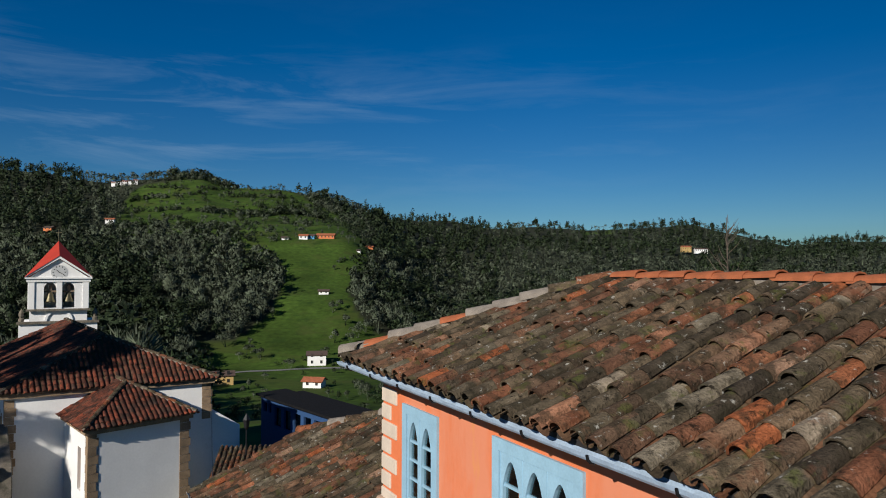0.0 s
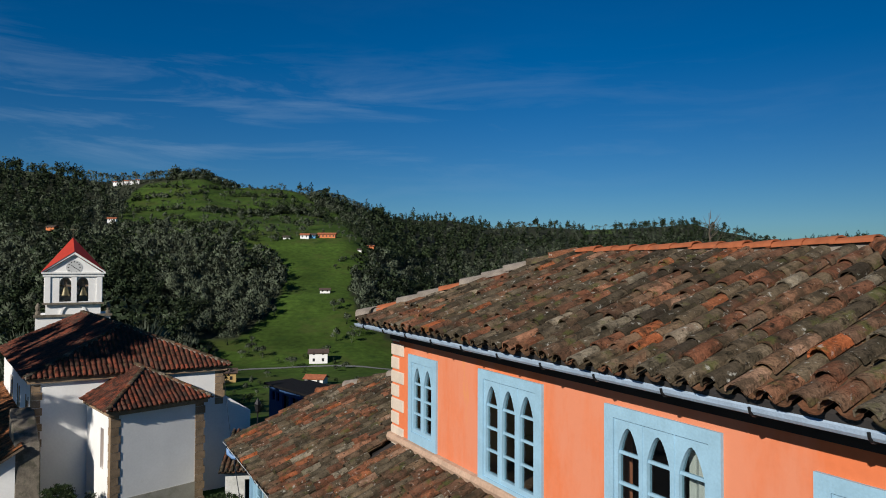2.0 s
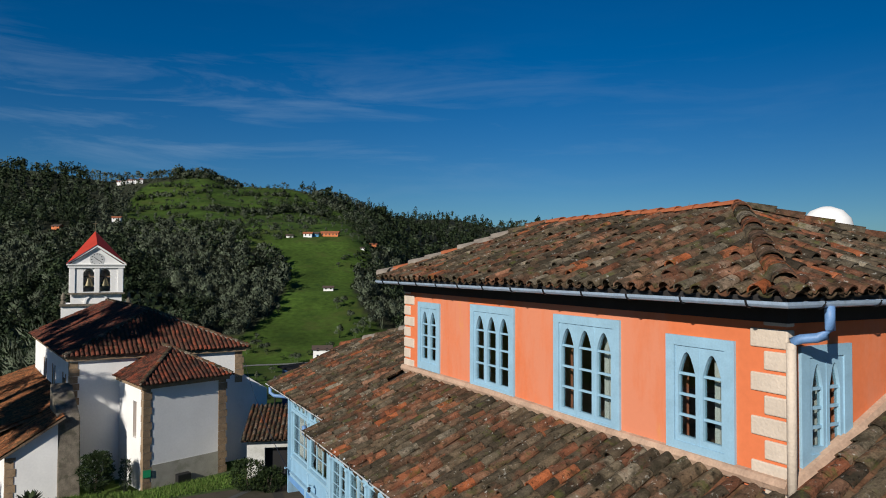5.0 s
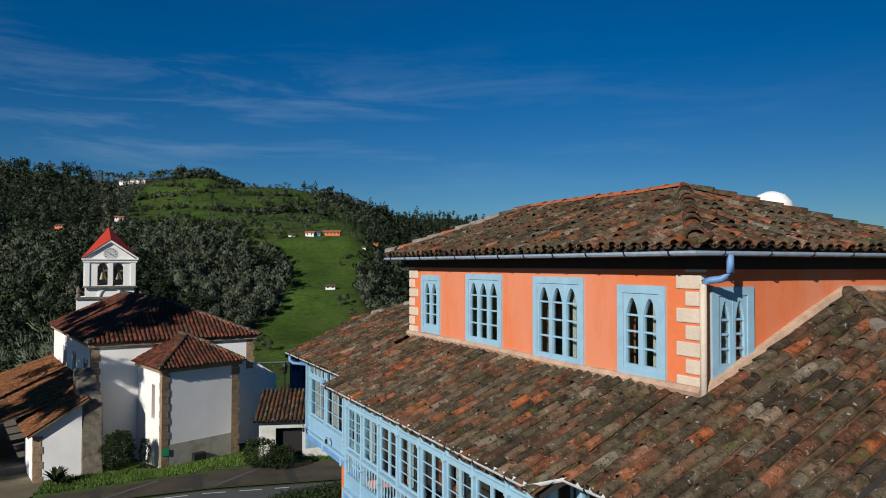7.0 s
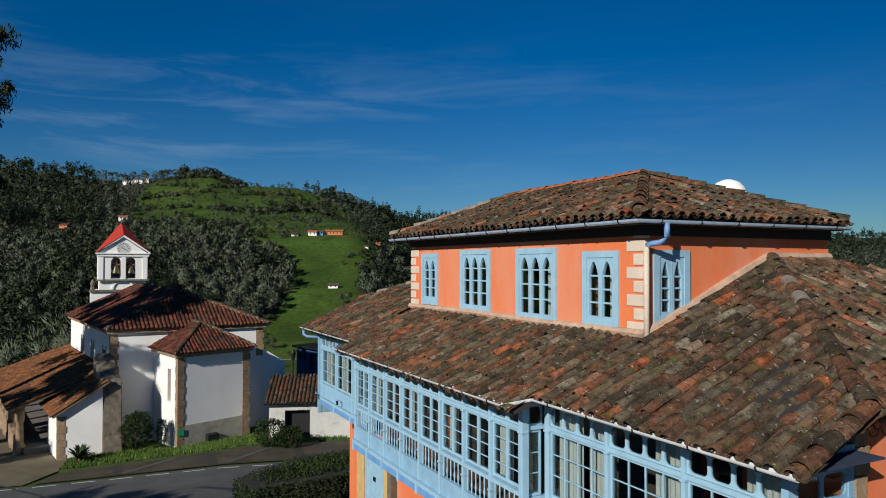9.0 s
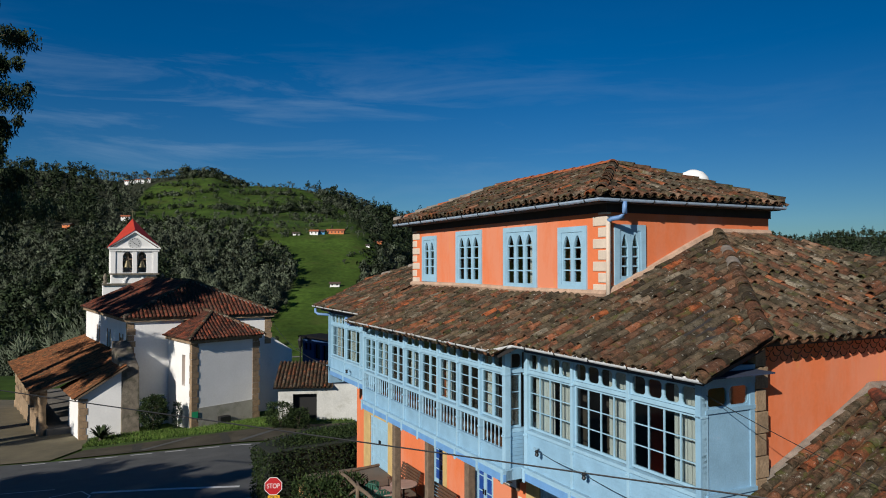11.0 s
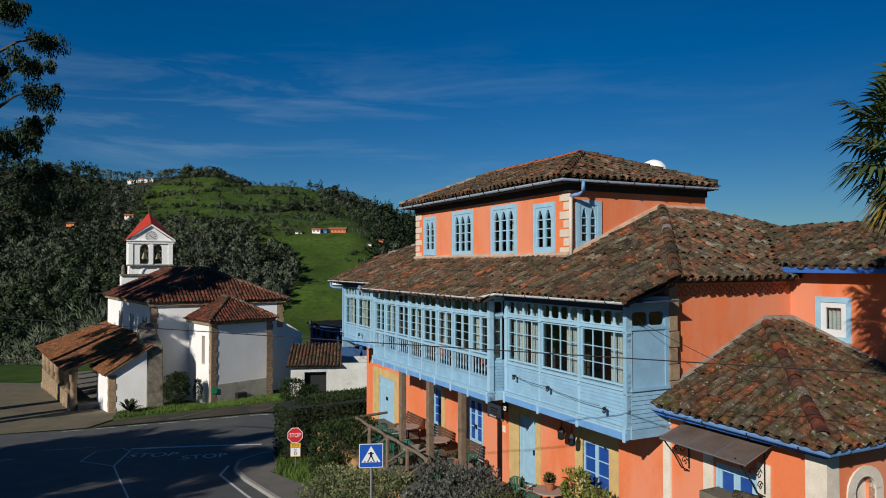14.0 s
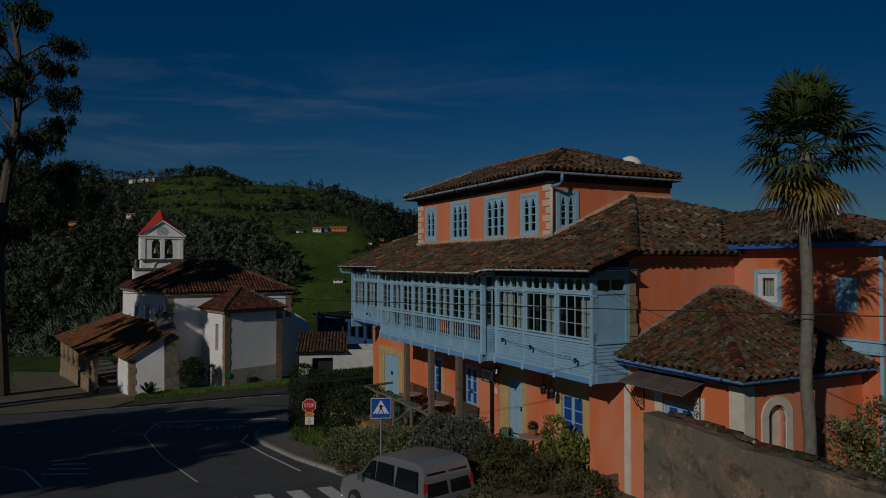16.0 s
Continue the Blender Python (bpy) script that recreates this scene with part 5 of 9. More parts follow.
for i, (a0, a1, z0, z1) in enumerate(BW):
    g = Geo()
    b = 0.09 if i == 0 else 0.05
    for x0, x1, y0, y1 in ((a0 - 0.03, a0 + b, z0 - 0.03, z1 + 0.03), (a1 - b, a1 + 0.03, z0 - 0.03, z1 + 0.03), (a0 + b, a1 - b, z1 - b, z1 + 0.03), (a0 + b, a1 - b, z0 - 0.03, z0 + b)):
        g.box(x0, x1, -0.025, 0.08, y0, y1, pv)
    ob = part("window", g, M_BLUE, house, "small white casement in a blue frame" if i == 0 else "window with a closed pale blue shutter")
    g, panes = Geo(), []
    if i == 0:
        pane_grid(g, panes, pv, a0 + b, a1 - b, z0 + b, z1 - b, 1, 1, 0.03, 0.12, 0.0, 0.05)
        o2 = part("sash", g, M_WHITE_SIGN, ob, "white painted casement")
        glazing(o2, panes, pv)
        hung_curtain(ob, pv, a0 + 0.2, a1 - 0.2, z0 + 0.15, z1 - 0.15, 0.12)
    else:
        for k in range(3):
            g.box(a0 + b + k * 0.128, a0 + b + k * 0.128 + 0.122, 0.0, 0.04, z0 + b, z1 - b, pv)
        part("shutter", g, M_BLUE_WOOD, ob)
g = Geo()
g.lathe(H(5.82, 5.0, 10.35), [(0.07, 0), (0.07, 0.62), (0.1, 0.64), (0.1, 0.7), (0.0, 0.72)], 12)
part("stove_pipe", g, M_GALV, house, "grey metal stove pipe")
g = Geo()
g.box(6.95, 7.9, 3.4, 3.5, 7.28, 7.56, H)
g.box(6.9, 7.95, 3.36, 3.5, 7.56, 7.61, H)
for k in range(5):
    g.box(7.0 + k * 0.18, 7.12 + k * 0.18, 3.385, 3.4, 7.33, 7.5, H)
g.box(7.8, 7.88, 3.46, 3.5, 5.0, 9.74, H)
part("frieze", g, M_BLUE, house, "carved blue timber frieze")

# kitchen block with its own hipped roof
def K(u, v, z):
    """The kitchen's axes: a little smaller than the house's, and set forward of its front."""
    return H(0.952 * u + 0.714, 0.952 * v - 0.541, 0.952 * z + 0.479)


PB = [H(3.85, -0.85, 7.06), H(7.70, -0.87, 7.03), H(7.70, 3.5, 7.03), H(3.82, 2.58, 8.64), H(3.82, 3.5, 8.64)]
g = Geo()
slab(g, [PB[0], PB[1], PB[3]])
slab(g, [PB[1], PB[2], PB[4], PB[3]])
roof_kit = part("roof", g, M_DARK, house, "small hipped roof of red and grey barrel tiles")
upk = PB[3] - H(3.85, -0.85, 7.06)
tile_slope(roof_kit, PB[0], PB[1], upk, [(0, 0), (3.85, 0), (0.03, upk.length)], lambda a, b: True, 41, TILES_KITCHEN, joined_mat=M_TILE_KITCHEN)
upk2 = H(3.82, 1, 8.64) - H(7.70, 1, 7.03)
tile_slope(roof_kit, PB[1], PB[2], upk2, [(0, 0), (4.37, 0), (4.37, upk2.length), (3.45, upk2.length)], lambda a, b: True, 42, TILES_KITCHEN, joined_mat=M_TILE_KITCHEN)
ridge_row(roof_kit, PB[1].lerp(PB[3], 0.05), PB[3], [RIDGE_TILES[0], TILE_BIG_RED, TILE_BIG_RED], 43)
g = Geo()
g.tube([H(3.86, -0.4, 7.33), H(3.86, 1.1, 8.0), H(3.86, 2.58, 8.7), H(3.9, 3.44, 8.68)], 0.1, 7)
g.tube([H(3.9, 3.46, 8.68), H(7.65, 3.46, 7.12)], 0.09, 7)
part("mortar_fillet", g, M_MORTAR, house)
gutter(house, [H(3.8, -0.93, 7.03), H(7.78, -0.95, 7.0), H(7.78, 3.4, 7.0)], M_GUTTER_BLUE, 0.06)
g = Geo()
g.box(3.82, 7.65, -0.84, -0.81, 6.88, 7.03, H)
g.box(7.62, 7.65, -0.81, 3.45, 6.88, 7.03, H)
part("fascia", g, M_BLUE_DEEP, house, "strong blue painted fascia")
g = Geo()
g.box(3.84, 7.62, -0.81, -0.44, 6.86, 6.88, H)
g.box(7.36, 7.62, -0.44, 3.45, 6.86, 6.88, H)
part("soffit", g, M_DARK, house)
g = Geo()
holed_wall(g, lambda a, d, z: K(a, 0.1 + d, z), 3.28, 7.0, 2.6, 6.8, [(4.6, 5.6, 3.6, 5.95)], 0, 0.3)
holed_wall(g, lambda a, d, z: K(7.0 - d, a, z), 0.4, 4.2, 2.6, 6.8, [(0.85, 1.43, 4.6, 6.15)], 0, 0.3)
part("wall", g, M_ORANGE, house, "orange rendered kitchen wall")
g = Geo()
g.box(6.62, 7.03, 0.07, 0.13, 2.6, 6.68, K)
g.box(6.97, 7.03, 0.13, 0.40, 2.6, 6.68, K)
part("pilaster", g, M_CREAM, house, "pale cream corner pilaster")
g = Geo()
pk = lambda a, d, z: K(a, 0.1 + d, z)
g.box(4.32, 4.58, -0.03, 0.05, 3.0, 6.2, pk)
g.box(5.62, 5.9, -0.03, 0.05, 3.0, 6.2, pk)
part("surround", g, M_CREAM, house, "pale cream door surround")
panel_door(house, pk, 4.6, 5.6, 3.6, 5.95, True, M_BLUE, 2, 3)
# arched opening on the side
pr = lambda a, d, z: K(7.0 - d, a, z)
g = Geo()
arc = [(0.85 + 0.29 - 0.29 * math.cos(math.pi * k / 10), 5.9 + 0.27 * math.sin(math.pi * k / 10)) for k in range(11)]
out = [(1.14 - 0.51 * math.cos(math.pi * k / 10), 5.92 + 0.44 * math.sin(math.pi * k / 10)) for k in range(11)]
for k in range(10):
    q = [arc[k], arc[k + 1], out[k + 1], out[k]]
    g.hexa([pr(x, -0.03, y) for x, y in q] + [pr(x, 0.1, y) for x, y in q])
g.box(0.63, 0.85, -0.03, 0.1, 4.4, 5.92, pr)
g.box(1.43, 1.65, -0.03, 0.1, 4.4, 5.92, pr)
part("surround", g, M_CREAM, house, "pale cream arched surround")
g = Geo()
for k in range(10):
    q = [arc[k], arc[k + 1], (arc[k + 1][0], 6.17), (arc[k][0], 6.17)]
    g.hexa([pr(x, 0.02, y) for x, y in q] + [pr(x, 0.3, y) for x, y in q])
part("arch_head", g, M_ORANGE, house)
g = Geo()
g.box(0.85, 1.12, 0.12, 0.17, 4.6, 6.15, pr)
part("shutter", g, M_TIMBER, house, "brown wooden shutter standing open")
g = Geo()
g.box(1.13, 1.43, 0.16, 0.2, 4.6, 6.15, pr)
part("blind", g, M_CREAM, house, "cream roller blind")
g = Geo()
g.box(7.0, 7.03, 1.95, 2.15, 6.3, 6.45, K)
part("vent_grille", g, M_CREAM, house)
# awning over the kitchen door
aw = [H(4.49, -0.46, 6.81), H(6.45, -0.46, 6.79), H(6.5, -1.28, 6.53), H(4.5, -1.28, 6.55)]
g = Geo()
g.prism(aw, (0, 0, 0.018))
m_awn = mat("smoked_awning_sheet", (0.16, 0.12, 0.10), 0.25, vary=0.2, scale=3, fine=20, bump=0.05)
awn = part("awning", g, m_awn, house, "brown smoked sheet awning on iron brackets")
g = Geo()
for k in range(4):
    t = k / 3
    g.tube([aw[0].lerp(aw[1], t) + Vector((0, 0, 0.022)), aw[3].lerp(aw[2], t) + Vector((0, 0, 0.022))], 0.012, 5)
g.tube([aw[3], aw[2]], 0.014, 5)
part("awning_rib", g, M_GALV, awn)
for a in (3.95, 5.8):
    g = Geo()
    g.tube([K(a, 0.06, 6.6), K(a, 0.06, 5.65)], 0.014, 6)
    g.tube([K(a, 0.06, 5.6), K(a, -0.15, 5.7), K(a, -0.35, 6.0), K(a, -0.72, 6.42)], 0.014, 6)
    for cx, cz, r in ((-0.08, 5.85, 0.07), (-0.12, 6.08, 0.085), (-0.3, 6.12, 0.07)):
        g.tube([K(a, cx + r * math.cos(t * 0.7) * (1 - t / 14), cz + r * math.sin(t * 0.7) * (1 - t / 14)) for t in range(10)], 0.01, 5)
    part("awning_bracket", g, M_IRON, awn, "curled wrought iron bracket")

# ---------------------------------------------------------------- garden wall
GW0 = Vector((4.51, -4.42, 0))
g = Geo()
m_gw = mat("patchy_garden_wall", (0.30, 0.20, 0.14), 0.95, vary=0.45, scale=1.8, fine=14, bump=0.8, spots=[((0.17, 0.155, 0.115), 0.8, 0.42, 0.9), ((0.075, 0.072, 0.05), 2.6, 0.52, 0.8), ((0.36, 0.34, 0.27), 4.0, 0.6, 0.7), ((0.05, 0.06, 0.025), 1.3, 0.6, 0.6)], spec=0.15)
rnd = random.Random(5)
N = 26
sd = Vector((-HU.y, HU.x, 0))
top = []
for i in range(N + 1):
    p = GW0 + HU * (i * 0.4)
    top.append((p, 6.30 - 0.02 * i + rnd.uniform(-0.04, 0.04)))
for i in range(N):
    (p, za), (q, zb) = top[i], top[i + 1]
    g.hexa([(*(p).xy, 2.4), (*(q).xy, 2.4), (*(q + sd * 0.42).xy, 2.4), (*(p + sd * 0.42).xy, 2.4), (*(p).xy, za), (*(q).xy, zb), (*(q + sd * 0.42).xy, zb), (*(p + sd * 0.42).xy, za)])
gw = thing("garden_wall", (GW0.x, GW0.y, 2.5), "old rough-plastered garden wall stained grey with a tiled coping", "wall")
part("masonry", g, m_gw, gw)
for i in range(N):
    p, za = top[i]
    if rnd.random() < 0.86:
        m = Matrix.Translation(p + HU * 0.02 + sd * (0.36 + rnd.uniform(-0.05, 0.05)) + Vector((0, 0, za + 0.0))) @ Matrix((sd, HU, Vector((0, 0, 1)))).transposed().to_4x4() @ pose(0, 0, 0, rnd.uniform(-4, 4), rnd.uniform(-8, 8), rnd.uniform(-14, 14)) @ Matrix.Diagonal((1.1, 0.95, 1, 1))
        ob = part("coping_tile", rnd.choice(TILES + TILES_RED), None, gw)
        ob.matrix_parent_inverse = Matrix.Translation(-gw.location)
        ob.matrix_basis = m

# ---------------------------------------------------------------- terrace in front of the house
g = Geo()
g.box(-13.0, -0.4, -2.65, 0, 1.2, 3.35, H)
solid("terrace", g, mat("terrace_slabs", (0.15, 0.115, 0.085), 0.9, vary=0.2, scale=1.5, fine=20), "raised paved terrace along the house front", "terrace", kind="structure")
g = Geo()
g.box(-12.9, -3.9, -2.95, -2.655, 1.0, 3.1, H)
solid("terrace_wall", g, mat("ochre_retaining_wall", (0.46, 0.27, 0.12), 0.92, vary=0.25, scale=1.6, fine=22, bump=0.4, spots=[((0.16, 0.12, 0.08), 1.2, 0.55, 0.7)], spec=0.2), "stained ochre plastered retaining wall of the terrace", "wall", kind="structure")
g = Geo()
g.box(-0.38, 5.2, -3.6, -0.02, 1.2, 3.55, H)
g.box(5.2, 20.0, -2.3, 3.5, 1.2, 3.55, H)
solid("garden_bed", g, M_EARTH, "earth garden bed below the terrace", "garden", kind="structure")

# ---------------------------------------------------------------- church
CA_ = radians(126.5)
CX = Vector((math.cos(CA_), math.sin(CA_), 0))          # along the nave, away from the village
CN = Vector((math.cos(radians(31)), math.sin(radians(31)), 0))


def C(a, b, z, o=Vector((-22.0, 35.6, 0))):
    """Church axes: a across (from the near corner), b along the nave."""
    return o + CN * a + CX * b + Vector((0, 0, z))


church = thing("church", C(5, 8, 0), "whitewashed village church with sandstone corners and tiled roofs", "church")
g = Geo()
nave_l = lambda a, d, z: C(0.35 + d, a, z)
holed_wall(g, nave_l, 0.95, 16.6, -1.2, 7.1, [(2.0, 2.9, 3.6, 5.6), (6.5, 7.3, 3.7, 5.7), (10.8, 11.6, 3.7, 5.7)], 0, 0.6)
part("wall", g, M_WHITE, church, "whitewashed nave wall")
for q in ((0.35, 10.4, 0.35, 0.95), (9.8, 10.4, 0.95, 17.2), (0.35, 9.8, 16.6, 17.2)):
    g = Geo()
    g.box(*q, -1.2, 7.1, C)
    part("wall", g, M_WHITE, church)
for b0 in (2.0, 6.5, 10.8):
    g = Geo()
    g.box(b0, b0 + 0.9, 0.25, 0.3, 3.6, 5.7, nave_l)
    part("window", g, M_BLACK, church, "dark narrow nave window")
    g = Geo()
    g.box(b0 - 0.22, b0, -0.03, 0.1, 3.4, 5.9, nave_l)
    g.box(b0 + 0.85, b0 + 1.1, -0.03, 0.1, 3.4, 5.9, nave_l)
    part("surround", g, M_STONE, church, "sandstone window jambs")
RN, RF = C(5.35, 3.2, 9.55), C(5.35, 17.4, 9.6)
e_nl, e_nr, e_fl, e_fr = C(0, 0, 7.15), C(10.75, 0, 7.15), C(0, 17.6, 7.15), C(10.75, 17.6, 7.15)
g = Geo()
slab(g, [e_nl, e_nr, RN], 0.12)
slab(g, [e_nl, RN, RF, e_fl], 0.12)
slab(g, [e_nr, e_fr, RF, RN], 0.12)
slab(g, [e_fl, RF, e_fr], 0.12)
nroof = part("roof", g, M_STONE_GREY, church, "hipped nave roof of red barrel tiles")
u1 = RN - C(5.35, 0, 7.15)
tile_slope(nroof, e_nl, e_nr, u1, [(0, 0), (10.75, 0), (5.35, u1.length)], lambda a, b: False, 51, TILES_RED, 0.27, 0.38, M_TILE_RED)
u2 = C(5.35, 9, 9.57) - C(0, 9, 7.15)
tile_slope(nroof, e_fl, e_nl, u2, [(0, 0), (17.6, 0), (14.4, u2.length), (0.2, u2.length)], lambda a, b: False, 52, TILES_RED, 0.27, 0.38, M_TILE_RED)
ridge_row(nroof, RN, RF, [RIDGE_TILES[0]], 53)
ridge_row(nroof, e_nl, RN, [RIDGE_TILES[0]], 54)
ridge_row(nroof, e_nr, RN, [RIDGE_TILES[0]], 55)
g = Geo()
for a0, b0, a1, b1 in ((0.12, 0.12, 10.6, 0.4), (0.12, 0.4, 0.4, 17.4)):
    g.box(a0, a1, b0, b1, 6.86, 7.04, C)
part("cornice", g, M_STONE, church, "sandstone cornice")


def quoin_stack(parent, fn, a0, a1, b0, b1, z0, z1, step=0.42, material=None):
    z, k = z0, 0
    while z < z1 - 0.1:
        e = 0.09 * (k % 2)
        q = Geo()
        q.box(a0, a1 + e, b0, b1 + 0.09 - e, z, min(z + step - 0.02, z1), fn)
        part("quoin", q, material or M_STONE, parent)
        z += step
        k += 1


quoin_stack(church, C, 0.32, 0.75, 0.32, 0.75, 3.0, 6.86)
quoin_stack(church, C, 9.95, 10.43, 0.32, 0.7, 4.8, 6.86)
# sacristy: a lower block in front of the nave
so = Vector((-16.65, 33.55, 0))
SA = Vector((math.cos(radians(48)), math.sin(radians(48)), 0))
SB = Vector((math.cos(radians(131)), math.sin(radians(131)), 0))


def S_(a, b, z):
    return so + SA * a + SB * b + Vector((0, 0, z))


g = Geo()
holed_wall(g, lambda a, d, z: S_(0.3 + d, a, z), 0.3, 5.6, -1.2, 5.75, [(1.55, 2.15, 2.6, 4.7)], 0, 0.5)
g.box(0.3, 5.35, 0.3, 0.8, -1.2, 5.75, S_)
g.box(4.85, 5.35, 0.8, 6.0, -1.2, 5.75, S_)
part("wall", g, M_WHITE, church, "whitewashed sacristy walls")
g = Geo()
g.box(0.78, 4.88, 0.27, 0.32, -0.6, 1.25, S_)
part("plinth", g, mat("damp_cement_plinth", (0.42, 0.40, 0.33), 0.95, vary=0.15, scale=2, fine=20, spots=[((0.25, 0.26, 0.18), 1.5, 0.55, 0.6)]), church, "grey cement plinth")
quoin_stack(church, S_, 0.27, 0.68, 0.27, 0.62, -0.5, 5.7)
quoin_stack(church, S_, 4.88, 5.38, 0.27, 0.62, -0.5, 5.7)
g = Geo()
g.box(1.55, 2.15, 0.55, 0.6, 2.6, 4.7, lambda a, d, z: S_(d, a, z))
part("window", g, mat("brown_board", (0.36, 0.2, 0.09), 0.85), church, "boarded sandstone-coloured window")
sroof_g = Geo()
s0_, s1_, s2_, s3_ = S_(0, 0, 5.85), S_(5.65, 0, 5.85), S_(5.65, 6.2, 5.85), S_(0, 6.2, 5.85)
sap, sap2 = S_(2.8, 2.7, 7.45), S_(2.8, 6.2, 7.45)
slab(sroof_g, [s0_, s1_, sap], 0.1)
slab(sroof_g, [s0_, sap, sap2, s3_], 0.1)
slab(sroof_g, [s1_, s2_, sap2, sap], 0.1)
sroof = part("roof", sroof_g, M_STONE_GREY, church, "small hipped sacristy roof of red barrel tiles")
q = sap - S_(2.8, 0, 5.85)
tile_slope(sroof, s0_, s1_, q, [(0, 0), (5.65, 0), (2.8, q.length)], lambda a, b: False, 56, TILES_RED, 0.26, 0.36, M_TILE_RED)
q = S_(2.8, 3, 7.45) - S_(0, 3, 5.85)
tile_slope(sroof, s3_, s0_, q, [(0, 0), (6.2, 0), (3.5, q.length), (0, q.length)], lambda a, b: False, 57, TILES_RED, 0.26, 0.36, M_TILE_RED)
q = S_(2.8, 3, 7.45) - S_(5.65, 3, 5.85)
tile_slope(sroof, s1_, s2_, q, [(0, 0), (6.2, 0), (6.2, q.length), (2.7, q.length)], lambda a, b: False, 58, TILES_RED, 0.26, 0.36, M_TILE_RED)
for a, b in ((s0_, sap), (s1_, sap), (sap2, sap)):
    ridge_row(sroof, a, b, [RIDGE_TILES[0]], 59)
g = Geo()
g.box(0.1, 5.55, 0.1, 0.35, 5.58, 5.76, S_)
g.box(0.1, 0.35, 0.35, 5.5, 5.58, 5.76, S_)
part("cornice", g, M_STONE, church)
# buttress and lean-to beside the nave corner
g = Geo()
bt = lambda a, b, z: C(a, b, z, Vector((-20.9, 33.9, 0)))
g.hexa([bt(-0.5, -0.9, -1), bt(0.6, -0.9, -1), bt(0.6, 2.6, -1), bt(-0.5, 2.6, -1), bt(-0.5, -0.5, 4.1), bt(0.6, -0.5, 4.1), bt(0.6, 2.6, 5.6), bt(-0.5, 2.6, 5.6)])
soften(part("buttress", g, M_STONE_GREY, church, "dark mossy stone buttress"), 0.05)
g = Geo()
lo = Vector((-23.0, 31.9, 0))
LT = lambda a, b, z: C(a, b, z, lo)
g.hexa([LT(0.0, 0.0, -0.8), LT(2.4, 0.0, -0.8), LT(2.4, 0.35, -0.8), LT(0, 0.35, -0.8), LT(0.0, 0.0, 2.45), LT(2.4, 0, 3.9), LT(2.4, 0.35, 3.9), LT(0.0, 0.35, 2.45)])
part("wall", g, M_WHITE, church, "whitewashed lean-to wall")
g = Geo()
g.box(0.0, 0.35, 0.35, 4.6, -0.8, 2.3, LT)
part("wall", g, M_WHITE, church)
g = Geo()
slab(g, [LT(-0.35, -0.3, 2.35), LT(2.7, -0.3, 4.25), LT(2.7, 5.0, 4.25), LT(-0.35, 5.0, 2.35)], 0.1)
lroof = part("roof", g, M_TIMBER, church, "lean-to roof of red barrel tiles")
q = LT(2.7, 0, 4.25) - LT(-0.35, 0, 2.35)
tile_slope(lroof, LT(-0.35, 5.0, 2.35), LT(-0.35, -0.3, 2.35), q, [(0, 0), (5.3, 0), (5.3, q.length), (0, q.length)], lambda a, b: False, 60, TILES_PORCH, 0.26, 0.36, M_TILE_PORCH)
quoin_stack(church, LT, -0.03, 0.36, -0.03, 0.36, -0.8, 2.3)
# porch with stone columns
po = Vector((-26.6, 34.4, 0))
PO = lambda a, b, z: C(a, b, z, po)
g = Geo()
slab(g, [PO(-0.9, -0.6, 2.35), PO(5.4, -0.6, 4.6), PO(5.4, 17.5, 4.6), PO(-0.9, 17.5, 2.35)], 0.14)
proof = part("roof", g, M_TIMBER, church, "long porch roof of red barrel tiles")
q = PO(5.4, 0, 4.6) - PO(-0.9, 0, 2.35)
tile_slope(proof, PO(-0.9, 17.5, 2.35), PO(-0.9, -0.6, 2.35), q, [(0, 0), (18.1, 0), (18.1, q.length), (0, q.length)], lambda a, b: False, 61, TILES_PORCH, 0.27, 0.38, M_TILE_PORCH)
for k in range(7):
    g = Geo()
    x = PO(-0.2, 0.2 + k * 2.75, 0)
    gz = ground_z(x.x, x.y)
    g.lathe((x.x, x.y, gz - 0.2), [(0.36, 0), (0.36, 0.75), (0.3, 0.8), (0.25, 0.95), (0.22, 2.2), (0.28, 2.3), (0.3, 2.4), (0.3, 2.35 - gz + 0.2)], 12)
    part("column", g, M_STONE, church, "round sandstone porch column", True)
g = Geo()
g.box(-0.45, 0.05, 0.6, 17.0, -1.5, 0.45, PO)
part("low_wall", g, M_STONE, church, "low stone wall between the porch columns")
g = Geo()
g.box(-0.35, 0.0, -0.3, 17.2, 2.25, 2.42, PO)
part("beam", g, M_TIMBER, church)
g = Geo()
g.box(0.0, 5.0, -0.5, 17.0, -1.2, -0.15, PO)
part("porch_floor", g, M_PAVE, church)
g = Geo()
g.hexa([C(10.4, 0.5, -1.2), C(12.2, 0.5, -1.2), C(12.2, 1.7, -1.2), C(10.4, 1.7, -1.2), C(10.4, 0.5, 5.4), C(12.2, 0.5, 4.2), C(12.2, 1.7, 4.2), C(10.4, 1.7, 5.4)])
soften(part("buttress", g, M_WHITE, church, "whitewashed buttress in the shade"), 0.04)
# bell tower
to = Vector((-34.3, 58.0, 0))
TW = lambda a, b, z: to + Vector((math.cos(radians(28)), math.sin(radians(28)), 0)) * (2.575 + (a - 2.575) * 0.88) + Vector((math.cos(radians(118)), math.sin(radians(118)), 0)) * b + Vector((0, 0, z))
tf = lambda a, d, z: TW(a, d, z)
g = Geo()
g.box(-0.7, 5.9, 0.1, 4.0, -3, 8.9, TW)
g.box(0.15, 5.0, 0.2, 3.4, 8.9, 9.9, TW)
part("wall", g, M_WHITE, church, "whitewashed tower base")
g = Geo()
holed_wall(g, tf, 0.0, 5.15, 9.9, 12.55, [(1.32, 2.35, 10.05, 12.2), (2.85, 3.88, 10.05, 12.2)], 0, 0.7)
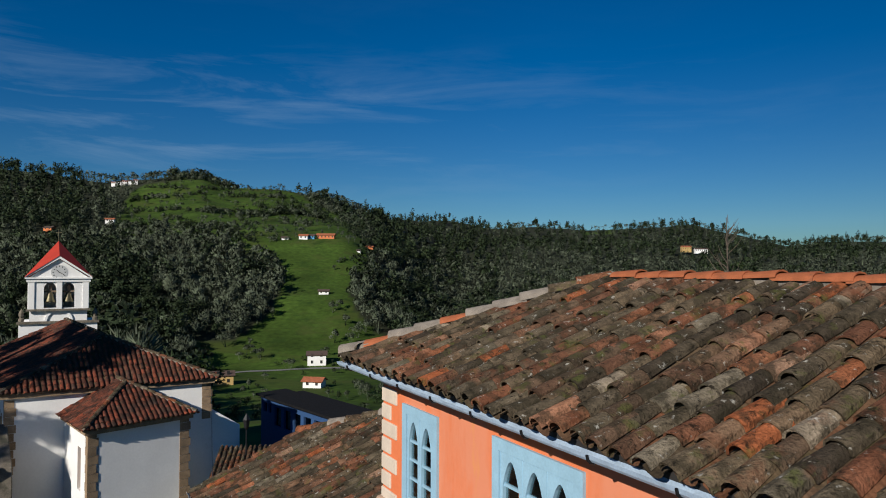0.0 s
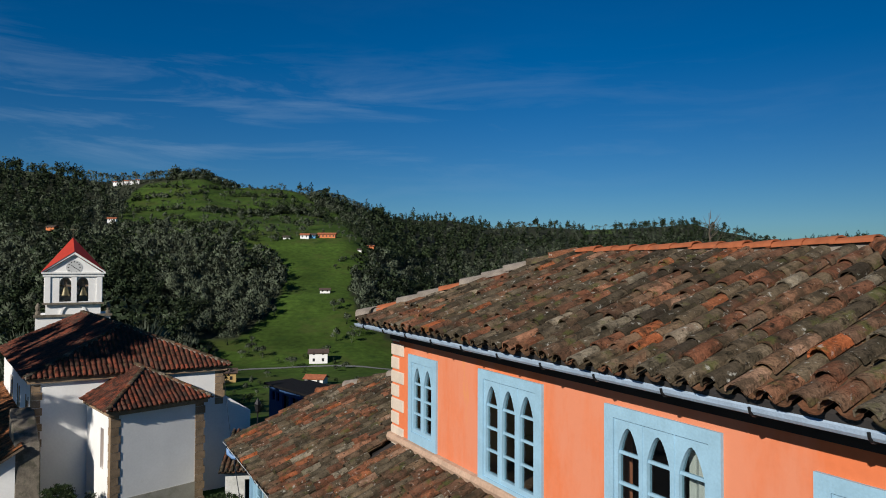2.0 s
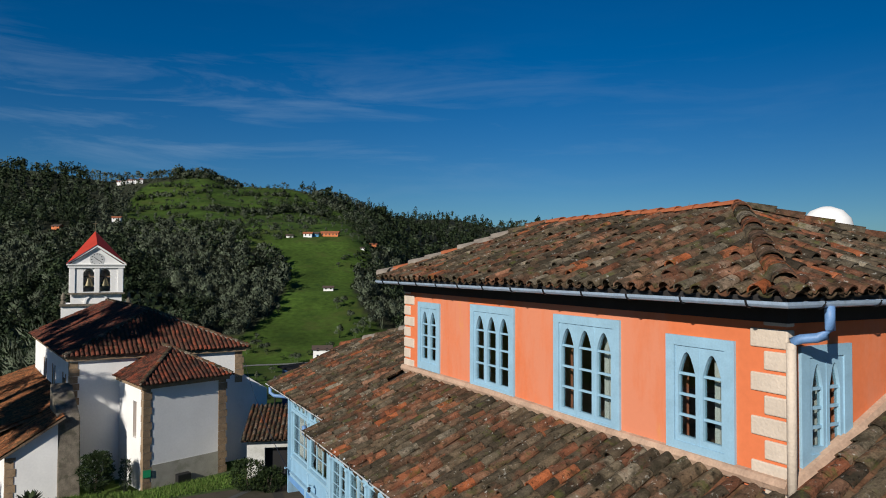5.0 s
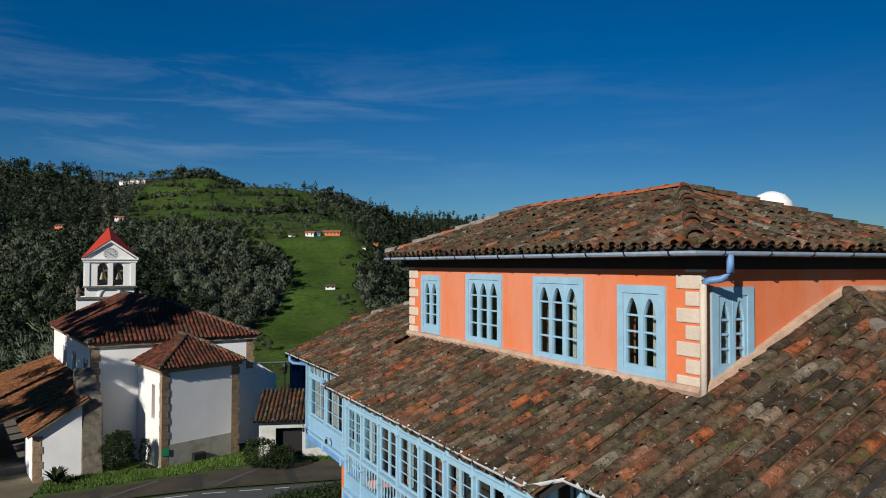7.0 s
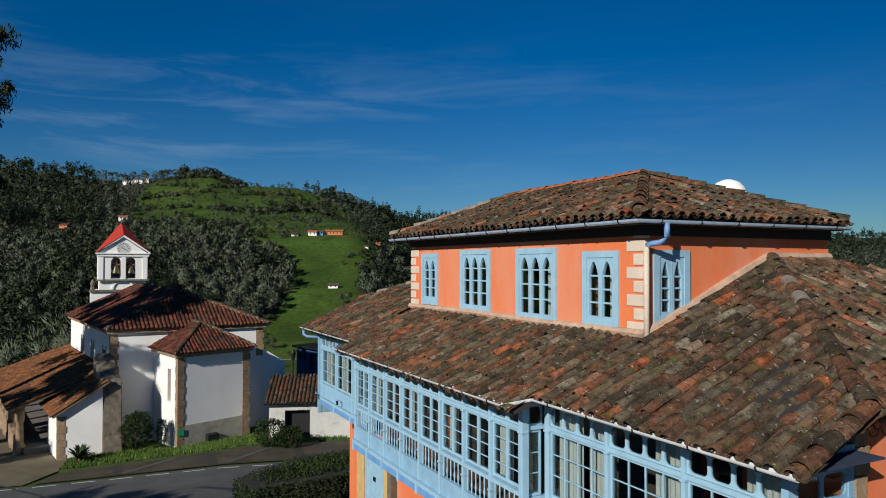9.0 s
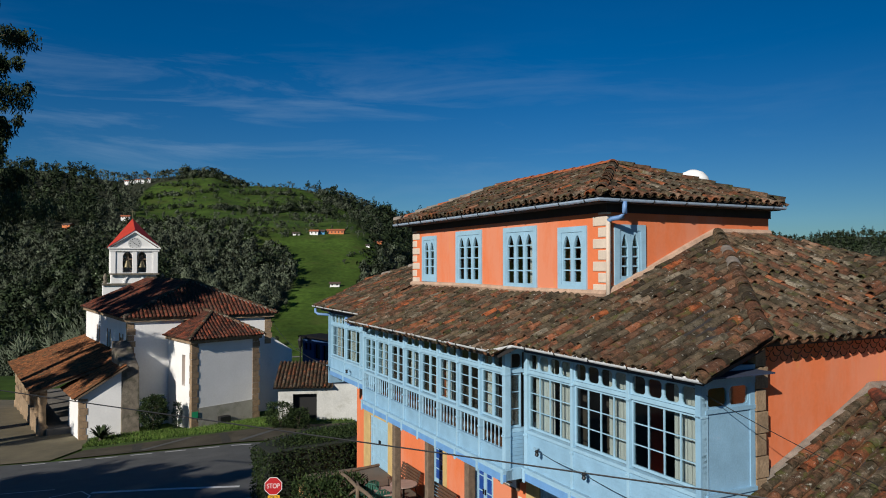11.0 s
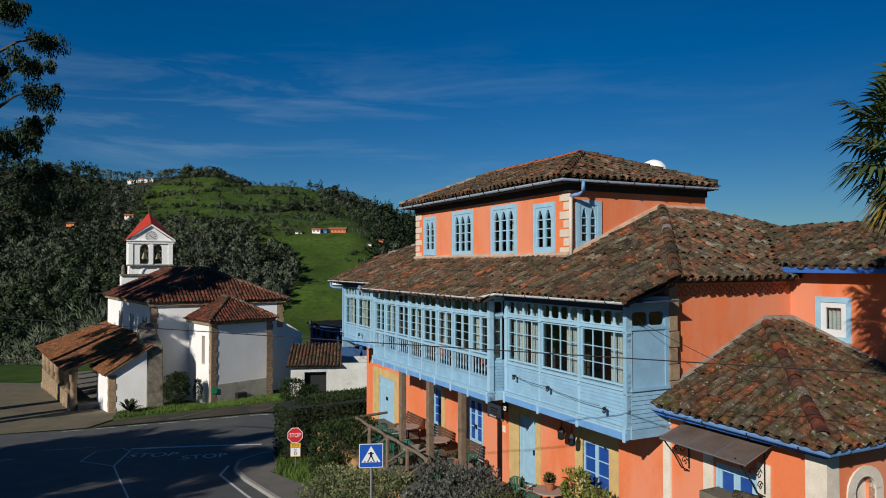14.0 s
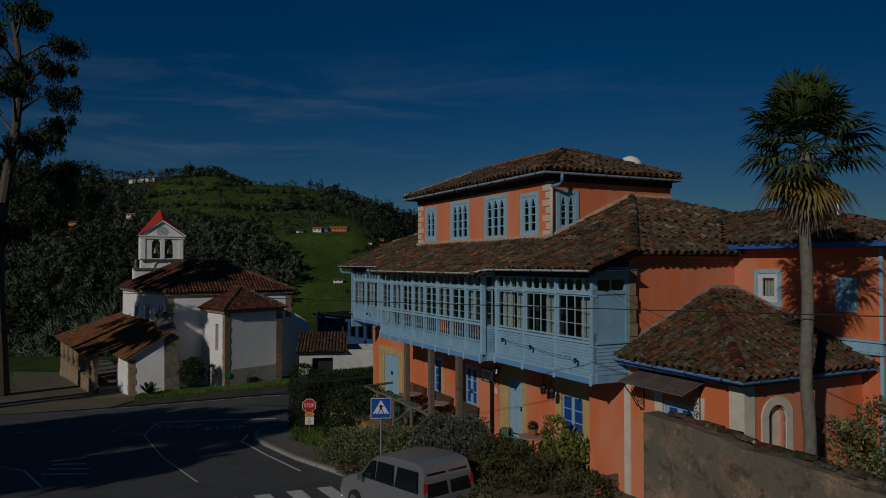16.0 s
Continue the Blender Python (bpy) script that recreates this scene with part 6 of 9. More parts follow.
g.box(0.0, 0.7, 0.7, 3.4, 9.9, 12.55, TW)
g.box(4.45, 5.15, 0.7, 3.4, 9.9, 12.55, TW)
g.box(0.7, 4.45, 2.9, 3.4, 9.9, 12.55, TW)
for o0, o1 in ((1.32, 2.35), (2.85, 3.88)):
    mid, r = (o0 + o1) / 2, (o1 - o0) / 2
    for k in range(8):
        t0, t1 = math.pi * k / 8, math.pi * (k + 1) / 8
        q = [(mid - r * math.cos(t0), 11.66 + r * math.sin(t0)), (mid - r * math.cos(t1), 11.66 + r * math.sin(t1)), (mid - r * math.cos(t1), 12.22), (mid - r * math.cos(t0), 12.22)]
        g.hexa([tf(x, 0.01, z) for x, z in q] + [tf(x, 0.69, z) for x, z in q])
q = [(-0.02, 12.55), (5.17, 12.55), (2.58, 14.15)]
g.prism([tf(x, 0, z) for x, z in q], Vector(tf(0, 0.6, 0)) - Vector(tf(0, 0, 0)))
part("belfry", g, M_WHITE, church, "white belfry with two arched bell openings and a clock gable")
g = Geo()
for x in (0.05, 0.75, 2.36, 3.9, 4.6):
    if x in (0.75, 3.9):
        continue
    g.box(x, x + (0.5 if x != 2.36 else 0.48), -0.09, 0.0, 9.9, 12.25, tf)
g.box(-0.12, 5.27, -0.14, 0.0, 12.25, 12.5, tf)
g.box(-0.25, 5.4, -0.25, 0.0, 12.5, 12.62, tf)
for s in (1, -1):
    pts = [(2.58 - s * 2.8, 12.55), (2.58 - s * 2.8, 12.72), (2.58, 14.42), (2.58, 14.2)]
    g.prism([tf(x, -0.22, z) for x, z in pts], Vector(tf(0, 0.24, 0)) - Vector(tf(0, 0, 0)))
part("moulding", g, M_WHITE, church)
g = Geo()
g.box(-0.12, 5.27, -0.16, 0.0, 9.82, 9.98, tf)
g.box(-0.85, 6.05, -0.1, 0.2, 8.75, 8.95, tf)
part("string_course", g, M_STONE_GREY, church, "weathered stone string course")
g = Geo()
for k in range(10):
    t0, t1 = math.pi * k / 10, math.pi * (k + 1) / 10
    q = [(2.6 - 1.0 * math.cos(t0), 8.95 + 0.85 * math.sin(t0)), (2.6 - 1.0 * math.cos(t1), 8.95 + 0.85 * math.sin(t1)), (2.6 - 1.2 * math.cos(t1), 8.95 + 1.0 * math.sin(t1)), (2.6 - 1.2 * math.cos(t0), 8.95 + 1.0 * math.sin(t0))]
    g.hexa([tf(x, 0.08, z) for x, z in q] + [tf(x, 0.2, z) for x, z in q])
part("blind_arch", g, M_WHITE, church)
g = Geo()
ap = TW(2.45, 1.7, 15.75)
cr = [TW(-0.3, -0.28, 12.62), TW(5.45, -0.28, 12.62), TW(5.45, 3.7, 12.62), TW(-0.3, 3.7, 12.62)]
back = [TW(-0.3, 0.35, 12.62), TW(5.45, 0.35, 12.62)]
g.poly([cr[3], cr[2], ap])
g.poly([cr[0], cr[3], ap])
g.poly([cr[2], cr[1], ap])
g.poly([cr[0], ap, TW(2.58, -0.28, 14.45)])
g.poly([cr[1], TW(2.58, -0.28, 14.45), ap])
part("roof", g, M_ROOF_RED, church, "bright red pyramid roof on the bell tower")
g = Geo()
g.tube([ap - Vector((0, 0, 0.1)), ap + Vector((0, 0, 1.0))], 0.035, 6)
g.tube([ap + Vector((-0.25, 0, 0.7)), ap + Vector((0.25, 0, 0.7))], 0.03, 6)
part("weather_cross", g, M_BRONZE, church)
for x in (1.835, 3.365):
    g = Geo()
    g.lathe(TW(x, 0.35, 10.55), [(0.42, 0.0), (0.38, 0.1), (0.27, 0.4), (0.2, 0.68), (0.14, 0.8), (0.0, 0.83)], 14)
    bell = part("bell", g, M_BRONZE, church, "bronze bell hung in its opening", True)
    g = Geo()
    g.box(x - 0.5, x + 0.5, 0.3, 0.42, 11.37, 11.52, tf)
    g.box(x - 0.14, x + 0.14, 0.28, 0.44, 11.5, 11.95, tf)
    part("bell_yoke", g, M_TIMBER, bell)
g = Geo()
g.tube([tf(2.58, -0.03, 13.05), tf(2.58, -0.005, 13.05)], 0.62, 28)
clock = part("clock_face", g, mat("clock_dial", (0.62, 0.63, 0.62), 0.5, vary=0.05, bump=0), church, "round pale clock dial with black numerals")
g = Geo()
for k in range(12):
    t = math.pi / 6 * k
    c, s = math.sin(t), math.cos(t)
    g.prism([tf(2.58 + c * r + s * w, -0.034, 13.05 + s * r - c * w) for r, w in ((0.44, -0.035), (0.44, 0.035), (0.57, 0.035), (0.57, -0.035))], Vector(tf(0, -0.006, 0)) - Vector(tf(0, 0, 0)))
for t, L in ((radians(118), 0.5), (radians(-52), 0.36)):
    c, s = math.sin(t), math.cos(t)
    g.prism([tf(2.58 + c * r + s * w, -0.045, 13.05 + s * r - c * w) for r, w in ((-0.08, -0.03), (-0.08, 0.03), (L, 0.018), (L, -0.018))], Vector(tf(0, -0.006, 0)) - Vector(tf(0, 0, 0)))
part("clock_marks", g, M_BLACK, clock)
for x in (-0.5, 5.7):
    g = Geo()
    g.lathe(TW(x, 0.4, 8.95), [(0.22, 0), (0.22, 0.25), (0.12, 0.3), (0.2, 0.5), (0.2, 0.7), (0.06, 1.0), (0.0, 1.05)], 10)
    part("finial", g, M_STONE_GREY, church, "mossy stone finial")

# ---------------------------------------------------------------- neighbouring buildings
# Near-black roof colour: the shade on shed and hall is put into it.
m_shaded_roof = mat("shade_black_roof", (0.014, 0.014, 0.015), 0.95, vary=0.3, spec=0.1)
shed = thing("outbuilding", (-8, 35, 0), "low white outbuilding with a clay tile roof", "outbuilding")
ob_o = Vector((-11.2, 35.2, 0))
OB = lambda a, b, z: ob_o + Vector((math.cos(radians(8)), math.sin(radians(8)), 0)) * a + Vector((math.cos(radians(98)), math.sin(radians(98)), 0)) * b + Vector((0, 0, z))
g = Geo()
holed_wall(g, OB, 0, 9.0, -1, 2.6, [(1.0, 2.6, -0.2, 2.0)], 0, 0.3)
g.box(0, 0.3, 0.3, 4, -1, 2.6, OB)
g.box(0, 9, 3.7, 4.0, -1, 2.6, OB)
# Duller than the church white: the partial shade is in the colour; stains on top.
part("wall", g, mat("shade_dulled_white_plaster", (0.64, 0.64, 0.60), 0.92, vary=0.15, scale=0.9, fine=12, bump=0.3, spots=[((0.42, 0.41, 0.35), 1.1, 0.55, 0.6)], spec=0.2), shed, "stained white plastered walls, dulled for their shade")
g = Geo()
g.box(0.9, 2.7, 0.5, 0.55, -0.3, 2.3, OB)
part("doorway", g, M_BLACK, shed, "dark doorway")
g = Geo()
slab(g, [OB(-0.3, -0.4, 2.5), OB(3.6, -0.4, 2.5), OB(3.6, 4.2, 3.6), OB(-0.3, 4.2, 3.6)])
r_ = part("roof", g, m_shaded_roof, shed)
q = OB(0, 4.2, 3.6) - OB(0, -0.4, 2.5)
tile_slope(r_, OB(-0.3, -0.4, 2.5), OB(3.6, -0.4, 2.5), q, [(0, 0), (3.9, 0), (3.9, q.length), (0, q.length)], lambda a, b: False, 71, None, 0.26, 0.36)
blue_hall = thing("long_hall", (-8, 48, -1), "long low blue-walled hall under a dark flat-pitched roof", "building")
bo = Vector((-13.9, 52.0, 0))
BA = (Vector((-6.3, 43.0, 0)) - bo).normalized()
BB = Vector((-BA.y, BA.x, 0))
BH = lambda a, b, z: bo + BA * a + BB * b + Vector((0, 0, z))
g = Geo()
wins = [(3.9 + k * 1.35, 4.85 + k * 1.35, 2.6, 3.9) for k in range(7)]
low_wins = [(1.2 + k * 0.75, 1.7 + k * 0.75, 3.1, 3.75) for k in range(3)]
holed_wall(g, BH, 3.4, 13.5, -4, 4.4, wins, 0, 0.3)
holed_wall(g, BH, 0.8, 3.4, -4, 4.2, low_wins, 0.5, 0.8)
g.box(0.8, 1.1, 0.8, 2.1, -4, 4.2, BH)
g.box(0.8, 13.5, 2.1, 2.4, -4, 4.25, BH)
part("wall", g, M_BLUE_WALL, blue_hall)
for w, dep in [(w, 0.15) for w in wins] + [(w, 0.65) for w in low_wins]:
    g = Geo()
    g.box(w[0], w[1], dep, dep + 0.02, w[2], w[3], BH)
    part("pane", g, M_GLASS_DARK, blue_hall)
g = Geo()
slab(g, [BH(3.2, -0.4, 4.55), BH(14, -0.4, 4.55), BH(14, 2.6, 4.62), BH(3.2, 2.6, 4.62)], 0.15)
part("roof", g, m_shaded_roof, blue_hall, "roof over the taller bay, blackened for its shade")
g = Geo()
slab(g, [BH(0.5, 0.2, 4.33), BH(3.2, 0.2, 4.33), BH(3.2, 2.6, 4.40), BH(0.5, 2.6, 4.40)], 0.15)
part("roof", g, m_shaded_roof, blue_hall, "roof over the lower bay, blackened for its shade")

# ---------------------------------------------------------------- woods, from many small shards
def mesh_from_tris(name, tris, material, facing=None):
    """tris: array (n, 3, 3) of corner places; facing: the way each one's side of the crown looks."""
    n = len(tris)
    if facing is not None:
        back = (np.cross(tris[:, 1] - tris[:, 0], tris[:, 2] - tris[:, 0]) * facing).sum(1) < 0
        tris[back] = tris[back][:, ::-1]
    me = bpy.data.meshes.new(name)
    me.vertices.add(n * 3)
    me.vertices.foreach_set("co", np.ascontiguousarray(tris, dtype=np.float32).ravel())
    me.loops.add(n * 3)
    me.loops.foreach_set("vertex_index", np.arange(n * 3, dtype=np.int32))
    me.polygons.add(n)
    me.polygons.foreach_set("loop_start", np.arange(0, n * 3, 3, dtype=np.int32))
    me.update(calc_edges=True)
    me.materials.append(material)
    if facing is not None:
        me.normals_split_custom_set_from_vertices(np.repeat(facing, 3, axis=0).astype(np.float32))
    else:
        me.validate()
    return me


def shards(rng, centre, direction, length, width):
    """Thin triangles from centre along direction."""
    side = np.cross(direction, rng.normal(size=direction.shape))
    side /= np.linalg.norm(side, axis=1, keepdims=True) + 1e-9
    return np.stack([centre - side * width[:, None] / 2, centre + side * width[:, None] / 2, centre + direction * length[:, None]], 1)


def outward(v, centre, stretch):
    """Directions from a crown's middle, tipped upwards."""
    d = (v - centre) / stretch + np.array([0, 0, 0.25])
    return d / (np.linalg.norm(d, axis=1, keepdims=True) + 1e-9)


def bare_proto(rng, n, fat, trunk=0.03):
    """A leafless crown in a box one high: several domes of fine rising twigs on a forked trunk, and the way each twig faces."""
    k = 7
    lob = rng.normal(size=(k, 3)) * np.array([0.15, 0.15, 0.10]) + np.array([0, 0, 0.62])
    lob[0] = (0, 0, 0.72)
    pick = rng.integers(0, k, n)
    v = rng.normal(size=(n, 3))
    v[:, 2] = np.abs(v[:, 2]) * 1.1 - 0.35
    v /= np.linalg.norm(v, axis=1, keepdims=True)
    r = rng.uniform(0.35, 1.0, n) ** 0.5
    c = lob[pick] + v * r[:, None] * np.array([0.17, 0.17, 0.2])
    d = v * 0.8 + np.array([0, 0, 0.55]) + rng.normal(size=(n, 3)) * 0.3
    d /= np.linalg.norm(d, axis=1, keepdims=True)
    tw = shards(rng, c - d * 0.04, d, rng.uniform(0.07, 0.14, n), rng.uniform(0.022, 0.04, n) * fat)
    m = 9
    top = lob[rng.integers(0, k, m)] + rng.normal(size=(m, 3)) * 0.04
    base = np.zeros((m, 3)) + rng.normal(size=(m, 3)) * np.array([0.012, 0.012, 0.0])
    dd = top - base
    ln = np.linalg.norm(dd, axis=1)
    f = 0.6 * v + 0.8 * outward(c, np.array([0, 0, 0.5]), 0.4) + rng.normal(size=(n, 3)) * 0.08
    f /= np.linalg.norm(f, axis=1, keepdims=True)
    side = np.tile([[-0.5, -0.85, 0.1]], (m, 1))
    return np.concatenate([tw, shards(rng, base, dd / ln[:, None], ln, np.full(m, trunk))]), np.concatenate([f, side])


def green_proto(rng, n, fat, slim=1.0):
    """A leafy crown of several lumps, one high, and the way each leaf clump faces."""
    v = rng.normal(size=(n, 3))
    v /= np.linalg.norm(v, axis=1, keepdims=True)
    lob = rng.normal(size=(8, 3)) * np.array([0.13 * slim, 0.13 * slim, 0.18]) + np.array([0, 0, 0.58])
    c = lob[rng.integers(0, 8, n)] + v * rng.uniform(0.5, 1, n)[:, None] * np.array([0.15 * slim, 0.15 * slim, 0.14])
    d = v * 0.5 + rng.normal(size=(n, 3)) * 0.6
    d /= np.linalg.norm(d, axis=1, keepdims=True)
    lv = shards(rng, c, d, rng.uniform(0.04, 0.08, n) * fat, rng.uniform(0.04, 0.07, n) * fat)
    f = 0.6 * v + 0.6 * outward(c, np.array([0, 0, 0.5]), 0.4) + rng.normal(size=(n, 3)) * 0.15
    f /= np.linalg.norm(f, axis=1, keepdims=True)
    return np.concatenate([lv, shards(rng, np.zeros((3, 3)), np.tile([[0, 0, 1.0]], (3, 1)), np.full(3, 0.7), np.full(3, 0.03))]), np.concatenate([f, np.tile([[-0.5, -0.85, 0.1]], (3, 1))])


def plant(protos, spots, rng):
    """Trees at (x, y, z, height, kind): their triangles and facings."""
    out, fac_ = [np.zeros((0, 3, 3))], [np.zeros((0, 3))]
    for x, y, z, h, k in spots:
        p, f = protos[k % len(protos)]
        a = rng.uniform(0, 6.283)
        c, s = math.cos(a), math.sin(a)
        w = h * rng.uniform(0.85, 1.25)
        q = p * np.array([w, w, h])
        out.append(np.stack([q[..., 0] * c - q[..., 1] * s + x, q[..., 0] * s + q[..., 1] * c + y, q[..., 2] + z - 0.3], -1))
        fac_.append(np.stack([f[:, 0] * c - f[:, 1] * s, f[:, 0] * s + f[:, 1] * c, f[:, 2]], -1))
    return np.concatenate(out), np.concatenate(fac_)


def hillside(c, rise):
    """The place on the far slope at a bearing and a rise."""
    for y_ in range(150, 900, 3):
        x_ = (c - 784) / 1219 * y_
        z_ = ground_z(x_, y_)
        if 473 - (z_ - 13.6) * 1219 / y_ <= rise:
            return x_, y_, z_
    return None


rng = np.random.default_rng(7)
CLEAR = []       # plots of the valley houses, kept free of trees


def house_far(name, c, y, w, d, hgt, wall, roof, label, roll=0.0, two=False, dz=0.0):
    """A small distant house with walls, windows, door and a tiled pitched roof."""
    x = (c - 784) / 1219 * y
    z = ground_z(x, y) + dz
    CLEAR.append((x, y, w * 0.9 + 5))
    o = Vector((x, y, z))
    ca, sa = math.cos(roll), math.sin(roll)
    fn = lambda a, b, h: o + Vector((a * ca - b * sa, a * sa + b * ca, h))
    root = thing("farmhouse", o, label, "house", "houses in the valley")
    g = Geo()
    g.box(-w / 2, w / 2, 0, d, -3, hgt, fn)
    for s in (-1, 1):
        g.prism([fn(s * w / 2 - (0.2 if s > 0 else 0), 0, hgt), fn(s * w / 2 - (0.2 if s > 0 else 0), d, hgt), fn(s * w / 2 - (0.2 if s > 0 else 0), d / 2, hgt + d * 0.22)], fn(0.2, 0, 0) - fn(0, 0, 0))
    part("wall", g, wall, root)
    g = Geo()
    e = 0.6
    for b0 in (-e, d + e):
        slab(g, [fn(-w / 2 - e, b0, hgt - 0.1), fn(w / 2 + e, b0, hgt - 0.1), fn(w / 2 + e, d / 2, hgt + d * 0.24), fn(-w / 2 - e, d / 2, hgt + d * 0.24)], 0.25)
    part("roof", g, roof, root)
    n = max(2, int(w / 2.6))
    for fl in range(2 if two else 1):
        for k in range(n):
            a = -w / 2 + w * (k + 0.5) / n
            g = Geo()
            g.box(a - 0.45, a + 0.45, -0.06, 0.05, 0.9 + 2.7 * fl, 2.1 + 2.7 * fl, fn)
            part("window", g, M_BLACK, root)
    return root


m_brown_roof = mat("brown_roof", (0.10, 0.065, 0.05), 0.9, vary=0.3)
m_terra_roof = mat("terracotta_roof", (0.42, 0.13, 0.055), 0.9, vary=0.3, scale=1.2)
m_ochre = mat("ochre_house", (0.55, 0.37, 0.14), 0.9, vary=0.1)
m_far_blue = mat("far_blue_wall", (0.12, 0.42, 0.72), 0.9, vary=0.1)
m_far_green = mat("far_green_wall", (0.20, 0.62, 0.45), 0.9, vary=0.1)
m_far_orange = mat("far_orange_wall", (0.70, 0.22, 0.08), 0.9, vary=0.1)
slope_y = lambda c, rise: hillside(c, rise)[1]
house_far("farmhouse", 569, slope_y(569, 648), 7.4, 5.5, 4.4, M_WHITE, m_brown_roof, "white two-storey farmhouse with a brown roof", 0.15, True)
house_far("farmhouse", 561, slope_y(561, 686), 6.4, 4.5, 2.3, M_WHITE, m_terra_roof, "small white cottage with a terracotta roof", -0.2)
house_far("farmhouse", 406, slope_y(406, 682), 6.6, 5, 3.4, m_ochre, m_brown_roof, "ochre farmhouse with a brown tile roof", 0.3, True)
house_far("farmhouse", 580, slope_y(580, 522), 5.4, 4, 1.9, M_WHITE, m_brown_roof, "small pale stone barn in the pasture", 0.1)
house_far("farmhouse", 511, slope_y(511, 427), 5, 4, 1.7, M_WHITE, m_brown_roof, "small white barn beside the lane", 0.1)
house_far("farmhouse", 543, slope_y(543, 426), 6.2, 5, 2.7, M_WHITE, m_terra_roof, "white hamlet house with a terracotta roof", 0.0)
house_far("farmhouse", 557, slope_y(557, 425), 4.4, 5, 2.5, m_far_blue, m_brown_roof, "pale blue hamlet house")
house_far("farmhouse", 582, slope_y(582, 424), 13, 5, 2.8, m_far_orange, m_terra_roof, "long orange hamlet house with a terracotta roof", -0.05)
house_far("farmhouse", 641, slope_y(641, 450), 2.6, 2.4, 1.7, M_WHITE, m_brown_roof, "tiny white hut in the pasture")
house_far("farmhouse", 660, slope_y(660, 442), 5, 3, 1.6, m_far_orange, m_terra_roof, "small orange shed in the pasture")
house_far("farmhouse", 201, slope_y(201, 400), 7, 5, 2.4, M_WHITE, m_terra_roof, "white farmhouse with a red roof on the hillside", 0.2, dz=2)
house_far("farmhouse", 92, slope_y(92, 414), 7, 5, 2.0, m_far_orange, m_brown_roof, "orange farmhouse among trees on the hillside", -0.2, dz=1)
for k, c in enumerate((206, 216, 226, 236, 246)):
    house_far("farmhouse", c, 845, 4.5, 4, 2.4, M_WHITE, m_brown_roof if k % 2 else m_terra_roof, "white hilltop village house", 0.1 * k, False, 4)
house_far("farmhouse", 1222, 900, 12, 7, 4.0, m_ochre, m_terra_roof, "ochre farmhouse on the far wooded slope", 0.0, True, 6)
house_far("farmhouse", 1248, 905, 16, 6, 3.0, M_WHITE, m_brown_roof, "long pale barn on the far wooded slope", 0.0, False, 6)

# the lane along the valley bottom
g = Geo()
lane = [Vector(hillside(c, r)) for c, r in ((345, 668), (400, 663), (450, 659), (500, 656), (540, 655), (600, 652), (650, 654), (720, 660))]
lane = [lane[0].lerp(lane[0], 0)] + [a.lerp(b, t / 6) for a, b in zip(lane, lane[1:]) for t in range(1, 7)]
for a, b in zip(lane, lane[1:]):
    g.poly([Vector((p.x, p.y + o, ground_z(p.x, p.y + o) + 0.12)) for p, o in ((a, -1.5), (b, -1.5), (b, 1.5), (a, 1.5))])
solid("valley_lane", g, mat("pale_lane_surface", (0.20, 0.20, 0.185), 0.95, vary=0.2), "narrow pale asphalt lane along the valley bottom", "lane", kind="structure")

close_b = [bare_proto(rng, 700, 0.6, 0.018) for _ in range(7)]
close_g = [green_proto(rng, 700, 0.75) for _ in range(5)]
near_b = [bare_proto(rng, 430, 1.3, 0.022) for _ in range(8)]
mid_b = [bare_proto(rng, 190, 2.2) for _ in range(7)]
far_b = [bare_proto(rng, 80, 3.2) for _ in range(6)]
near_g = [green_proto(rng, 420, 1.05) for _ in range(6)]
mid_g = [green_proto(rng, 190, 1.5, 1.1) for _ in range(6)]
far_g = [green_proto(rng, 80, 2.1, 0.75) for _ in range(6)]
spots = {k: [] for k in ("cb", "nb", "mb", "fb", "cg", "ng", "mg", "fg")}
y = 84.0
while y < 1560:
    s = max(6.2, y * 0.0165)
    half = 0.72 * y
    x = -half + rng.uniform(0, s)
    while x < half:
        px, py = x + rng.uniform(-0.45, 0.45) * s, y + rng.uniform(-0.45, 0.45) * s
        x += s
        if py > (920 if bearing(px, py) < 640 else 1480):
            continue
        z = ground_z(px, py)
        c = bearing(px, py)
        rise = 473 - (z - 13.6) * 1219 / py
        mead = is_meadow(px, py, z)
        if any((px - a) ** 2 + (py - b) ** 2 < r * r for a, b, r in CLEAR) or any(abs(bearing(px, py) - bearing(a, b)) < 10 + 900 * r / b * 0.4 and b - 45 < py < b for a, b, r in CLEAR):
            continue
        if mead:
            row = abs(noise.noise((px / 60, py / 26, 4.0))) < 0.11 and rise < 432
            if not (row or rng.random() < (0.09 if rise < 425 else 0.02)):
                continue
        if py < 120 and (c > 330 and py < 105):
            continue
        valley = in_valley(px, py, z)
        if valley and rng.random() < 0.72:
            continue
        ever = noise.noise((px / 120, py / 120, 9.0))
        p_ever = 0.10 + 0.45 * (ever > 0.22)
        if 660 < c < 900 and 330 < py:
            p_ever = 0.8 if rise < 470 else 0.25
        if c < 150 and py > 520:
            p_ever = 0.8
        if c > 880 and py > 900:
            p_ever = 0.55
        kind = "g" if rng.random() < p_ever else "b"
        h = rng.uniform(7.0, 13.5) * (1.3 if kind == "g" else 1.0)
        if mead:
            h *= rng.uniform(0.3, 0.75)
        if py > 700:
            h *= 1.1
        if valley:
            h = rng.uniform(1.2, 4.2)
        spots[("c" if py < 210 else "n" if py < 380 else "m" if py < 640 else "f") + kind].append((px, py, z, h, int(rng.integers(0, 50))))
    y += s

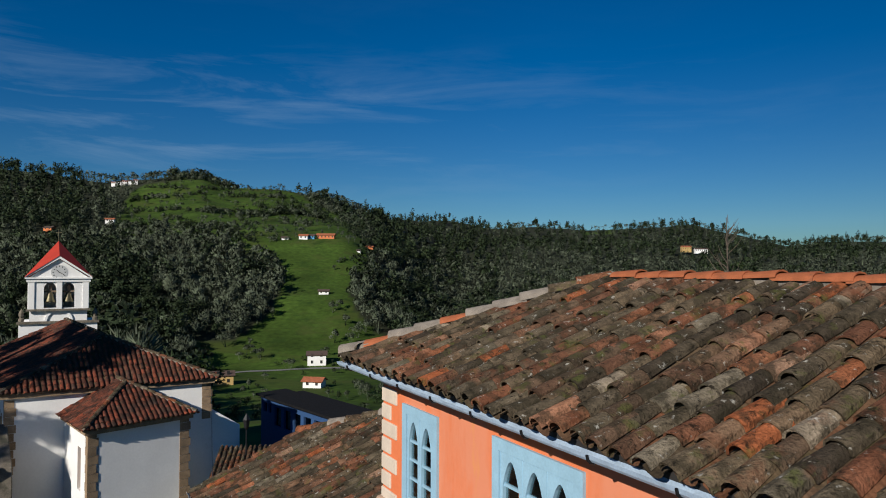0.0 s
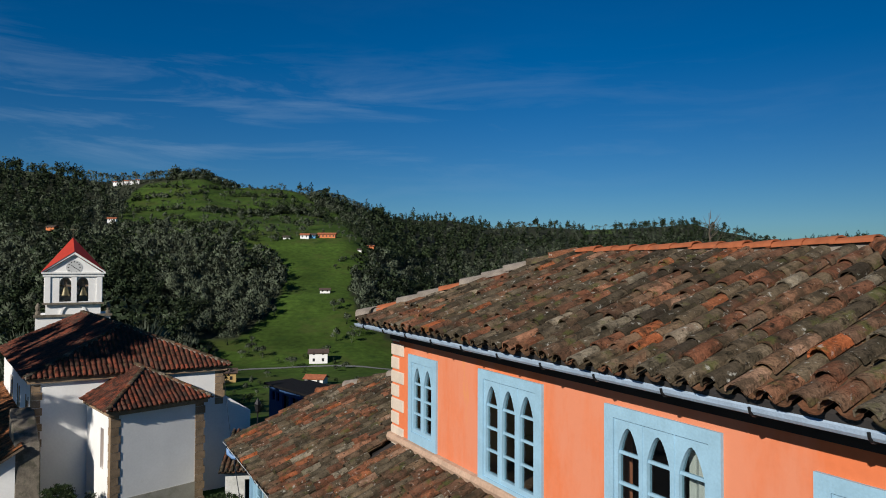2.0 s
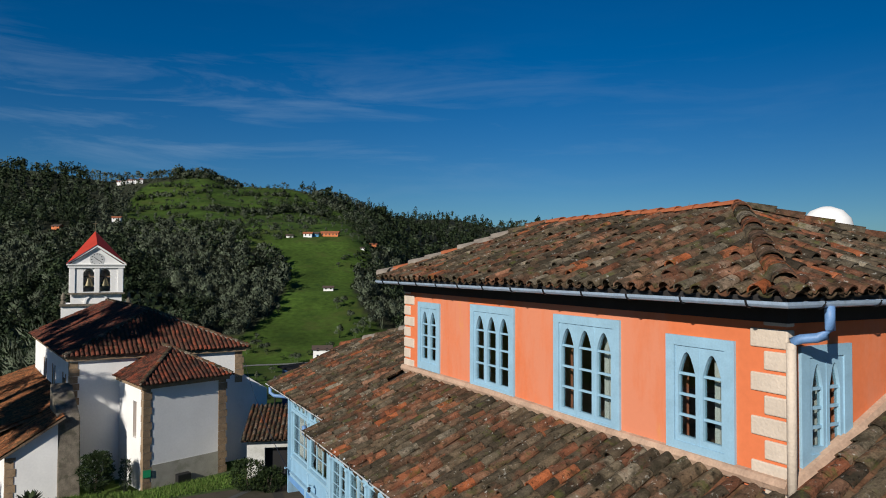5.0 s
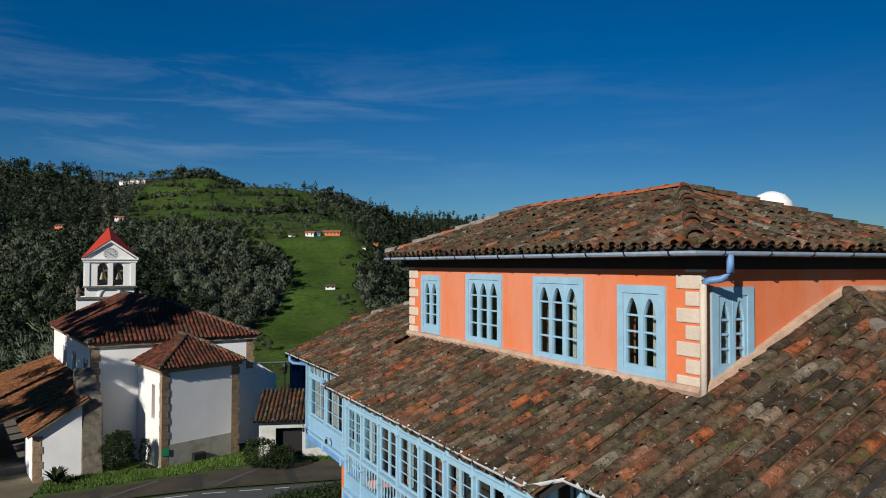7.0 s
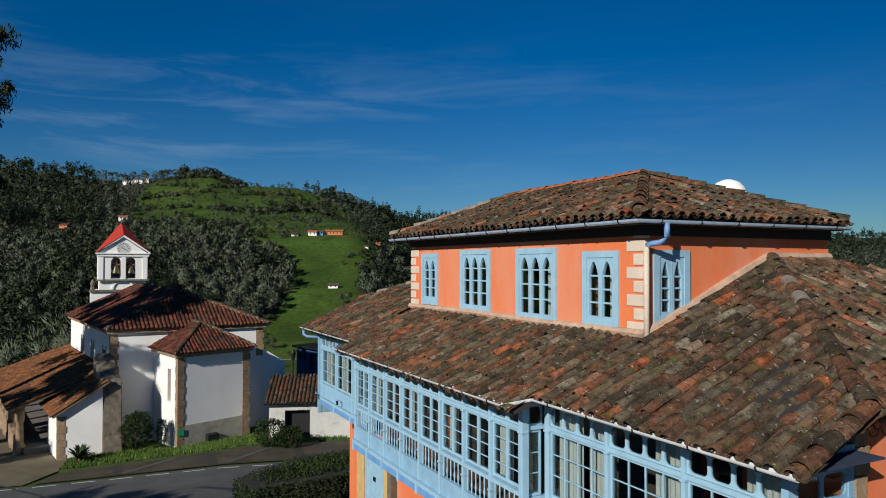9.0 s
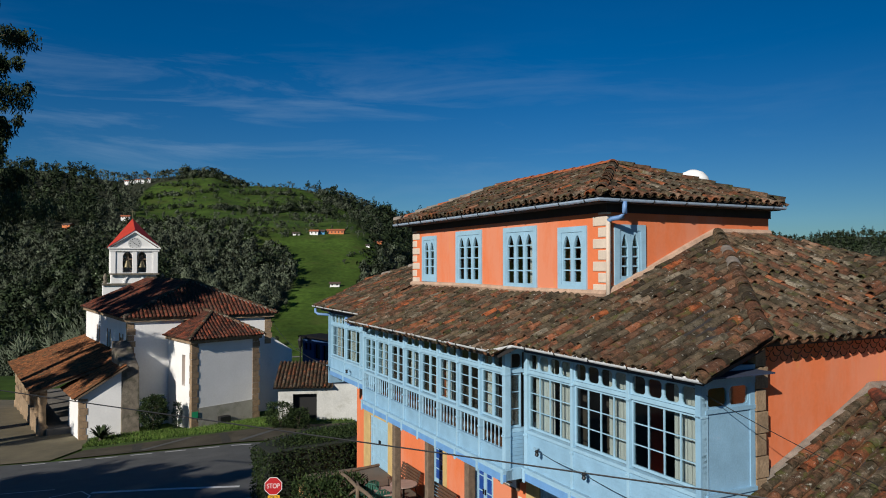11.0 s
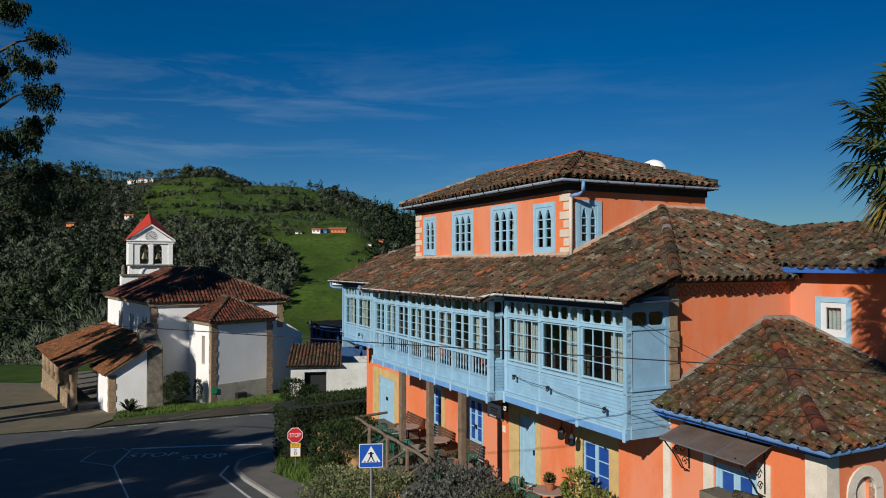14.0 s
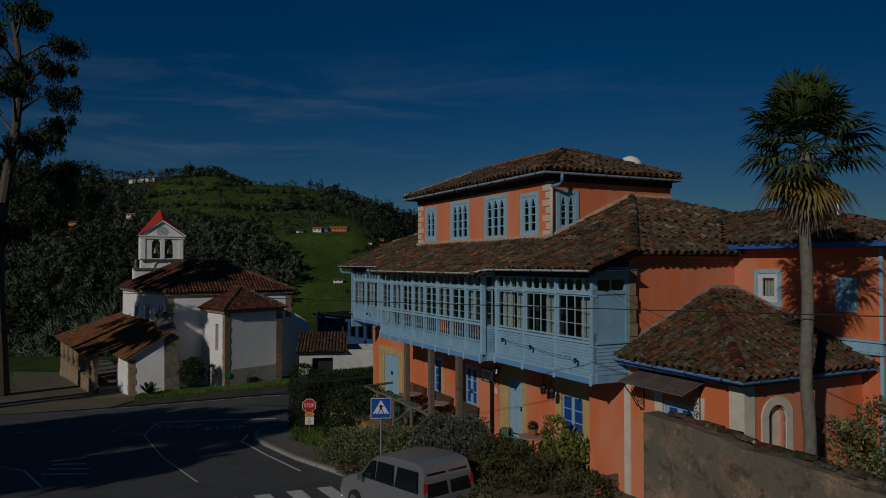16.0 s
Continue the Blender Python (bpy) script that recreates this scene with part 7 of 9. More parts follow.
# hedgerows and copses between the pastures
for c0, r0, c1, r1, size in ((222, 405, 440, 408, 7), (425, 388, 560, 378, 9), (240, 358, 372, 346, 7), (440, 364, 602, 394, 9), (486, 428, 520, 426, 4), (340, 376, 470, 383, 7),
                             (480, 436, 508, 500, 7), (545, 350, 646, 408, 11), (262, 334, 420, 338, 5), (500, 398, 560, 400, 7), (590, 470, 640, 455, 3), (380, 402, 462, 434, 6), (230, 380, 330, 374, 6),
                             (400, 350, 520, 352, 7), (520, 358, 590, 384, 10), (600, 392, 660, 436, 9), (268, 396, 330, 392, 5)):
    steps = int(max(abs(c1 - c0) / 2.6, abs(r1 - r0) / 3))
    for k in range(steps):
        if noise.noise((k * 0.35 + c0, r0 * 0.1, 0.5)) < -0.12:
            continue
        q = hillside(c0 + (c1 - c0) * k / steps + rng.uniform(-3, 3), r0 + (r1 - r0) * k / steps + rng.uniform(-1.5, 1.5))
        if q:
            h = size * rng.uniform(0.7, 1.5)
            spots["mg" if rng.random() < 0.6 else "mb"].append((q[0], q[1], q[2] - 0.28 * h, h, int(rng.integers(0, 50))))
# trees along the hilltop
c = 120.0
while c < 690:
    dense = 1.0 if 298 < c < 425 or c > 555 else 0.6
    if rng.random() < dense:
        for _ in range(2 if dense == 1.0 else 1):
            y_ = rng.uniform(850, 915)
            x_ = (c + rng.uniform(-3, 3) - 784) / 1219 * y_
            spots["mg" if rng.random() < 0.55 else "mb"].append((x_, y_, ground_z(x_, y_) - 4.0, (13 if 298 < c < 425 else 11 if c > 555 else 8) * rng.uniform(0.6, 1.2), int(rng.integers(0, 50))))
    c += rng.uniform(1.6, 3.6)
# single bare trees at the foot of the pasture
for c, rise, h in ((409, 616, 8), (490, 566, 6), (596, 556, 7), (470, 640, 6), (445, 632, 5), (640, 600, 7), (655, 590, 8), (628, 612, 6), (585, 634, 5)):
    q = hillside(c, rise)
    if q:
        spots["cb"].append((*q, h, int(rng.integers(0, 50))))
# gardens and bushes round the farmhouses
for c, yy, h, kind in ((480, 178, 3.0, "cb"), (520, 196, 5.5, "cb"), (545, 188, 2.4, "cg"), (600, 190, 3.0, "cb"), (618, 196, 3.6, "cb"), (598, 206, 3.2, "cg"), (560, 212, 3.6, "cg"), (552, 214, 4.0, "cg"), (600, 168, 2.6, "cg"),
                       (588, 160, 2.4, "cg"), (520, 150, 2.2, "cg"), (530, 150, 1.6, "cg"), (478, 150, 2.4, "cb"), (450, 160, 3.8, "cb"), (440, 152, 3.0, "cb"), (420, 142, 2.4, "cg"), (465, 165, 2.2, "cg"), (380, 170, 5.0, "cb"), (392, 186, 4.4, "cg"), (360, 180, 5.0, "cb"),
                       (645, 150, 5.5, "cb"), (660, 140, 6.0, "cb"), (675, 132, 5.0, "cg"), (690, 150, 6.0, "cb"), (650, 170, 2.4, "cg"), (500, 205, 2.2, "cg"), (435, 215, 4.0, "cb"), (455, 228, 4.4, "cb"), (470, 220, 2.6, "cg")):
    q = hillside(c, 640 + (214 - yy) * 0.9)
    if q:
        spots[kind].append((q[0], q[1], q[2] - 0.15 * h, h * 1.15, int(rng.integers(0, 50))))
for names, pro, material, title, lab in ((("cb", "nb", "mb", "fb"), (close_b, near_b, mid_b, far_b), M_BARE, "bare_woods", "grey leafless winter woodland on the hillsides"),
                                         (("cg", "ng", "mg", "fg"), (close_g, near_g, mid_g, far_g), M_EVERGREEN, "evergreen_woods", "dark evergreen trees scattered through the woodland")):
    grown = [plant(p, spots[k], rng) for k, p in zip(names, pro)]
    tri, face = np.concatenate([q[0] for q in grown]), np.concatenate([q[1] for q in grown])
    tagged(new(title, mesh_from_tris(title, tri, material, face)), lab, "woodland", kind="stuff")


# ---------------------------------------------------------------- trees close by
def grow_tree(name, base, height, crown_from, spread, material, label, seed, leaves=9000, leaf=0.22, droop=0.6, limbs=16):
    """A tapered trunk, bent limbs and hanging clumps of leaves."""
    r = np.random.default_rng(seed)
    root = thing(name, base, label, "tree")
    base = Vector(base)
    g = Geo()
    pts = [base + Vector((math.sin(k * 0.7 + seed) * 0.12 * k, math.cos(k * 0.5 + seed) * 0.1 * k, height * 0.94 * k / 9 - 0.3)) for k in range(10)]
    g.tube(pts, [0.5 * (1 - k / 10.5) * height / 24 + 0.03 for k in range(10)], 9)
    ends = []
    for i in range(limbs):
        t = crown_from + (0.97 - crown_from) * i / limbs
        k = min(int(t * 9), 8)
        p0 = pts[k].lerp(pts[k + 1], t * 9 - k)
        a = i * 2.4 + seed
        L = spread * (1.1 - 0.6 * t) * r.uniform(0.75, 1.25)
        d = Vector((math.cos(a), math.sin(a), 0))
        q = [p0, p0 + d * L * 0.4 + Vector((0, 0, L * 0.35)), p0 + d * L * 0.75 + Vector((0, 0, L * 0.55)), p0 + d * L + Vector((0, 0, L * 0.5))]
        g.tube(q, [0.11 * height / 24, 0.07 * height / 24, 0.04, 0.015], 6)
        ends += [(q[2], 0.6), (q[3], 0.8)]
        for j in range(7):
            b = a + r.uniform(-1.1, 1.1)
            m = q[1].lerp(q[3], r.uniform(0.2, 0.95))
            e = m + Vector((math.cos(b), math.sin(b), r.uniform(-0.1, 0.7))) * L * r.uniform(0.25, 0.5)
            g.tube([m, m.lerp(e, 0.5) + Vector((0, 0, 0.15)), e], [0.03, 0.02, 0.008], 5)
            ends.append((e, r.uniform(0.35, 0.85)))
    ends.append((pts[9], 1.2))
    part("trunk", g, M_BARK, root)
    c = np.array([list(e[0]) for e in ends])
    rad = np.array([e[1] for e in ends]) * spread / 4.6
    k = r.integers(0, len(ends), leaves)
    v = r.normal(size=(leaves, 3))
    v /= np.linalg.norm(v, axis=1, keepdims=True)
    pos = c[k] + v * (rad[k] * r.uniform(0.15, 1, leaves) ** 0.7)[:, None] * np.array([1, 1, 1.1])
    d = r.normal(size=(leaves, 3)) * 0.45 + np.array([0, 0, -droop])
    d /= np.linalg.norm(d, axis=1, keepdims=True)
    part("crown", mesh_from_tris("crown", shards(r, pos, d, r.uniform(0.7, 1.4, leaves) * leaf, r.uniform(0.3, 0.55, leaves) * leaf), material), material, root)
    return root


grow_tree("eucalyptus_tree", (-33.6, 33.5, -0.2), 32, 0.30, 5.2, M_EVERGREEN, "tall eucalyptus tree with drooping dark leaves beside the church yard", 3, 26000, 0.30, 0.9, 24)
# The next four trees stand out of view, added only to cast shade.
grow_tree("eucalyptus_tree", (-33.2, 23.0, 0.4), 21.5, 0.45, 4.3, M_EVERGREEN, "dense dark tree out of view, added to shade the church", 14, 12500, 0.48, 0.6, 22)
grow_tree("roadside_tree", (-31, -6, 2.5), 13.2, 0.30, 6.5, M_EVERGREEN, "broad dark tree out of view, added to shade the junction", 5, 17000, 0.7)
grow_tree("roadside_tree", (-29, -12, 3.0), 14.2, 0.30, 6.2, M_EVERGREEN, "broad dark tree out of view, added to shade the junction", 8, 17000, 0.7)
grow_tree("eucalyptus_tree", (-41.6, 11.5, 1.4), 33, 0.36, 4.8, M_EVERGREEN, "tall dark tree out of view, added to shade the church roof", 11, 13000, 0.5)
g = Geo()
rnd = random.Random(4)
birch = thing("bare_sapling", (14.7, 36, 0), "thin leafless tree rising behind the house roof", "tree")
b0 = Vector((14.7, 36.0, 1.6))
g.tube([b0, b0 + Vector((0.1, 0, 7)), b0 + Vector((-0.05, 0.1, 14.6))], [0.13, 0.08, 0.015], 6)
for k in range(34):
    h = rnd.uniform(8.5, 14.3)
    a = rnd.uniform(0, 6.28)
    L = (15.2 - h) * 0.22 + 0.25
    p = b0 + Vector((0, 0, h))
    g.tube([p, p + Vector((math.cos(a) * L * 0.6, math.sin(a) * L * 0.6, L * 0.5)), p + Vector((math.cos(a) * L, math.sin(a) * L, L * 1.1))], [0.022, 0.014, 0.005], 4)
part("trunk", g, M_BARK, birch)


def leaf_cloud(name, blobs, n, leaf, material, label, category, seed, group="", parent=None, hang=0.0):
    """A shrub: leaves over and in several lumps, on a few stems."""
    r = np.random.default_rng(seed)
    c = np.array([b[:3] for b in blobs], float)
    s = np.array([b[3:] for b in blobs], float)
    wgt = s.prod(1) ** (2 / 3)
    k = r.choice(len(blobs), n, p=wgt / wgt.sum())
    v = r.normal(size=(n, 3))
    v /= np.linalg.norm(v, axis=1, keepdims=True)
    lump = 1 + 0.16 * np.sin(v[:, 0] * 7 + k) * np.cos(v[:, 1] * 6 + 2 * k) + 0.1 * np.sin(v[:, 2] * 11)
    pos = c[k] + v * s[k] * (r.uniform(0.55, 1.0, n) ** 0.4 * lump)[:, None]
    d = v * 0.8 + r.normal(size=(n, 3)) * 0.7 + np.array([0, 0, 0.25 - hang])
    d /= np.linalg.norm(d, axis=1, keepdims=True)
    me = mesh_from_tris("leaves", shards(r, pos, d, r.uniform(0.7, 1.3, n) * leaf, r.uniform(0.45, 0.8, n) * leaf), material)
    root = thing(name, (c[0][0], c[0][1], c[0][2] - s[0][2]), label, category, group)
    part("leaves", me, material, root)
    g = Geo()
    for b in blobs[:4]:
        for j in range(3):
            g.tube([(b[0], b[1], b[2] - b[5]), (b[0] + r.uniform(-0.3, 0.3) * b[3], b[1] + r.uniform(-0.3, 0.3) * b[4], b[2] + 0.4 * b[5])], [0.03, 0.008], 5)
    part("stem", g, M_BARK, root)
    return root


# clipped hedge beside the stop sign
def hedge(outline, z0, z1, label, seed, n=16000):
    r = np.random.default_rng(seed)
    pts, dirs = [], []
    area = []
    P2 = [Vector((x, y, 0)) for x, y in outline]
    cx = sum((p for p in P2), Vector()) / len(P2)
    sides = [(P2[i], P2[(i + 1) % len(P2)]) for i in range(len(P2))]
    lens = np.array([(b - a).length for a, b in sides])
    for (a, b), L in zip(sides, lens):
        m = int(n * 0.62 * L / lens.sum())
        nrm = (b - a).normalized().cross(Vector((0, 0, 1)))
        if nrm.dot(cx - a) > 0:
            nrm = -nrm
        t, h = r.uniform(0, 1, m), r.uniform(z0, z1, m)
        base = np.array(a)[None] + np.outer(t, np.array(b - a))
        base[:, 2] = h
        base += np.outer(r.normal(size=m) * 0.035 + 0.05 * np.sin(t * L * 3 + h * 4), np.array(nrm))
        pts.append(base)
        dirs.append(np.tile(np.array(nrm), (m, 1)))
    m = int(n * 0.38)
    w = r.dirichlet(np.ones(len(P2)), m)
    base = w @ np.array([list(p) for p in P2])
    base[:, 2] = z1 + r.normal(size=m) * 0.04
    pts.append(base)
    dirs.append(np.tile([[0, 0, 1.0]], (m, 1)))
    pos, d = np.concatenate(pts), np.concatenate(dirs)
    d = d * 0.6 + r.normal(size=d.shape) * 0.7
    d /= np.linalg.norm(d, axis=1, keepdims=True)
    k = len(pos)
    root = thing("hedge", (cx.x, cx.y, z0), label, "hedge")
    part("leaves", mesh_from_tris("leaves", shards(r, pos, d, r.uniform(0.06, 0.12, k), r.uniform(0.05, 0.08, k)), M_HEDGE), M_HEDGE, root)
    # Near-black filler: shade between the leaves is put into its colour.
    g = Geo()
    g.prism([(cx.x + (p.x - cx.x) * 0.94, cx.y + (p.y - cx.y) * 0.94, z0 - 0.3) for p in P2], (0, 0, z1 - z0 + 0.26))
    part("hedge_core", g, mat("hedge_inner_shade", (0.012, 0.018, 0.008), 0.95, vary=0.3), root)


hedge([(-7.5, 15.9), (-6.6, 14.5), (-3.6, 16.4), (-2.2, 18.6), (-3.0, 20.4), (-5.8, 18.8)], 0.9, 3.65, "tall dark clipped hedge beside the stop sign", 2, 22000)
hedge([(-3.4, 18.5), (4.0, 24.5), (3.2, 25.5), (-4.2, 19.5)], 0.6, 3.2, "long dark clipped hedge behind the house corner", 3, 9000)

# beds below the terrace
leaf_cloud("dark_bush", [(*H(-10.3, -3.2, 3.0), 0.8, 0.8, 1.1), (*H(-9.4, -3.0, 3.5), 0.9, 0.8, 0.9), (*H(-9.0, -2.5, 3.9), 0.7, 0.6, 0.55), (*H(-9.8, -3.4, 2.4), 0.7, 0.6, 0.7)], 9000, 0.1, M_HEDGE, "dark leafy bush spilling over the terrace end", "bush", 21)
leaf_cloud("variegated_bush", [(*H(-8.4, -3.6, 2.3), 0.9, 0.8, 0.7), (*H(-7.2, -3.6, 2.5), 1.0, 0.7, 0.75), (*H(-5.8, -3.5, 2.75), 1.1, 0.8, 0.8), (*H(-4.4, -3.4, 3.0), 1.1, 0.8, 0.85), (*H(-7.8, -4.2, 2.2), 0.9, 0.6, 0.6), (*H(-3.2, -3.4, 3.1), 0.9, 0.7, 0.8), (*H(-5.2, -4.2, 2.5), 1.0, 0.6, 0.6)], 17000, 0.085, M_IVY, "mounded bush of cream-edged variegated leaves", "bush", 22)
leaf_cloud("grey_shrub", [(*H(-2.4, -2.5, 3.7), 0.9, 0.8, 0.85), (*H(-1.2, -2.3, 3.8), 0.9, 0.8, 0.85), (*H(-1.8, -3.1, 3.3), 1.1, 0.8, 0.8), (*H(-0.4, -2.6, 3.6), 0.8, 0.7, 0.8)], 14000, 0.085, M_GREYLEAF, "twiggy grey-green shrub below the terrace", "shrub", 23)
leaf_cloud("mixed_shrub", [(*H(0.4, -2.3, 3.7), 0.8, 0.7, 0.75), (*H(1.5, -2.2, 3.8), 0.9, 0.7, 0.7), (*H(2.6, -1.9, 3.8), 0.8, 0.7, 0.6), (*H(3.6, -1.6, 3.7), 0.7, 0.6, 0.45), (*H(0.9, -3.2, 3.3), 1.0, 0.7, 0.7), (*H(2.3, -3.0, 3.3), 1.1, 0.7, 0.65), (*H(-0.3, -3.6, 2.9), 1.0, 0.7, 0.7), (*H(1.2, -4.0, 2.8), 1.1, 0.7, 0.6)], 18000, 0.085, M_SHRUB, "tangled brownish green garden shrubs", "shrub", 24)
leaf_cloud("yellow_green_bush", [(*H(1.4, -0.9, 4.5), 0.36, 0.34, 0.6), (*H(2.1, -0.85, 4.3), 0.38, 0.34, 0.5), (*H(1.7, -1.1, 4.0), 0.45, 0.4, 0.5)], 2600, 0.1, M_LIME, "yellow-green leafy bush beside the window", "bush", 25)
leaf_cloud("garden_shrub", [(9.2, -3.6, 4.9, 0.8, 0.7, 1.2), (10.3, -3.5, 5.2, 1.0, 0.8, 1.3), (11.5, -3.3, 5.2, 1.1, 0.9, 1.3), (9.9, -3.9, 4.2, 1.2, 0.8, 1.0), (*H(8.8, 2.2, 4.2), 1.0, 1.0, 1.0), (*H(10.2, 1.6, 4.2), 1.2, 1.0, 1.1), (*H(9.6, 3.0, 4.6), 1.1, 0.5, 1.0), (*H(11.5, 1.0, 4.2), 1.2, 1.0, 1.0)], 16000, 0.1, M_IVY, "overgrown olive green shrub behind the garden wall", "shrub", 26)
leaf_cloud("church_bush", [(-18.9, 33.2, 1.2, 0.9, 0.8, 1.0), (-18.6, 33.0, 1.7, 0.7, 0.6, 0.7)], 3500, 0.13, M_HEDGE, "dark rounded bush against the church wall", "bush", 27)
leaf_cloud("church_bush", [(-17.6, 33.9, 0.9, 0.3, 0.3, 0.9)], 700, 0.12, M_BARE, "thin grey shrub against the church wall", "shrub", 28)
leaf_cloud("lane_bush", [(-10.6, 33.4, 1.0, 1.0, 0.8, 0.9), (-9.4, 33.2, 0.8, 0.8, 0.7, 0.7)], 4500, 0.12, M_HEDGE, "green bush beside the lane", "bush", 29)
# spiky cycad by the lean-to
g = Geo()
rnd = random.Random(8)
cy = Vector((-21.2, 31.0, ground_z(-21.2, 31.0)))
for k in range(38):
    a, t = rnd.uniform(0, 6.28), rnd.uniform(0.2, 1.2)
    d = Vector((math.cos(a) * math.cos(t), math.sin(a) * math.cos(t), math.sin(t)))
    sd_ = d.cross(Vector((0, 0, 1))).normalized() * 0.05
    p1, p2 = cy + d * 0.6 + Vector((0, 0, 0.25)), cy + d * 1.05 + Vector((0, 0, 0.1))
    g.poly([cy + Vector((0, 0, 0.2)) - sd_, p1 - sd_ * 2, p2, p1 + sd_ * 2, cy + Vector((0, 0, 0.2)) + sd_])
cyc = thing("sago_palm", cy, "small dark spiky sago palm on the church lawn", "palm")
part("fronds", g, M_HEDGE, cyc)
gt = Geo()
gt.lathe(cy - Vector((0, 0, 0.1)), [(0.14, 0), (0.17, 0.2), (0.1, 0.38)], 8)
part("trunk", gt, M_BARK, cyc)


# grass on the verges
def grass(name, outline, n, h, seed, label, lift=0.0, material=None):
    r = np.random.default_rng(seed)
    xs, ys = [p[0] for p in outline], [p[1] for p in outline]
    pos = []
    while len(pos) < n:
        x, y_ = r.uniform(min(xs), max(xs)), r.uniform(min(ys), max(ys))
        if inside(outline, x, y_):
            pos.append((x, y_, near_z(x, y_) - 0.02 + lift))
    pos = np.array(pos)
    d = r.normal(size=(n, 3)) * 0.4 + np.array([0, 0, 1.0])
    d /= np.linalg.norm(d, axis=1, keepdims=True)
    tagged(new(name, mesh_from_tris(name, shards(r, pos, d, r.uniform(0.5, 1.3, n) * h, r.uniform(0.03, 0.07, n)), material or M_GRASSB)), label, "grass", kind="stuff")


sheet("lawn", [(-21.3, 29.0), (-15.5, 31.6), (-9.5, 34.6), (-6, 35.6), (-7, 38.5), (-12.5, 38), (-16.5, 33.8), (-20.0, 33.4), (-22.6, 32.3)], mat("lawn_soil", (0.05, 0.085, 0.02), 0.95, vary=0.3, scale=1.5, fine=20), "green lawn strip along the church wall", "lawn", 0.08, thick=0.15)
grass("lawn_grass", [(-21.3, 29.0), (-15.5, 31.6), (-9.5, 34.6), (-6, 35.6), (-8, 37), (-13, 36.6), (-16.5, 33.6), (-20.0, 33.2), (-22.2, 32)], 16000, 0.24, 31, "rough green grass along the church", 0.06)
grass("verge_grass", [(-7.2, 15.4), (-6.6, 12.6), (-4.6, 10.2), (-4.0, 12.5), (-5.8, 15.2)], 5000, 0.34, 32, "rough grass round the foot of the stop sign", 0.1)
sheet("verge", [(-6.6, 15.4), (-6.2, 13.4), (-4.2, 10.2), (-0.9, 6.1), (3.4, 2.2), (8.2, -3.6), (10, -3), (3, 6), (-1.5, 10), (-4.5, 16.5)], M_EARTH, "bare earth bank below the terrace", "ground", 0.16, thick=0.3)
grass("bank_grass", [(-4.2, 10.4), (-1.4, 7.0), (0.5, 6.0), (-2.5, 10.5)], 1200, 0.16, 33, "thin grass on the earth bank", 0.15)
grass("yard_grass", [(-60, 24), (-36, 27), (-34, 36), (-44, 52), (-60, 55)], 9000, 0.3, 34, "patchy rough grass beside the church yard", 0.0)


# ---------------------------------------------------------------- fan palm behind the garden wall
palm = thing("fan_palm", (6.95, -6.25, 3.2), "tall fan palm with green, yellow and hanging dry fronds", "palm")
pb = Vector((6.95, -6.25, 3.0))
g = Geo()
pts = [pb + Vector((0.03 * math.sin(k), 0.02 * math.cos(k * 1.3), k * 0.42)) for k in range(21)]
g.tube(pts, [0.115 + 0.01 * (k % 2) - 0.001 * k for k in range(21)], 12)
part("trunk", g, M_PALM_TRUNK, palm, "grey ringed trunk", True)


def fan(g, hub, d, stalk, blade, n, seed, droop):
    """One fan frond: a stalk and a wheel of narrow pleated blades."""
    r = random.Random(seed)
    d = d.normalized()
    side = d.cross(Vector((0, 0, 1))).normalized()
    upv = side.cross(d).normalized()
    e = hub + d * stalk + Vector((0, 0, -0.12 * stalk))
    g.tube([hub, hub.lerp(e, 0.5) + upv * 0.04, e], [0.016, 0.012, 0.008], 5)
    for k in range(n):
        t = (k / (n - 1) - 0.5) * 4.3
        w = (d * math.cos(t) + side * math.sin(t) + upv * (0.10 + 0.08 * r.uniform(-1, 1))).normalized()
        L = blade * (0.82 + 0.18 * math.cos(t)) * r.uniform(0.9, 1.08)
        q = w.cross(upv).normalized() * 0.026 * (blade / 0.6)
        m = e + w * L * 0.62 + Vector((0, 0, -droop * L * 0.12))
        tip = e + w * L + Vector((0, 0, -droop * L * 0.5))
        k0 = len(g.v)
        g.v += [tuple(e), tuple(m - q), tuple(m + q), tuple(tip)]
        g.f += [(k0, k0 + 1, k0 + 2), (k0 + 1, k0 + 3, k0 + 2)]


rnd = random.Random(12)
hub0 = pb + Vector((0, 0, 8.6))
for k in range(34):
    a = k * 2.399 + 0.3
    el = radians(78 - 88 * (k / 33))
    d = Vector((math.cos(a) * math.cos(el), math.sin(a) * math.cos(el), math.sin(el)))
    g = Geo()
    fan(g, hub0 + Vector((0, 0, 0.25 - 0.5 * k / 33)), d, rnd.uniform(0.55, 0.85), rnd.uniform(0.62, 0.8), 26, k, 0.5 + 0.5 * k / 33)
    part("frond", g, M_PALM_G, palm, "green fan frond")
for k in range(6):
    a = k * 1.05 + 0.4
    el = radians(rnd.uniform(-40, -18))
    g = Geo()
    fan(g, hub0 + Vector((0, 0, -0.4)), Vector((math.cos(a) * math.cos(el), math.sin(a) * math.cos(el), math.sin(el))), 0.5, 0.62, 24, 60 + k, 1.1)
    part("frond", g, M_PALM_Y, palm, "yellowing fan frond")
for k in range(9):
    a = k * 2.4
    el = radians(rnd.uniform(-76, -48))
    g = Geo()
    fan(g, hub0 + Vector((0, 0, -0.4 - 0.02 * k)), Vector((math.cos(a) * math.cos(el), math.sin(a) * math.cos(el), math.sin(el))), 0.34, 0.55, 20, 90 + k, 1.5)
    part("dead_frond", g, M_PALM_D, palm, "dry straw-coloured hanging frond")
g = Geo()
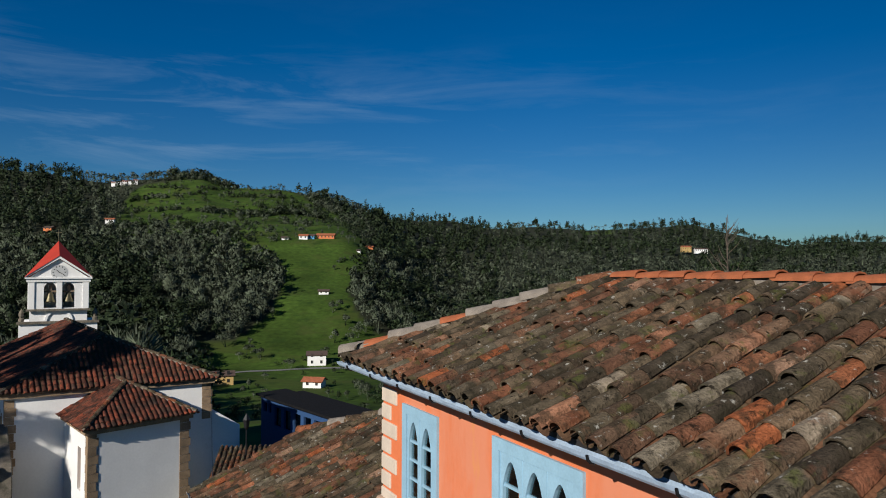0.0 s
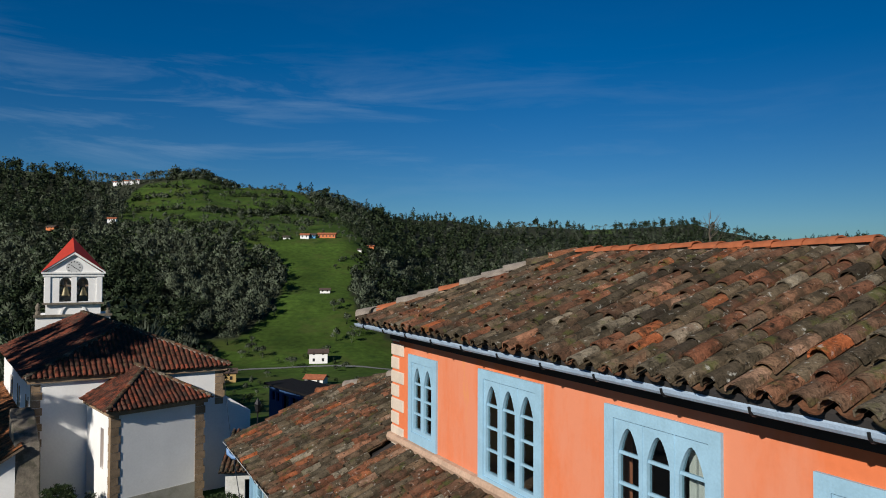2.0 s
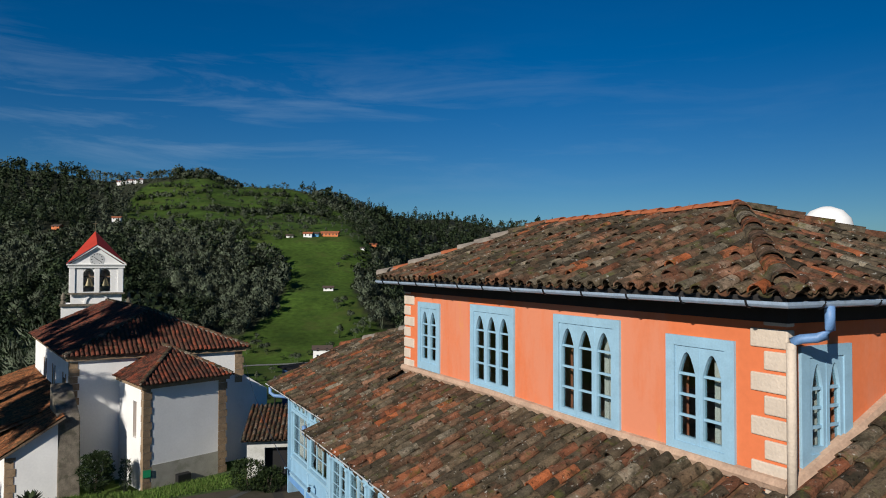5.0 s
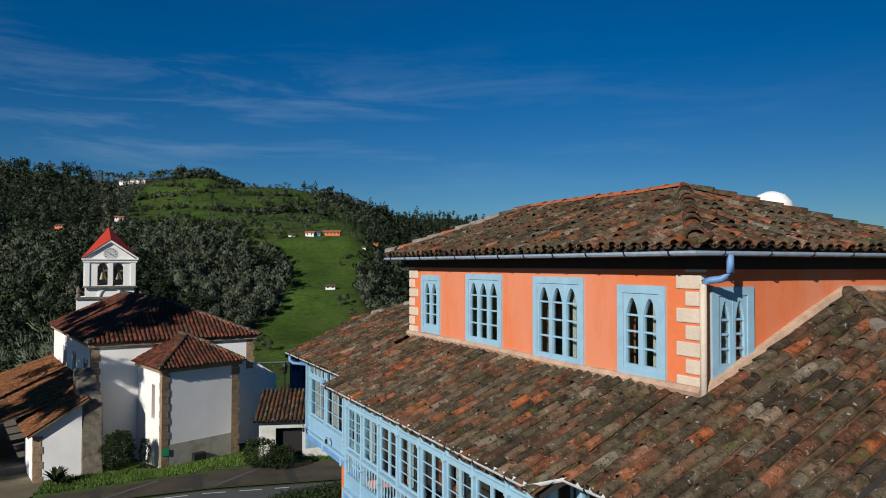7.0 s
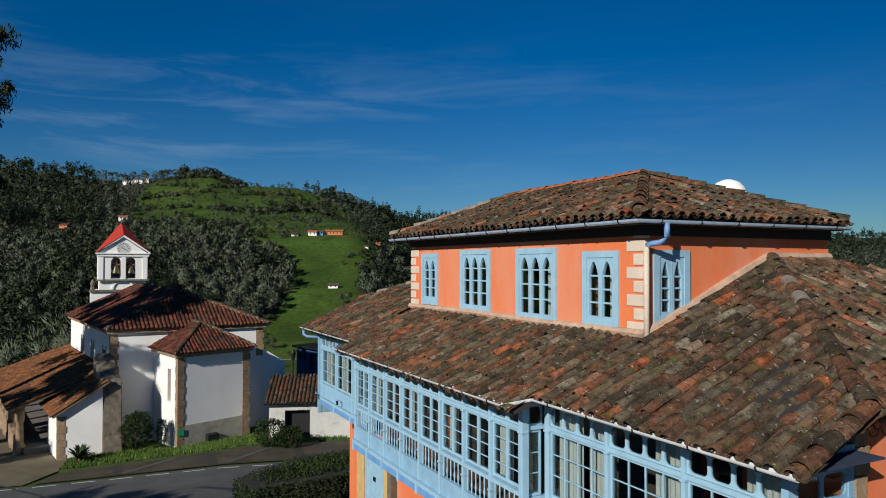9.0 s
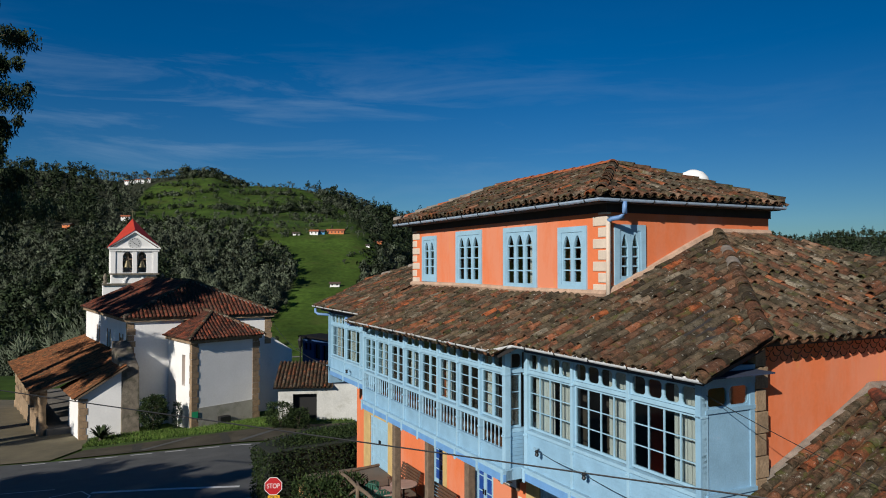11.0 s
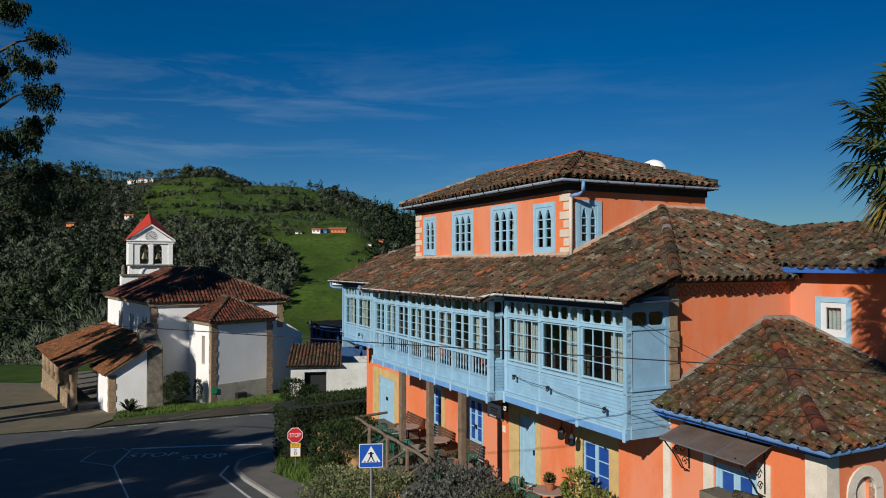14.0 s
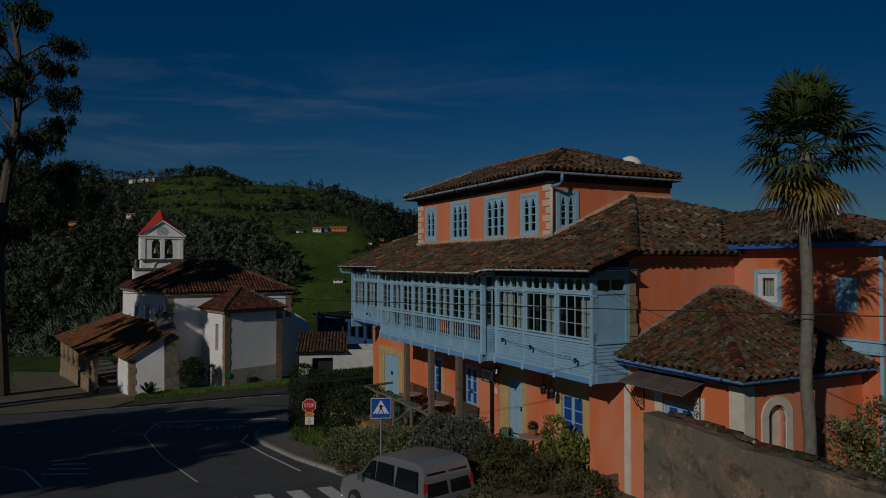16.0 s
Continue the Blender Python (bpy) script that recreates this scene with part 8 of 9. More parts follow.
for k in range(50):
    a = rnd.uniform(0, 6.28)
    z0 = rnd.uniform(7.6, 8.4)
    p = pb + Vector((math.cos(a) * 0.17, math.sin(a) * 0.17, z0))
    L = rnd.uniform(0.4, 1.0)
    q = Vector((math.cos(a + 1.57), math.sin(a + 1.57), 0)) * 0.014
    e = p + Vector((math.cos(a) * 0.1, math.sin(a) * 0.1, -L))
    g.poly([p - q, p + q, e + q * 0.6, e - q * 0.6])
part("dry_thatch", g, M_PALM_D, palm, "ragged dry thatch below the crown")
for k, (a, zz) in enumerate(((0.6, 8.1), (2.4, 8.0))):
    r = np.random.default_rng(k)
    c = np.array(list(pb + Vector((math.cos(a) * 0.45, math.sin(a) * 0.45, zz))))
    n = 700
    v = r.normal(size=(n, 3))
    v /= np.linalg.norm(v, axis=1, keepdims=True)
    pos = c + v * np.array([0.22, 0.22, 0.3]) * r.uniform(0.3, 1, n)[:, None]
    part("fruit_cluster", mesh_from_tris("fruit", shards(r, pos, v, np.full(n, 0.04), np.full(n, 0.035)), M_BLACK), M_BLACK, palm, "dark hanging fruit cluster")

# ---------------------------------------------------------------- writing
def text_mesh(body, size, depth=0.004):
    cu = bpy.data.curves.new("text", "FONT")
    cu.body, cu.size, cu.extrude, cu.align_x, cu.align_y = body, size, depth, "CENTER", "CENTER"
    ob = bpy.data.objects.new("text", cu)
    scene.collection.objects.link(ob)
    me = bpy.data.meshes.new_from_object(ob.evaluated_get(bpy.context.evaluated_depsgraph_get()))
    bpy.data.objects.remove(ob)
    bpy.data.curves.remove(cu)
    return me


def lettering(name, body, size, m, material, parent=None, label=""):
    me = text_mesh(body, size)
    me.transform(m)
    me.materials.clear()
    return part(name, me, material, parent, label)


def upright(at, face, up=(0, 0, 1)):
    """Local x to the reader's right, y up, z towards the reader."""
    z = Vector(face).normalized()
    x = Vector(up).cross(z).normalized()
    return Matrix.Translation(at) @ Matrix((x, z.cross(x), z)).transposed().to_4x4()


def plate(pts, m, d0, d1):
    g = Geo()
    g.prism([m @ Vector((x, y, d0)) for x, y in pts], (m.to_3x3() @ Vector((0, 0, d1 - d0))))
    return g


def ngon(n, r, turn=0.0):
    return [(r * math.cos(2 * math.pi * k / n + turn), r * math.sin(2 * math.pi * k / n + turn)) for k in range(n)]


def rect(w, h, x=0.0, y=0.0):
    return [(x - w / 2, y - h / 2), (x + w / 2, y - h / 2), (x + w / 2, y + h / 2), (x - w / 2, y + h / 2)]


# stop sign with road-number plates
sp = Vector((-5.95, 13.1, 0))
stop = thing("stop_sign", (sp.x, sp.y, 1.3), "red octagonal stop sign with yellow and white road plates", "road sign")
ms = upright((sp.x, sp.y, 2.86), (0.1, -1, 0.05))
g = Geo()
g.tube([(sp.x + 0.003, sp.y + 0.05, 1.0), (sp.x + 0.003, sp.y + 0.05, 3.1)], 0.03, 8)
part("post", g, M_GALV, stop, "grey metal post")
face = part("sign_plate", plate(ngon(8, 0.335, math.pi / 8), ms, 0.0, 0.012), M_WHITE_SIGN, stop)
part("red_field", plate(ngon(8, 0.312, math.pi / 8), ms, 0.012, 0.015), M_RED_SIGN, face)
lettering("lettering", "STOP", 0.21, ms @ pose(0, 0, 0.018) @ Matrix.Diagonal((0.92, 1.15, 1, 1)), M_WHITE_SIGN, face)
py_ = part("number_plate_yellow", plate(rect(0.42, 0.17, 0.02, -0.41), ms, 0.0, 0.012), M_YEL_SIGN, stop, "yellow road number plate")
lettering("lettering", "CB-2", 0.14, ms @ pose(0.02, -0.41, 0.015), M_BLACK, py_)
pw_ = part("distance_plate", plate(rect(0.40, 0.36, 0.02, -0.69), ms, 0.0, 0.012), M_WHITE_SIGN, stop, "white distance plate")
part("plate_border", plate(rect(0.40, 0.02, 0.02, -0.86), ms, 0.012, 0.014), M_YEL_SIGN, pw_)
lettering("lettering", "km", 0.1, ms @ pose(0.02, -0.58, 0.015), M_BLACK, pw_)
lettering("lettering", "0", 0.23, ms @ pose(0.02, -0.74, 0.015), M_BLACK, pw_)
# crossing sign
cp = Vector((-1.58, 2.35, 0))
cross = thing("crossing_sign", (cp.x, cp.y, 2.4), "square blue pedestrian crossing sign on a grey post", "road sign")
mc = upright((cp.x, cp.y, 4.99), (0.12, -1, 0.0))
g = Geo()
g.tube([(cp.x, cp.y + 0.06, 2.0), (cp.x, cp.y + 0.06, 5.25)], 0.035, 8)
part("post", g, M_GALV, cross, "grey metal post")
pl = part("sign_plate", plate(rect(0.62, 0.62), mc, 0.0, 0.012), M_WHITE_SIGN, cross)
part("blue_field", plate(rect(0.585, 0.585), mc, 0.012, 0.015), M_BLUE_SIGN, pl)
part("triangle", plate([(-0.25, -0.17), (0.25, -0.17), (0, 0.25)], mc, 0.015, 0.018), M_WHITE_SIGN, pl)
g = Geo()
for pts in ([(-0.035, -0.02), (0.035, -0.02), (0.03, 0.1), (-0.03, 0.1)], [(-0.035, -0.02), (0.0, -0.02), (-0.06, -0.14), (-0.09, -0.14)], [(0.0, -0.02), (0.035, -0.02), (0.085, -0.14), (0.055, -0.14)], rect(0.15, 0.03, 0, 0.06)):
    g.prism([mc @ Vector((x, y, 0.018)) for x, y in pts], mc.to_3x3() @ Vector((0, 0, 0.002)))
for k in range(5):
    g.prism([mc @ Vector((x, y, 0.0182)) for x, y in rect(0.03, 0.035, -0.16 + 0.08 * k, -0.15)], mc.to_3x3() @ Vector((0, 0, 0.001)))
part("symbol", g, M_BLACK, pl, "plain black bars")

# ---------------------------------------------------------------- road markings
road_z = near_z


def stripe(g, a, b, w, n=None):
    a, b = Vector((*a, 0)), Vector((*b, 0))
    d = b - a
    n = n or max(1, int(d.length / 0.8))
    s = d.normalized().cross(Vector((0, 0, 1))) * w / 2
    for i in range(n):
        p, q = a + d * i / n, a + d * (i + 1) / n
        c = [p - s, p + s, q + s, q - s]
        g.poly([(v.x, v.y, road_z(v.x, v.y) + 0.012) for v in c])


def marking(name, lines, w, label):
    g = Geo()
    for a, b in lines:
        stripe(g, a, b, w)
    return solid(name, g, M_PAINT, label, "road marking", "road markings", "structure")


dash = []
for k in range(9):
    t = k / 8.4
    a = Vector((-22.5, 25.2)).lerp(Vector((-8, 29.2)), t)
    b = Vector((-22.5, 25.2)).lerp(Vector((-8, 29.2)), min(t + 0.075, 1))
    dash.append((tuple(a), tuple(b)))
marking("edge_dashes", dash, 0.12, "white dashed edge line along the main road")
marking("stop_line", [((-15.2, 18.3), (-9.0, 19.2))], 0.3, "worn white stop line across the junction")
marking("curve_line", [((-9.2, 14.6), (-9.0, 12.9)), ((-9.0, 12.9), (-7.0, 9.6)), ((-7.0, 9.6), (-4.9, 6.4))], 0.11, "white edge line following the kerb")
marking("island_line", [((-16.6, 17.6), (-15.8, 18.6)), ((-15.8, 18.6), (-15.0, 17.8)), ((-15.0, 17.8), (-14.2, 14.5)), ((-16.6, 17.6), (-16.2, 15.5)), ((-16.2, 15.5), (-14.2, 14.5)), ((-14.2, 14.5), (-11.0, 9.0)), ((-11.0, 9.0), (-8.0, 4.6))], 0.07, "worn white lines round a painted island")
marking("far_lines", [((-19.5, 18.2), (-17.2, 19.0)), ((-21.0, 15.2), (-19.6, 16.0)), ((-22.5, 13.6), (-21.4, 14.4)), ((-24.0, 12.0), (-22.9, 12.8)), ((-22.8, 10.6), (-15.0, 6.4)), ((-15.0, 6.4), (-12.8, 3.8))], 0.09, "broken white lines across the shaded junction")
marking("hatching", [((-14.6, 7.6), (-13.4, 7.7)), ((-14.3, 6.7), (-12.8, 6.8)), ((-14.0, 5.8), (-12.4, 5.9))], 0.22, "white hatching bars beside the shaded lane")
g = Geo()
for k in range(7):
    a = Vector((-3.6, 3.9)) + Vector((-0.86, -0.5)) * (k * 1.02)
    stripe(g, tuple(a), tuple(a + Vector((1.05, -2.0))), 0.5, 3)
solid("zebra_crossing", g, M_PAINT, "broad white zebra crossing bars on the asphalt", "road marking", kind="structure")
for k, (x, y_, sx, ang) in enumerate(((-13.45, 16.75, 1.0, 7), (-10.9, 16.4, 0.9, 20))):
    me = text_mesh("STOP", 1.0, 0.0)
    me.transform(Matrix.Translation((x, y_, 0)) @ pose(0, 0, 0, 0, 0, ang) @ Matrix.Diagonal((0.95 * sx, 1.25, 1, 1)))
    for v in me.vertices:
        v.co.z = road_z(v.co.x, v.co.y) + 0.013
    me.materials.clear()
    me.materials.append(M_PAINT)
    tagged(new("road_lettering", me), "worn white STOP lettering on the asphalt", "road marking", "road markings", "structure")
sheet("tactile_paving", [(-3.9, 6.6), (-2.5, 5.0), (-1.5, 5.9), (-2.9, 7.5)], mat("red_tactile_paving", (0.30, 0.13, 0.10), 0.9, vary=0.15, scale=4, fine=40), "red tactile paving at the crossing", "pavement", 0.128)
for nm, pts in (("concrete_joint", [((-17.2, 27.8), (-15.6, 31.0)), ((-12.0, 29.3), (-10.4, 33.6))]),):
    g = Geo()
    for a, b in pts:
        stripe(g, a, b, 0.35)
    for i, v in enumerate(g.v):
        g.v[i] = (v[0], v[1], v[2] + 0.03)
    solid(nm, g, M_ASPHALT, "dark tarred joint in the concrete strip", "joint", kind="structure")

# ---------------------------------------------------------------- terrace things
TZ = 3.35
for k, u in enumerate((-6.48, -4.39, -2.33)):
    g = Geo()
    g.box(u - 0.095, u + 0.095, -2.06, -1.87, TZ, 6.44, H)
    post = soften(part("timber_post", g, M_TIMBER), 0.02)
    tagged(post, "rough weathered timber post carrying the gallery", "post", "gallery posts")


def railing():
    root = thing("terrace_railing", H(-8, -2.6, TZ), "rustic weathered timber railing with diagonal braces", "railing")
    us = [-9.4, -7.9, -6.3, -4.7, -3.3]
    for u in us:
        g = Geo()
        g.tube([H(u, -2.58, TZ - 0.3), H(u, -2.58, TZ + 1.05)], 0.06, 8)
        part("post", g, M_TIMBER, root)
    for a, b in zip(us, us[1:]):
        g = Geo()
        g.tube([H(a, -2.58, TZ + 1.0), H((a + b) / 2, -2.585, TZ + 1.03), H(b, -2.58, TZ + 0.98)], 0.055, 8)
        part("rail", g, M_TIMBER, root)
        g = Geo()
        g.tube([H(a, -2.57, TZ + 0.15), H(b, -2.59, TZ + 0.95)], 0.04, 7)
        part("brace", g, M_TIMBER, root)
    g = Geo()
    g.tube([H(-9.4, -2.58, TZ + 1.0), H(-9.7, -1.2, TZ + 1.0)], 0.05, 8)
    part("rail", g, M_TIMBER, root)


railing()
M_PLASTIC = mat("green_plastic", (0.035, 0.13, 0.09), 0.45, vary=0.1, spots=[((0.08, 0.2, 0.15), 6, 0.62, 0.4)])
M_BENCH = mat("brown_slats", (0.13, 0.065, 0.035), 0.7, vary=0.25)
M_TABLETOP = mat("pinkish_table_top", (0.42, 0.30, 0.25), 0.6, vary=0.15)
M_POT = mat("terracotta_pot", (0.40, 0.13, 0.06), 0.85, vary=0.2)


def plastic_chair():
    root = thing("garden_chair", (0, 0, 0), "green moulded plastic garden armchair on the terrace", "chair", "terrace chairs")
    g = Geo()
    g.box(-0.24, 0.24, -0.22, 0.24, 0.40, 0.43)
    soften(part("seat", g, M_PLASTIC, root), 0.012)
    for x in (-0.23, 0.23):
        for y_ in (-0.21, 0.22):
            g = Geo()
            g.tube([(x * 1.1, y_ * 1.15, 0), (x, y_, 0.41)], [0.02, 0.026], 6)
            part("leg", g, M_PLASTIC, root)
        g = Geo()
        g.tube([(x * 1.05, 0.22, 0.41), (x * 1.12, 0.2, 0.63), (x * 1.14, -0.1, 0.65), (x * 1.05, -0.25, 0.68)], 0.022, 6)
        part("armrest", g, M_PLASTIC, root)
    for k in range(5):
        g = Geo()
        x = -0.18 + 0.09 * k
        g.box(x - 0.03, x + 0.03, -0.275, -0.255, 0.43, 0.80 + 0.05 * math.cos((k - 2) * 0.7))
        part("back_slat", g, M_PLASTIC, root)
    g = Geo()
    g.tube([(-0.24, -0.25, 0.42), (-0.24, -0.27, 0.78), (-0.1, -0.275, 0.87), (0.1, -0.275, 0.87), (0.24, -0.27, 0.78), (0.24, -0.25, 0.42)], 0.022, 6)
    part("back_frame", g, M_PLASTIC, root)
    return root


ch0 = plastic_chair()
ang0 = -62.5
places = [(-8.9, -1.9, 40), (-8.2, -2.2, 150), (-7.4, -1.9, 210), (-6.9, -2.3, 20), (-5.9, -2.2, 160), (-5.2, -1.6, 250), (-4.0, -1.4, 80), (-3.6, -1.0, 190), (-3.0, -2.2, 300), (-1.0, -1.2, 140), (-0.8, -0.7, 250)]
for k, (u, v, a) in enumerate(places):
    p = H(u, v, TZ)
    m = pose(p.x, p.y, p.z, 0, 0, a)
    if k == 0:
        ch0.matrix_basis = m
    else:
        copy_thing(ch0, m)


def round_table(u, v, r=0.42, h=0.72, label="round pinkish table on an iron foot"):
    p = H(u, v, TZ if u < -0.4 else 3.55)
    root = thing("round_table", p, label, "table", "terrace tables")
    g = Geo()
    g.lathe(p + Vector((0, 0, h - 0.03)), [(r - 0.01, 0), (r, 0.008), (r, 0.03), (r - 0.01, 0.036)], 24)
    part("tabletop", g, M_TABLETOP, root)
    g = Geo()
    g.lathe(p, [(0.2, 0), (0.2, 0.02), (0.03, 0.06), (0.025, h - 0.03)], 10)
    part("foot", g, M_IRON, root)


for u, v in ((-8.4, -0.9), (-6.2, -0.8), (-8.0, -1.6), (-5.6, -1.9), (-3.2, -1.6), (0.3, -0.9)):
    round_table(u, v)


def bench(u, v, turn):
    p = H(u, v, TZ)
    M = Matrix.Translation(p) @ pose(0, 0, 0, 0, 0, turn)
    fn = lambda a, b, c: M @ Vector((a, b, c))
    root = thing("slatted_bench", p, "brown slatted bench with iron ends against the wall", "bench", "terrace benches")
    for k in range(5):
        g = Geo()
        g.box(-0.7, 0.7, -0.2 + k * 0.09, -0.13 + k * 0.09, 0.42, 0.45, fn)
        part("slat", g, M_BENCH, root)
    for k in range(5):
        g = Geo()
        g.box(-0.7, 0.7, 0.25 + k * 0.025, 0.275 + k * 0.025, 0.48 + k * 0.085, 0.55 + k * 0.085, fn)
        part("slat", g, M_BENCH, root)
    for x in (-0.62, 0.62):
        g = Geo()
        g.tube([fn(x, -0.2, 0), fn(x, -0.18, 0.41), fn(x, 0.22, 0.41), fn(x, 0.38, 0.9)], 0.018, 6)
        g.tube([fn(x, 0.3, 0), fn(x, 0.22, 0.41)], 0.018, 6)
        part("iron_end", g, M_IRON, root)


bench(-7.0, -0.55, ang0)
bench(-5.0, -0.55, ang0)
bench(-9.4, -0.55, ang0)


def flower_pot(u, v, z, r, seed, label):
    p = H(u, v, z)
    root = thing("flower_pot", p, label, "flower pot", "flower pots")
    g = Geo()
    g.lathe(p, [(r * 0.7, 0), (r * 0.95, r * 1.3), (r * 1.08, r * 1.32), (r * 1.08, r * 1.55), (r * 0.9, r * 1.55), (r * 0.85, r * 1.4)], 14)
    part("pot", g, M_POT, root)
    rr_ = np.random.default_rng(seed)
    n = 260
    v_ = rr_.normal(size=(n, 3))
    v_ /= np.linalg.norm(v_, axis=1, keepdims=True)
    c = np.array([p.x, p.y, p.z + r * 1.8])
    part("plant", mesh_from_tris("plant", shards(rr_, c + v_ * r * 0.7, v_ + np.array([0, 0, 0.4]), np.full(n, 0.09), np.full(n, 0.05)), M_SHRUB), M_SHRUB, root)


flower_pot(-3.2, -1.6, TZ + 0.726, 0.15, 1, "terracotta pot with a small plant on a table")
flower_pot(0.3, -0.9, 3.55 + 0.726, 0.14, 2, "terracotta pot with a small plant on a table")
flower_pot(3.2, -1.0, 3.55, 0.16, 3, "terracotta pot on the terrace floor")
flower_pot(3.6, -1.2, 3.55, 0.13, 4, "terracotta pot on the terrace floor")

# framed menu board, notices and lanterns on the wall
menu = thing("menu_board", H(-3.76, 0, 5.4), "framed white menu board with a faded printed oval on the wall", "sign board")
g = Geo()
g.box(-4.22, -3.30, -0.07, -0.005, 5.2, 5.68, front)
part("frame", g, M_TIMBER, menu)
g = Geo()
g.box(-4.16, -3.36, -0.078, -0.071, 5.25, 5.63, front)
part("panel", g, M_WHITE_SIGN, menu)
g = Geo()
for (w, h, z, x) in ((0.46, 0.05, 5.5, -3.76), (0.36, 0.05, 5.42, -3.76), (0.46, 0.03, 5.34, -3.76)):
    g.box(x - w / 2, x + w / 2, -0.082, -0.078, z - h / 2, z + h / 2, front)
part("print", g, mat("faded_print", (0.62, 0.28, 0.12), 0.7), menu, "unreadable orange print")
g = Geo()
g.box(-3.36, -3.2, -0.02, -0.003, 4.86, 5.06, front)
solid("wall_notice", g, M_CREAM, "small cream notice fixed to the orange wall", "notice")


def lantern(u, v, z, label):
    p = H(u, v, z)
    root = thing("wall_lantern", p, label, "lantern", "lanterns")
    g = Geo()
    g.lathe(p, [(0.05, 0), (0.085, 0.02), (0.095, 0.2), (0.11, 0.21), (0.05, 0.3), (0.015, 0.33), (0.012, 0.42)], 6)
    part("cage", g, M_IRON, root)
    g = Geo()
    g.lathe(p + Vector((0, 0, 0.025)), [(0.089, 0), (0.098, 0.17)], 6)
    part("pane", g, M_GLASS, root)
    g = Geo()
    g.tube([p + Vector((0, 0, 0.4)), p + Vector((0, 0, 0.62))], 0.008, 5)
    part("chain", g, M_IRON, root)


lantern(0.05, -0.35, 5.42, "black iron lantern hung under the gallery")
lantern(0.55, -0.4, 5.38, "black iron lantern hung under the gallery")
lantern(-2.75, -0.3, 5.6, "black iron lantern hung under the gallery")
for k, (u, v, z) in enumerate(((-13.7, -1.56, 7.05), (-11.5, -1.56, 7.2), (-0.1, -1.6, 7.16), (1.35, -1.6, 7.1), (3.35, -1.6, 6.98))):
    p = H(u, v, z)
    root = thing("cable_bracket", p, "small blue cable bracket with a dark insulator", "bracket", "cable brackets")
    g = Geo()
    o = -HV * 0.14
    g.tube([p + HU * -0.1, p + o * 0.8 + HU * -0.1 + Vector((0, 0, 0.03)), p + o + HU * 0.06 + Vector((0, 0, 0.03))], 0.018, 6)
    part("arm", g, M_BLUE, root)
    g = Geo()
    g.lathe(p + o + HU * 0.06 + Vector((0, 0, -0.1)), [(0.02, 0), (0.045, 0.03), (0.03, 0.07), (0.045, 0.1), (0.02, 0.13)], 8)
    part("insulator", g, M_IRON, root)


def cable(name, pts, r, sag, label):
    g = Geo()
    for a, b in zip(pts, pts[1:]):
        a, b = Vector(a), Vector(b)
        g.tube([a.lerp(b, k / 14) - Vector((0, 0, sag * 4 * (k / 14) * (1 - k / 14))) for k in range(15)], r, 5)
    tagged(part(name, g, M_BLACK), label, "cable")


cable("overhead_cable", [(-46, 19.5, 9.3), (24, -15.0, 8.6)], 0.010, 0.38, "thin black overhead cable across the street")
cable("overhead_cable", [tuple(H(3.8, -1.6, 9.0)), tuple(H(5.8, 0.4, 7.6))], 0.006, 0.05, "thin cable from the gallery to the kitchen roof")
cable("overhead_cable", [tuple(H(-0.1, -1.72, 7.18)), tuple(H(1.35, -1.72, 7.1)), tuple(H(3.35, -1.72, 7.0))], 0.006, 0.04, "thin cable looped between brackets")
cable("overhead_cable", [(-13.2, 41.2, 6.6), tuple(H(-13.9, -1.6, 7.05))], 0.012, 0.5, "thin black cable between church and house")
# street lantern by the lane and lamp head at the junction
lamp = thing("street_lamp", (-10.4, 32.0, 0.3), "black cast iron street lantern on a post", "street lamp")
g = Geo()
g.lathe((-10.4, 38.5, -0.2), [(0.09, 0), (0.07, 0.8), (0.045, 1.0), (0.04, 5.0)], 8)
part("post", g, M_IRON, lamp)
g = Geo()
g.lathe((-10.4, 38.5, 4.8), [(0.06, 0), (0.14, 0.1), (0.2, 0.5), (0.22, 0.52), (0.1, 0.72), (0.02, 0.85)], 6)
part("lantern_head", g, M_IRON, lamp)
lamp2 = thing("street_lamp", (-22, 9, 1.6), "grey metal street lamp with a long arm", "street lamp")
g = Geo()
g.tube([(-22, 9, 1.4), (-22, 9, 9.0), (-21.2, 8.8, 9.5), (-17.6, 8.0, 9.45)], [0.09, 0.06, 0.05, 0.04], 8)
part("post", g, M_GALV, lamp2)
g = Geo()
g.hexa([(-17.7, 7.85, 9.38), (-16.9, 7.7, 9.36), (-16.9, 7.95, 9.36), (-17.7, 8.15, 9.38), (-17.7, 7.9, 9.52), (-17.0, 7.75, 9.46), (-17.0, 7.9, 9.46), (-17.7, 8.1, 9.52)])
soften(part("lamp_head", g, M_GALV, lamp2), 0.03)
g = Geo()
m_g = upright(S_(0.5, 0.25, 0.85), -SB)
tagged(part("notice_plate", plate(rect(0.42, 0.42), m_g, 0.01, 0.02), M_GREEN_SIGN), "small green notice plate on the church corner", "notice")
g = Geo()
g.box(2.15, 2.95, -0.25, 0.2, -0.1, 0.5, S_)
soften(tagged(part("utility_box", g, M_BLACK), "low dark box on the lawn beside the church", "box"), 0.03)
# stacked boards and a terrace bin below the shrubs
g = Geo()
cr_o = H(2.6, -1.0, 3.5)
crate = thing("timber_planter", cr_o, "low planter of dark weathered boards", "planter")
